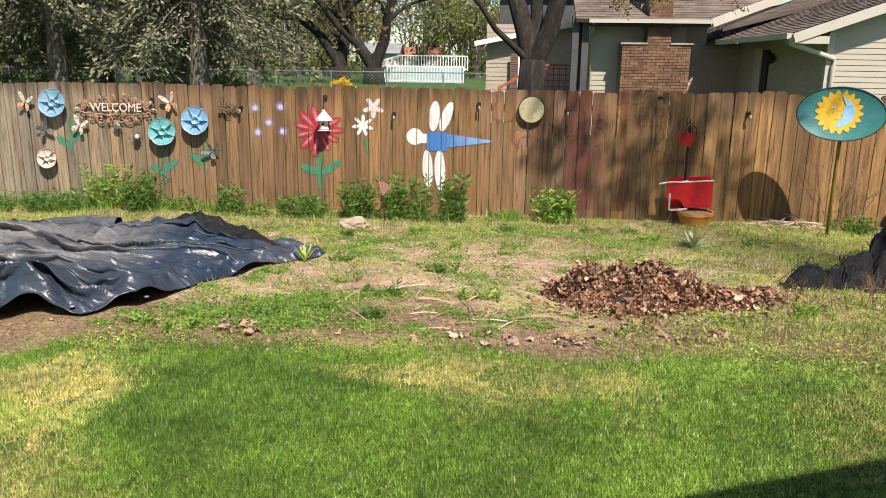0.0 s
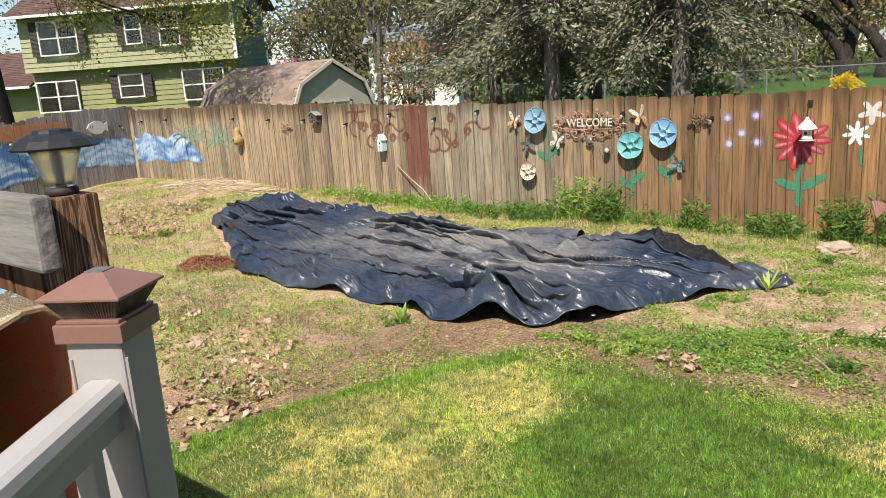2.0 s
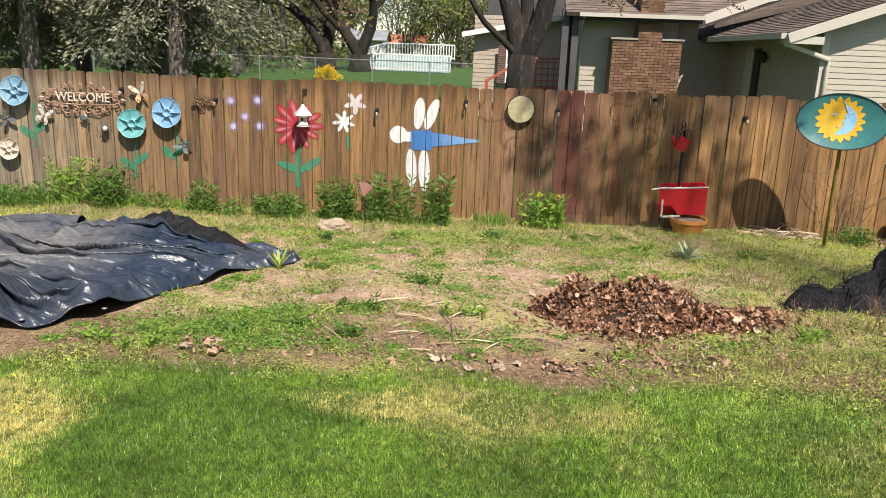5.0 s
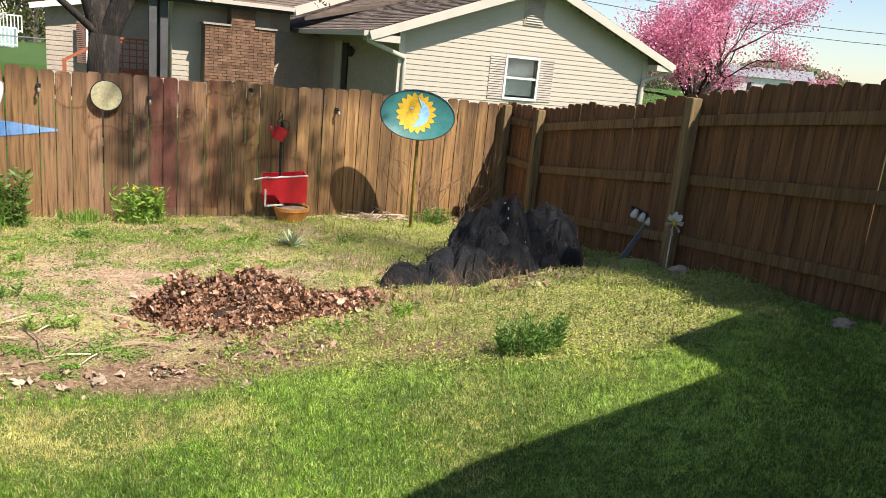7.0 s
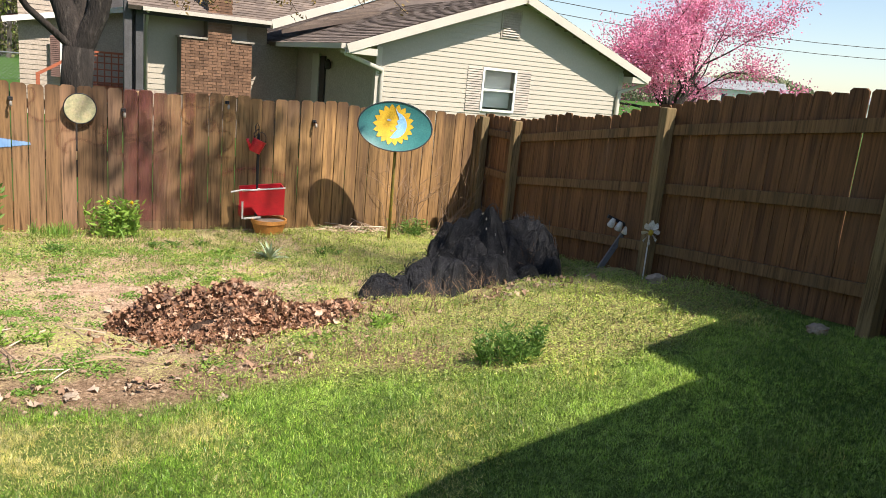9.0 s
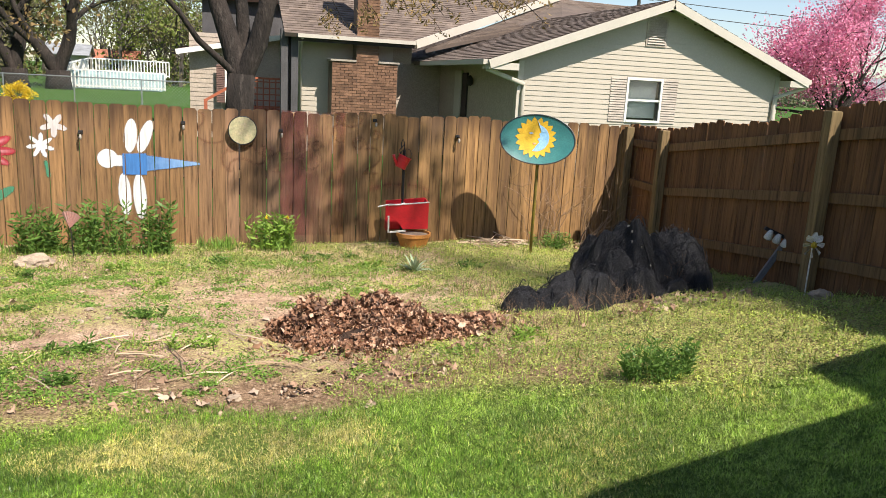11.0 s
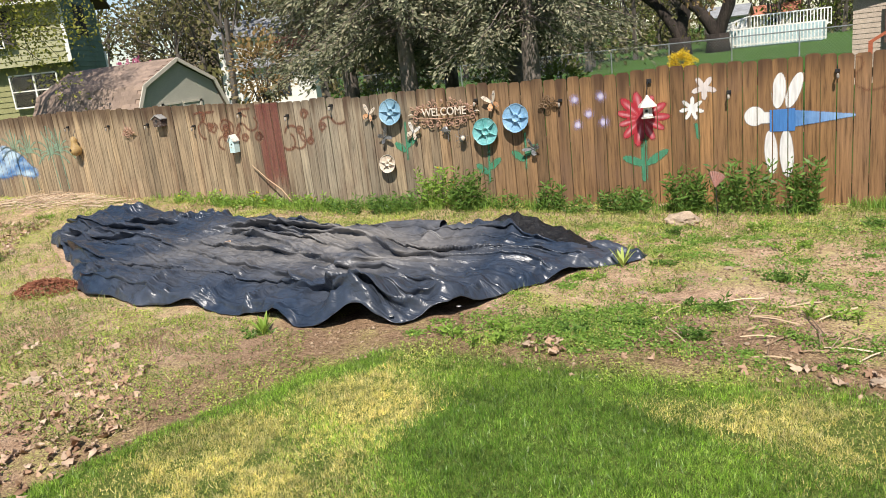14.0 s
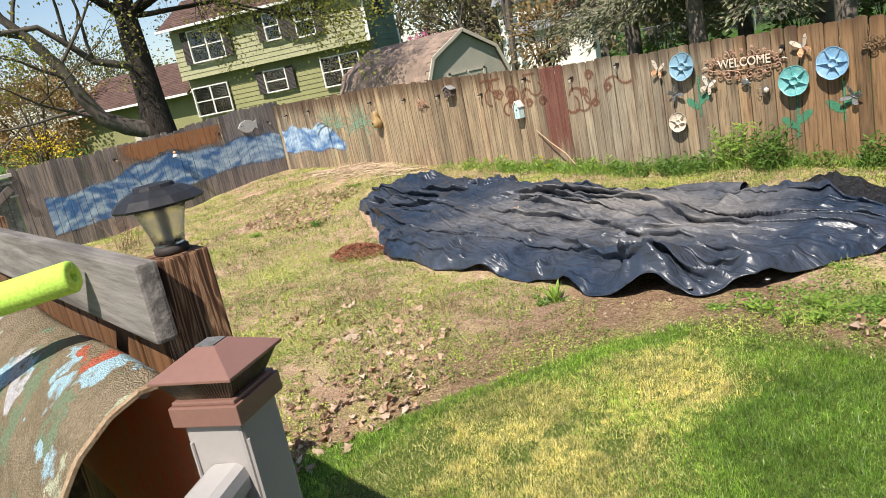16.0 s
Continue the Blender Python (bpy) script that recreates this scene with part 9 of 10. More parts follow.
def butterfly(x, z, s, upper, lower, label, tilt):
    t = thing("butterfly_ornament", label, "ornament", "metal insects on the fence", at=pose(x, 9.575, z, 0, tilt, 0))
    for f in (-1, 1):
        up = [(0, 0.0), (0.25, 0.10), (0.62, 0.52), (0.78, 0.92), (0.58, 0.98), (0.30, 0.72), (0.06, 0.28)]
        lo = [(0, 0.02), (0.06, -0.20), (0.22, -0.52), (0.40, -0.66), (0.56, -0.52), (0.60, -0.22), (0.34, 0.02)]
        for nm, ol, mt in (("upper_wing", up, upper), ("lower_wing", lo, lower)):
            b = Build()
            n = len(ol)
            vs = [(f * px * s, -abs(px) * s * 0.35, pz * s) for px, pz in ol]
            vs2 = [(a, bb - 0.004, c) for a, bb, c in vs]
            b.add(vs + vs2, [tuple(range(n)), tuple(range(2 * n - 1, n - 1, -1))] + [(i, n + i, n + (i + 1) % n, (i + 1) % n) for i in range(n)])
            w = part(nm, b, mt, t)
            for px, pz in (ol[3], ol[4]):
                part("wing_spot", Build().lathe([(0.05 * s, 0), (0.05 * s, 0.004), (0.02 * s, 0.006)], 10), PEWTER, w, at=pose(f * px * 0.72 * s, -abs(px) * 0.72 * s * 0.35 - 0.005, pz * 0.74 * s, 90))
        part("antenna", Build().tube([(0, -0.01, 0.3 * s), (f * 0.1 * s, -0.02, 0.55 * s), (f * 0.2 * s, -0.02, 0.68 * s)], 0.0022, 4), PEWTER, t)
    part("body", Build().tube([(0, -0.012, -0.35 * s), (0, -0.014, 0), (0, -0.012, 0.34 * s)], [0.03 * s, 0.07 * s, 0.04 * s], 8), PEWTER, t, soft=True)
    part("pin", Build().tube([(0, 0, 0), (0, 0.05, 0)], 0.004, 5), BLACK_IRON, t)


butterfly(-5.12, 1.24, 0.125, CREAM_METAL, ORANGE_METAL, "cream and orange metal butterfly on the boards", 20)
butterfly(-4.46, 0.97, 0.125, WHITE_PAINT, CREAM_METAL, "cream white metal butterfly on the boards", 25)
butterfly(-3.29, 1.27, 0.13, CREAM_METAL, ORANGE_METAL, "orange and cream metal butterfly on the boards", -20)
butterfly(-2.81, 0.70, 0.115, PEWTER, PEWTER, "grey pewter butterfly on the boards", -60)
butterfly(-4.92, 0.93, 0.12, PEWTER, PEWTER, "grey metal moth on the boards", 60)


def beetle(x, z):
    t = thing("beetle_ornament", "small metal bug with wire legs on the boards", "ornament", "metal insects on the fence", at=(x, 9.57, z))
    part("body", Build().lathe([(0.0, -0.05), (0.035, -0.035), (0.045, 0.0), (0.03, 0.035), (0.0, 0.05)], 14), PEWTER, t, soft=True, at=pose(0.03, -0.01, 0, 0, 20, 0))
    part("wing_case", Build().lathe([(0.0, -0.04), (0.028, -0.02), (0.03, 0.01), (0.0, 0.03)], 12), CREAM_METAL, t, "pale wing case", soft=True, at=(0.045, -0.03, 0.01))
    for k in range(8):
        a = k * math.tau / 8 + 0.3
        part("leg", Build().tube([(0.02, 0, 0), (0.06 * math.cos(a), -0.02, 0.07 * math.sin(a)), (0.1 * math.cos(a), 0.02, 0.12 * math.sin(a))], 0.003, 4), PEWTER, t)


beetle(-3.77, 0.86)


def sprig(x, z, s, mat, label, name="sprig_ornament"):
    """A flat wire spray of coils and leaves."""
    t = thing(name, label, "ornament", at=(x, 9.578, z))
    for cx, cz, r, st, f in ((-0.3, 0.1, 0.22, 0, 1), (0.25, 0.15, 0.2, 2, -1), (0.0, -0.2, 0.24, 4, 1), (0.45, -0.1, 0.17, 1, 1), (-0.5, -0.12, 0.15, 3, -1), (0.0, 0.3, 0.17, 5, 1)):
        part("coil", Build().tube(spiral(cx * s, cz * s, r * s, 1.5, st, f, 16), 0.0055, 5), mat, t)
    part("stem", Build().tube([(-0.25 * s, 0, 0.95 * s), (-0.2 * s, 0, 0.4 * s), (0, 0, 0), (0.3 * s, 0, -0.05 * s), (0.75 * s, 0, -0.02 * s)], 0.006, 5), mat, t)
    for k in range(7):
        part("leaf", Build().add([(0, 0, 0), (0.12 * s, -0.01, 0.09 * s), (0.34 * s, 0, 0), (0.12 * s, -0.01, -0.09 * s)], [(0, 1, 2), (0, 2, 3)]), mat, t, at=Matrix.Translation(((-0.4 + 0.15 * k) * s, -0.006, (0.05 * (-1) ** k) * s)) @ Matrix.Rotation(k * 1.1, 4, 'Y'))


sprig(-2.59, 1.22, 0.2, plain("dark_bronze_wire", (0.22, 0.14, 0.08), (0.14, 0.09, 0.05), 0.5, metal=0.3), "dark bronze wire sprig with leaves on the boards")
sprig(-9.98, 1.24, 0.22, COPPER, "pinkish metal flower ornament on the boards", "flower_ornament")


BULB_GREY = plain("smoky_plastic", (0.40, 0.36, 0.30), (0.28, 0.25, 0.21), 0.4)


def fence_light(x, z, m=None):
    t = thing("fence_light", "tiny black solar light clipped to the boards", "lamp", "small solar lights on the fence", at=m if m is not None else pose(x, 9.62, z, 0, 0, 0))
    part("clip", Build().box(-0.022, -0.03, 0.02, 0.022, -0.002, 0.055), BLACK_IRON, t, bevel=0.003)
    part("arm", Build().box(-0.008, -0.085, 0.025, 0.008, -0.03, 0.037), BLACK_IRON, t)
    part("bulb", Build().lathe([(0.0, -0.035), (0.010, -0.032), (0.014, -0.015), (0.012, 0.012), (0.006, 0.018)], 12), BULB_GREY, t, "small smoky lens", soft=True, at=(0.005, -0.078, 0.0))


for q in ((-2.44, 1.2), (-0.59, 1.16), (0.41, 1.29), (1.43, 1.24), (3.48, 1.24), (2.48, 1.39), (-10.47, 1.32), (-3.53, 1.28), (-5.75, 1.36), (-6.55, 1.27), (-7.45, 1.36), (-8.45, 1.22), (-9.5, 1.3), (-11.55, 1.36), (-13.9, 1.38), (-14.9, 1.36)):
    fence_light(*q)
for s in (4.4, 6.9, 8.3):
    fence_light(0, 0, LEFT_M @ Matrix.Translation((s, -0.01, 1.3)))


def hanging_lantern():
    t = thing("hanging_birdhouse", "white six-sided hanging birdhouse with a hook", "birdhouse", at=(-1.41, 9.50, 1.0))
    part("body", Build().lathe([(0.045, 0.0), (0.06, 0.01), (0.05, 0.03), (0.05, 0.10), (0.075, 0.115)], 6), WHITE_PAINT, t)
    part("roof", Build().lathe([(0.105, 0.11), (0.10, 0.125), (0.06, 0.17), (0.03, 0.20), (0.012, 0.235)], 6), WHITE_PAINT, t, "chipped white roof")
    part("entrance", Build().lathe([(0.016, 0), (0.016, 0.004)], 12), BLACK_IRON, t, at=pose(0.0, -0.046, 0.07, 90))
    part("wire", Build().tube([(0, 0, 0.235), (0, 0, 0.32), (0.0, 0.05, 0.37), (0, 0.11, 0.36)], 0.004, 6), BLACK_IRON, t)
    part("bracket", Build().box(-0.025, 0.095, 0.35, 0.025, 0.11, 0.40), BLACK_IRON, t)
    part("floor_rim", Build().lathe([(0.075, -0.012), (0.08, -0.006), (0.06, 0.0)], 6), WHITE_PAINT, t)


hanging_lantern()


def disc_plaque():
    t = thing("round_plaque", "tan mottled round stepping stone plaque on the fence", "plaque", at=pose(1.02, 9.57, 1.27, 90, 0, 0))
    part("disc", Build().lathe([(0.13, -0.02), (0.148, -0.014), (0.15, 0.0), (0.143, 0.012), (0.0, 0.014)], 48), plain("mottled_tan_glaze", (0.50, 0.42, 0.24), (0.36, 0.35, 0.20), 0.45, coarse=9, fine=60, dirt=(0.52, 0.40, 0.30)), t, soft=False)
    part("rim", Build().tube([(0.151 * math.cos(k * math.tau / 48), 0.151 * math.sin(k * math.tau / 48), 0.004) for k in range(49)], 0.006, 6, cap=False), BLACK_IRON, t, "thin dark rim")


disc_plaque()


def shepherd_hook():
    t = thing("shepherd_hook", "black iron hook pole in front of the fence", "hook", at=(2.80, 9.44, gz(2.8, 9.44)))
    part("pole", Build().tube([(0.0, 0, -0.1), (0, 0, 1.12)], 0.017, 8), BLACK_IRON, t)
    part("hook", Build().tube([(0, 0, 1.12), (0.0, 0, 1.2), (-0.02, 0, 1.24), (-0.04, 0, 1.2), (-0.035, -0.01, 1.14)], 0.006, 6), BLACK_IRON, t)
    part("side_bracket", Build().tube([(0, 0, 1.18), (-0.06, -0.02, 1.12), (-0.05, -0.03, 1.07)], 0.006, 6), BLACK_IRON, t)
    c = thing("watering_can", "small red tin watering can hanging from the hook", "watering can", at=pose(2.775, 9.40, 0.985, 0, 24, 0))
    b = Build().lathe([(0.06, -0.075), (0.063, -0.07), (0.072, 0.06), (0.078, 0.07), (0.072, 0.068), (0.06, -0.06)], 24)
    part("body", b, RED_PLASTIC, c, soft=True)
    part("rim", Build().tube([(0.076 * math.cos(k * math.tau / 24), 0.076 * math.sin(k * math.tau / 24), 0.066) for k in range(25)], 0.005, 6), RED_PLASTIC, c)
    part("band", Build().tube([(0.071 * math.cos(k * math.tau / 24), 0.071 * math.sin(k * math.tau / 24), 0.02) for k in range(25)], 0.003, 6), RED_PLASTIC, c)
    part("spout", Build().tube([(-0.05, 0, -0.05), (-0.11, 0, 0.0), (-0.13, 0, 0.03)], [0.02, 0.014, 0.02], 10), RED_PLASTIC, c, soft=True)
    part("handle", Build().tube([(0.0, 0.0, 0.07)] + [(0.065 * math.cos(k * 0.35), 0, 0.07 + 0.09 * math.sin(k * 0.35)) for k in range(10)], 0.004, 6), BLACK_IRON, c, "black wire handle")


shepherd_hook()


def torn_tub():
    g = gz(2.85, 9.4)
    pot = thing("flower_pot", "wide orange clay flower pot with dry soil", "flower pot", at=(2.93, 9.36, g))
    part("bowl", Build().lathe([(0.13, 0.0), (0.15, 0.01), (0.19, 0.13), (0.2, 0.135), (0.2, 0.175), (0.185, 0.175), (0.18, 0.14), (0.12, 0.03)], 36), plain("orange_clay", (0.60, 0.26, 0.06), (0.52, 0.22, 0.06), 0.6, coarse=8, fine=70), pot, soft=False)
    part("soil", Build().lathe([(0.17, 0.12), (0.178, 0.15), (0.1, 0.165)], 24), plain("dry_potting_soil", (0.3, 0.24, 0.18), (0.2, 0.15, 0.11), 1.0, fine=90, bump=0.8, dist=0.01), pot)
    tub = thing("red_tub", "torn red square plastic tub with a white rim", "tub", at=pose(2.85, 9.5, g + 0.22, 12, -4, 2))
    part("back_panel", Build().box(-0.23, 0.0, -0.03, 0.25, 0.012, 0.34), RED_PLASTIC, tub, bevel=0.004)
    front = [(-0.2, 0.0), (-0.02, 0.0), (0.25, 0.0), (0.25, 0.31), (-0.235, 0.32), (-0.2, 0.24), (-0.05, 0.05), (-0.19, 0.14)]
    part("torn_front", Build().prism([(-0.05, 0.02), (0.25, 0.0), (0.25, 0.33), (-0.235, 0.33), (-0.23, 0.27)], -0.13, -0.122), RED_PLASTIC, tub)
    part("side_panel", Build().box(0.242, -0.125, 0.0, 0.252, 0.01, 0.33), RED_PLASTIC, tub)
    part("side_panel", Build().box(-0.236, -0.125, 0.0, -0.226, 0.01, 0.1), RED_PLASTIC, tub)
    part("bent_rim", Build().tube([(-0.36, -0.15, 0.335), (-0.23, -0.135, 0.345), (-0.1, -0.13, 0.33), (-0.04, -0.13, 0.345)], 0.009, 6), WHITE_PAINT, tub, "white broken rim")
    part("rim", Build().box(-0.235, -0.134, 0.326, 0.256, -0.12, 0.338), WHITE_PAINT, tub, "white rim")
    part("rim", Build().box(-0.236, -0.136, -0.005, -0.218, -0.121, 0.2), WHITE_PAINT, tub, "white rim")
    part("rim", Build().box(-0.21, -0.136, -0.012, -0.02, -0.122, 0.006), WHITE_PAINT, tub, "white rim")


torn_tub()


def dish():
    """An old aerial dish, painted as a sun and moon, on its pole."""
    c = Vector((4.16, 8.82, 1.33))
    face = Vector((-0.40, -1.0, 0.22)).normalized()
    up = Vector((0, 0, 1))
    right = up.cross(-face).normalized() * -1
    right = (-face).cross(up).normalized()
    v = right.cross(-face).normalized()
    m = Matrix(((right.x, v.x, face.x, c.x), (right.y, v.y, face.y, c.y), (right.z, v.z, face.z, c.z), (0, 0, 0, 1))) @ Matrix.Rotation(radians(-2), 4, 'Z')
    t = thing("painted_dish", "old satellite dish painted teal with a yellow sunflower and blue moon", "satellite dish", at=m)
    teal = plain("teal_enamel", (0.035, 0.17, 0.16), (0.05, 0.21, 0.19), 0.35, spec=0.5, coarse=3, fine=70, bump=0.05)
    gold = plain("sunflower_yellow_paint", (0.72, 0.45, 0.035), (0.66, 0.38, 0.03), 0.5, coarse=12, fine=80, bump=0.05)
    moon = plain("moon_blue_paint", (0.22, 0.45, 0.66), (0.30, 0.52, 0.70), 0.5, coarse=12, fine=80, bump=0.05)
    A, B, D = 0.415, 0.275, 0.05

    def bowl(x, y):
        return -D * (1 - (x / A) ** 2 - (y / B) ** 2)
    rows = []
    for q in np.linspace(0, 1, 16):
        rows.append([(A * q * math.cos(a), B * q * math.sin(a), bowl(A * q * math.cos(a), B * q * math.sin(a))) for a in np.linspace(0, math.tau, 73)])
    part("reflector", Build().sheet(rows), teal, t, soft=True)
    part("back_shell", Build().sheet([[(x, y, z - 0.006) for x, y, z in row] for row in rows]), METAL_GREY, t, soft=True)
    part("rolled_rim", Build().tube([(A * math.cos(a), B * math.sin(a), 0.0) for a in np.linspace(0, math.tau, 73)], 0.007, 8, cap=False), plain("dark_rim_metal", (0.06, 0.07, 0.07), None, 0.4), t, "dark rolled rim")

    def lay(name, pts, mat, lift, parent, label=""):
        """A painted patch that lies on the bowl: fan of rings round the middle of its outline."""
        cx, cy = sum(p[0] for p in pts) / len(pts), sum(p[1] for p in pts) / len(pts)
        rows_ = [[(cx + (x - cx) * q, cy + (y - cy) * q, bowl(cx + (x - cx) * q, cy + (y - cy) * q) + lift) for x, y in pts + pts[:1]] for q in (0.0, 0.35, 0.7, 1.0)]
        return part(name, Build().sheet(rows_), mat, parent, label)
    sx, sy = -0.02, 0.02
    disc = lay("sun_disc", [(sx + 0.165 * math.cos(a), sy + 0.165 * math.sin(a)) for a in np.linspace(0, math.tau, 40, endpoint=False)], gold, 0.003, t, "yellow sunflower face")
    for k in range(18):
        a = k * math.tau / 18
        pts = []
        for s, w in ((0.14, 0.028), (0.175, 0.034), (0.205, 0.022), (0.232, 0.0)):
            pts.append((s, w))
        ol = pts + [(s, -w) for s, w in reversed(pts[:-1])]
        lay("petal", [(sx + s * math.cos(a) - w * math.sin(a), sy + s * math.sin(a) + w * math.cos(a)) for s, w in ol], gold, 0.0045, t)
    cres = [(sx + 0.15 * math.cos(a) , sy + 0.15 * math.sin(a)) for a in np.linspace(-1.75, 1.35, 16)] + [(sx + 0.075, sy + 0.085), (sx + 0.035, sy + 0.05), (sx + 0.05, sy + 0.015), (sx + 0.02, sy - 0.01), (sx + 0.045, sy - 0.04), (sx + 0.02, sy - 0.075)]
    lay("moon", cres, moon, 0.006, t, "light blue half moon profile")
    lay("moon_horn", [(sx + 0.035, sy + 0.145), (sx + 0.075, sy + 0.13), (sx + 0.11, sy + 0.07), (sx + 0.06, sy + 0.07), (sx + 0.0, sy + 0.195)], moon, 0.008, t)
    lay("eye", [(sx - 0.055 + 0.024 * math.cos(a), sy + 0.05 + 0.011 * math.sin(a)) for a in np.linspace(0, math.tau, 14, endpoint=False)], WHITE_PAINT, 0.007, t, "painted white eye")
    lay("pupil", [(sx - 0.055 + 0.008 * math.cos(a), sy + 0.05 + 0.008 * math.sin(a)) for a in np.linspace(0, math.tau, 10, endpoint=False)], moon, 0.0085, t)
    lay("mouth", [(sx - 0.03, sy - 0.055), (sx + 0.01, sy - 0.05), (sx + 0.015, sy - 0.065), (sx - 0.02, sy - 0.075)], ORANGE_METAL, 0.007, t)
    pole = thing("dish_pole", "yellow painted steel pole that carries the dish", "pole", at=(4.21, 8.88, gz(4.21, 8.88)))
    part("shaft", Build().tube([(0, 0, -0.15), (0.0, 0, 1.12), (-0.02, -0.01, 1.24)], 0.018, 10), plain("faded_yellow_enamel", (0.30, 0.235, 0.045), (0.20, 0.15, 0.045), 0.55, coarse=7, fine=70, dirt=(0.2, 0.15, 0.06)), pole, soft=True)
    part("clamp", Build().box(-0.06, -0.03, 1.05, 0.04, 0.03, 1.22), METAL_GREY, pole, bevel=0.006)


dish()


def small_birdhouse(x, z, w, h, mat, roof, label, y=9.55):
    t = thing("birdhouse", label, "birdhouse", "birdhouses on the fence", at=(x, y, z))
    part("box", Build().prism([(-w / 2, -h / 2), (w / 2, -h / 2), (w / 2, h * 0.22), (0, h / 2), (-w / 2, h * 0.22)], -0.055, 0.055), mat, t, bevel=0.003)
    for f in (-1, 1):
        d = Vector((f * w / 2, 0, -h * 0.28))
        part("roof_slope", Build().add([(0, -0.075, h / 2 + 0.004), (0, 0.06, h / 2 + 0.004), (d.x * 1.25, 0.06, h / 2 + d.z * 1.25), (d.x * 1.25, -0.075, h / 2 + d.z * 1.25), (0, -0.075, h / 2 + 0.02), (0, 0.06, h / 2 + 0.02), (d.x * 1.25, 0.06, h / 2 + d.z * 1.25 + 0.014), (d.x * 1.25, -0.075, h / 2 + d.z * 1.25 + 0.014)], [(0, 1, 2, 3), (7, 6, 5, 4), (0, 4, 5, 1), (1, 5, 6, 2), (2, 6, 7, 3), (3, 7, 4, 0)]), roof, t)
    part("entrance", Build().lathe([(w * 0.14, 0), (w * 0.14, 0.003)], 14), BLACK_IRON, t, at=pose(0, -0.056, h * 0.02, 90))
    part("perch", Build().tube([(0, -0.05, -h * 0.16), (0, -0.09, -h * 0.16)], 0.005, 6), roof, t)


DARK_WOOD = plain("dark_old_wood", (0.10, 0.07, 0.055), (0.06, 0.045, 0.04), 0.9, coarse=14, fine=60, dirt=(0.35, 0.33, 0.3))
small_birdhouse(-9.14, 1.38, 0.18, 0.17, DARK_WOOD, plain("grey_shake", (0.3, 0.29, 0.27), (0.2, 0.19, 0.18), 0.9), "dark weathered birdhouse with a grey roof")
small_birdhouse(-7.62, 0.95, 0.10, 0.25, plain("pale_teal_paint", (0.48, 0.66, 0.64), (0.55, 0.70, 0.68), 0.6, coarse=10), WHITE_PAINT, "tall pale teal birdhouse with a pointed white roof")


def gourd():
    t = thing("gourd_birdhouse", "tan gourd birdhouse hanging on the fence", "birdhouse", at=(-11.36, 9.53, 0.92))
    part("gourd", Build().lathe([(0.0, -0.02), (0.07, 0.0), (0.10, 0.06), (0.095, 0.12), (0.055, 0.18), (0.05, 0.22), (0.055, 0.26), (0.03, 0.30), (0.01, 0.32)], 20), plain("tan_gourd", (0.46, 0.33, 0.14), (0.34, 0.22, 0.09), 0.5, coarse=9), t, soft=True)
    part("cord", Build().tube([(0, 0, 0.31), (0, 0.07, 0.42)], 0.004, 5), BLACK_IRON, t)
    part("entrance", Build().lathe([(0.022, 0), (0.022, 0.006)], 14), BLACK_IRON, t, at=pose(0.0, -0.097, 0.09, 90))


gourd()


def fish_plaque():
    m = LEFT_M @ Matrix.Translation((7.69, -0.03, 1.35))
    t = thing("fish_plaque", "pale grey cut-out fish plaque on the boards", "plaque", at=m)
    ol = [(-0.26, 0.0), (-0.18, 0.09), (-0.02, 0.145), (0.12, 0.12), (0.19, 0.06), (0.28, 0.10), (0.27, 0.0), (0.28, -0.10), (0.19, -0.06), (0.10, -0.13), (-0.04, -0.14), (-0.19, -0.08)]
    part("body", Build().prism(list(reversed(ol)), -0.012, 0.012), plain("pale_grey_board", (0.55, 0.54, 0.5), (0.45, 0.44, 0.41), 0.7), t, bevel=0.003)
    part("eye", Build().lathe([(0.014, 0), (0.014, 0.004)], 12), BLACK_IRON, t, at=pose(-0.17, -0.013, 0.03, 90))
    part("gill", Build().box(-0.12, -0.015, -0.05, -0.112, -0.012, 0.06), PEWTER, t)


fish_plaque()
solid("leaning_stick", Build().tube([(-7.35, 9.57, 0.62), (-7.05, 9.52, 0.42), (-6.75, 9.46, 0.27), (-6.48, 9.38, 0.06)], [0.006, 0.008, 0.009, 0.010], 6), plain("bare_pale_stick", (0.5, 0.36, 0.22), (0.4, 0.28, 0.17), 0.9), "long bare stick leaning on the fence", "stick")


def stake_light():
    x, y = 5.33, 6.46
    t = thing("stake_light", "black leaning garden stake with three white solar spotlights", "lamp", at=pose(x, y, gz(x, y), 0, 0, -20) @ Matrix.Scale(1.35, 4))
    grey = plain("grey_plastic_stake", (0.16, 0.16, 0.165), None, 0.5)
    part("stake", Build().box(-0.018, -0.012, -0.08, 0.018, 0.012, 0.34, pose(0, 0, 0, 0, 28, 0)), grey, t, bevel=0.003)
    part("bar", Build().box(-0.12, -0.012, -0.012, 0.08, 0.012, 0.012, pose(0.12, 0, 0.33, 0, 22, 0)), BLACK_IRON, t, bevel=0.003)
    for k in range(3):
        p = pose(0.04 + 0.055 * k, -0.02, 0.345 - 0.022 * k, 0, 200, 0)
        part("spotlight", Build().lathe([(0.012, -0.02), (0.02, 0.0), (0.026, 0.035), (0.02, 0.045), (0.006, 0.048)], 14), WHITE_PAINT, t, "white spotlight", soft=True, at=p)


stake_light()


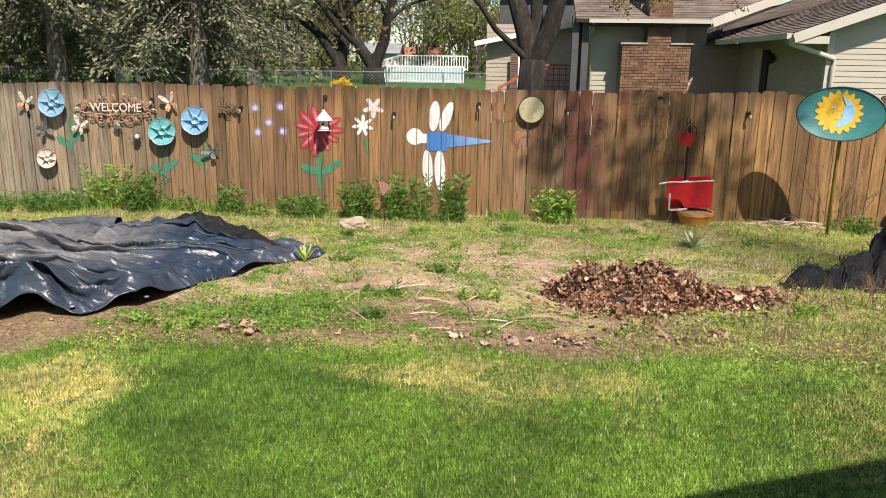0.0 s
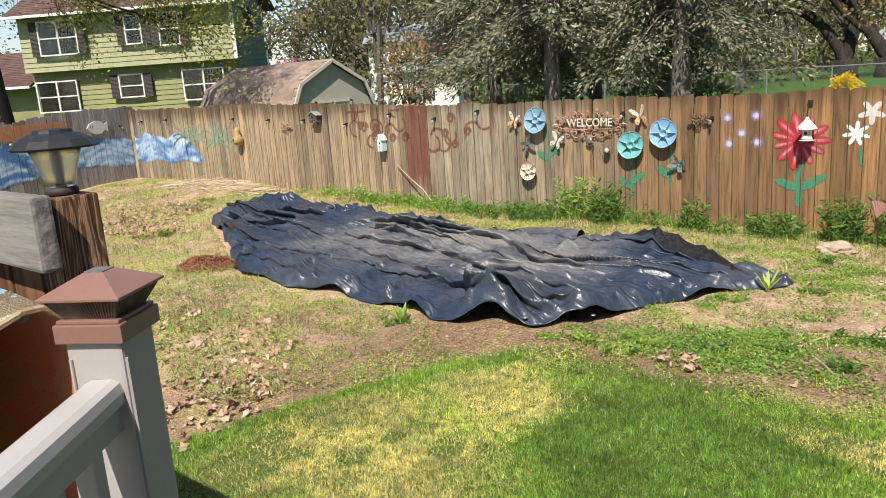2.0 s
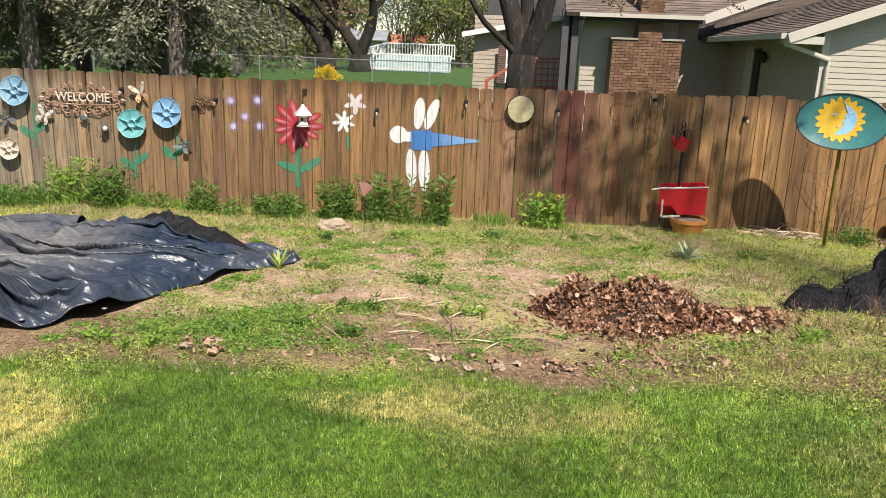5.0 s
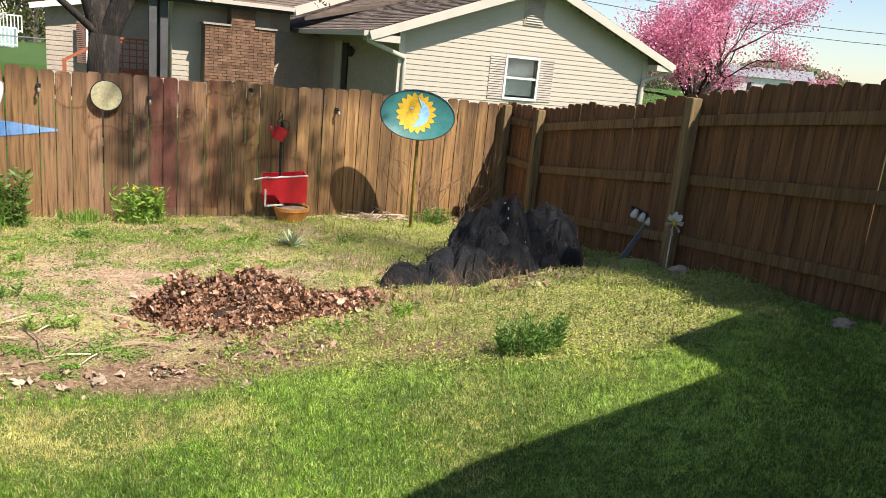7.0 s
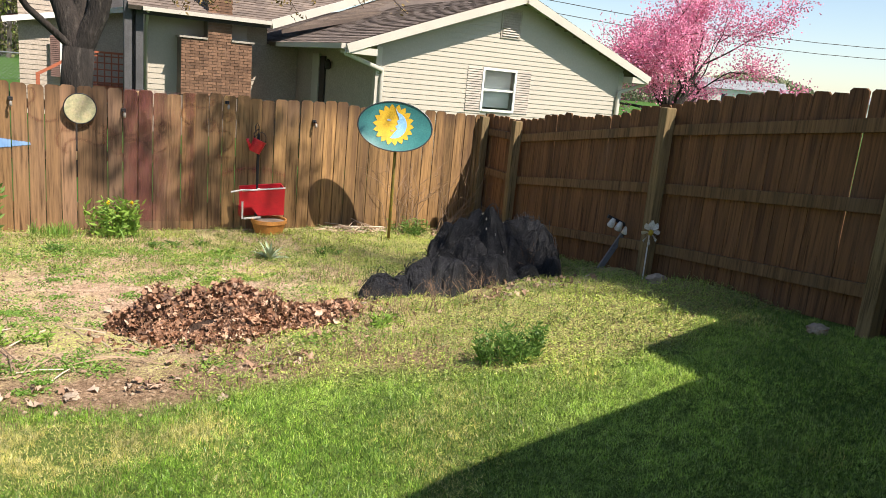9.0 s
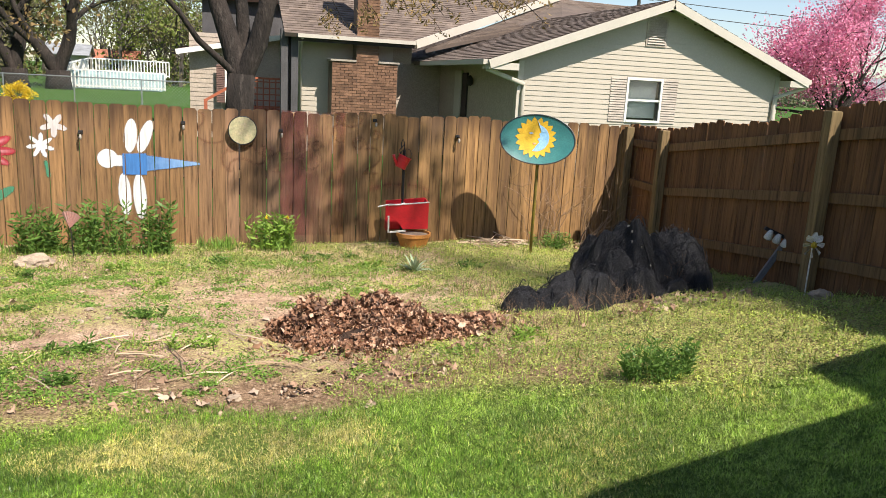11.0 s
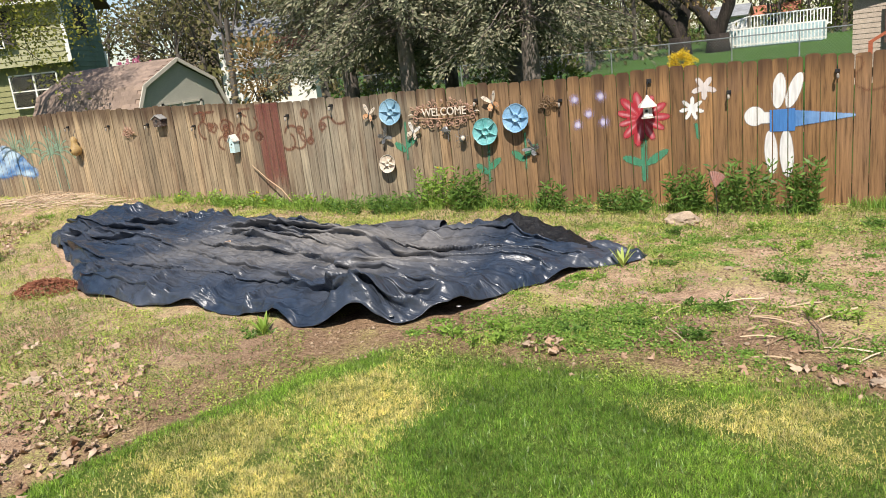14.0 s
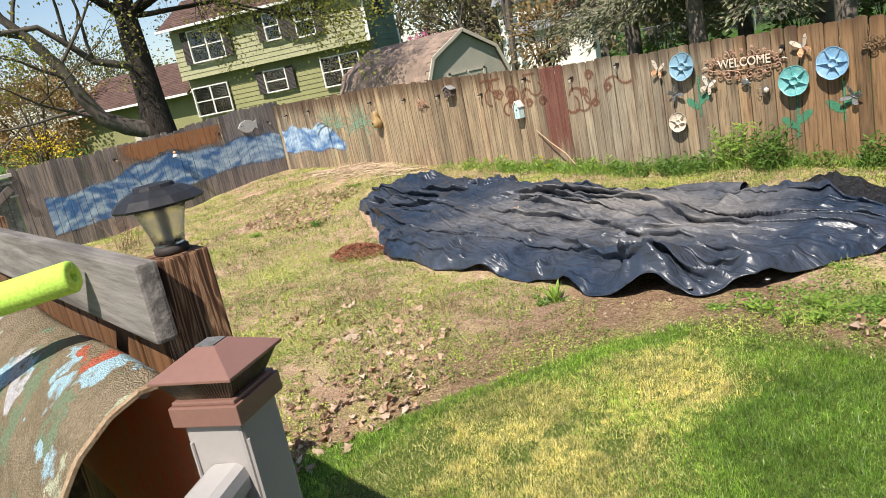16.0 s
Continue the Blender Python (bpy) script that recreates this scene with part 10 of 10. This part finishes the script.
def lantern_ornament():
    t = thing("hanging_ornament", "small pale ornament on a cord on the grey fence", "ornament", at=LEFT_M @ Matrix.Translation((5.65, -0.10, 1.12)))
    part("cord", Build().tube([(0, 0.09, 0.30), (0, 0.0, 0.22), (0, 0, 0.08)], 0.004, 5), BLACK_IRON, t)
    part("bead", Build().lathe([(0.0, 0.05), (0.03, 0.06), (0.035, 0.08), (0.02, 0.1), (0.0, 0.105)], 14), ORANGE_METAL, t, soft=True)
    part("bell", Build().lathe([(0.055, -0.02), (0.06, -0.01), (0.045, 0.03), (0.02, 0.05), (0.0, 0.052)], 16), WHITE_PAINT, t, soft=True)


lantern_ornament()


def pinwheel(x, y, z, s, mat, hub, label, name):
    g = gz(x, y)
    t = thing(name, label, "ornament", at=(x, y, g))
    part("stick", Build().tube([(0, 0, -0.05), (0, 0, z - g)], 0.006, 6), WHITE_PAINT, t)
    for k in range(8):
        a = k * math.tau / 8
        part("petal", Build().add([(0, 0, 0.2 * s), (-0.18 * s, 0.02, 0.6 * s), (-0.12 * s, 0.0, 0.95 * s), (0.12 * s, 0, 0.95 * s), (0.18 * s, -0.02, 0.6 * s)], [(0, 1, 2, 3, 4)]), mat, t, at=Matrix.Translation((0, -0.012, z - g)) @ Matrix.Rotation(a, 4, 'Y'))
    part("hub", Build().lathe([(0.24 * s, 0), (0.24 * s, 0.008), (0.1 * s, 0.02)], 14), hub, t, at=pose(0, -0.012, z - g, 90))


pinwheel(5.21, 5.75, 0.80, 0.11, WHITE_PAINT, plain("yellow_hub", (0.7, 0.5, 0.05)), "white daisy pinwheel on a thin stick", "daisy_pinwheel")
solid("plant_tag", Build().box(-0.02, -0.002, 0, 0.02, 0.002, 0.16), WHITE_PAINT, "small white plastic plant tag stuck in the soil", "plant tag", at=(5.68, 8.16, gz(5.68, 8.16)))


def pink_stake():
    x, y = -0.63, 8.95
    t = thing("fan_stake", "faded pink fan-shaped garden stake", "ornament", at=pose(x, y, gz(x, y), 0, 0, -20))
    pink = plain("faded_pink_metal", (0.48, 0.23, 0.19), (0.40, 0.24, 0.20), 0.6, coarse=20, fine=80)
    part("rod", Build().tube([(0.02, 0.012, -0.05), (0.0, 0.012, 0.36)], 0.005, 6), BLACK_IRON, t)
    for k in range(6):
        a = -1.25 + k * 0.42
        part("fan_blade", Build().add([(0, 0, 0), (-0.02, 0.005, 0.10), (-0.03, 0.0, 0.16), (0.0, -0.012, 0.172), (0.03, 0, 0.16), (0.02, 0.005, 0.10)], [(0, 1, 2, 3), (0, 3, 4, 5)]), pink, t, at=Matrix.Translation((0, 0, 0.3)) @ Matrix.Rotation(a * 0.42 + 0.25, 4, 'Y'))


pink_stake()
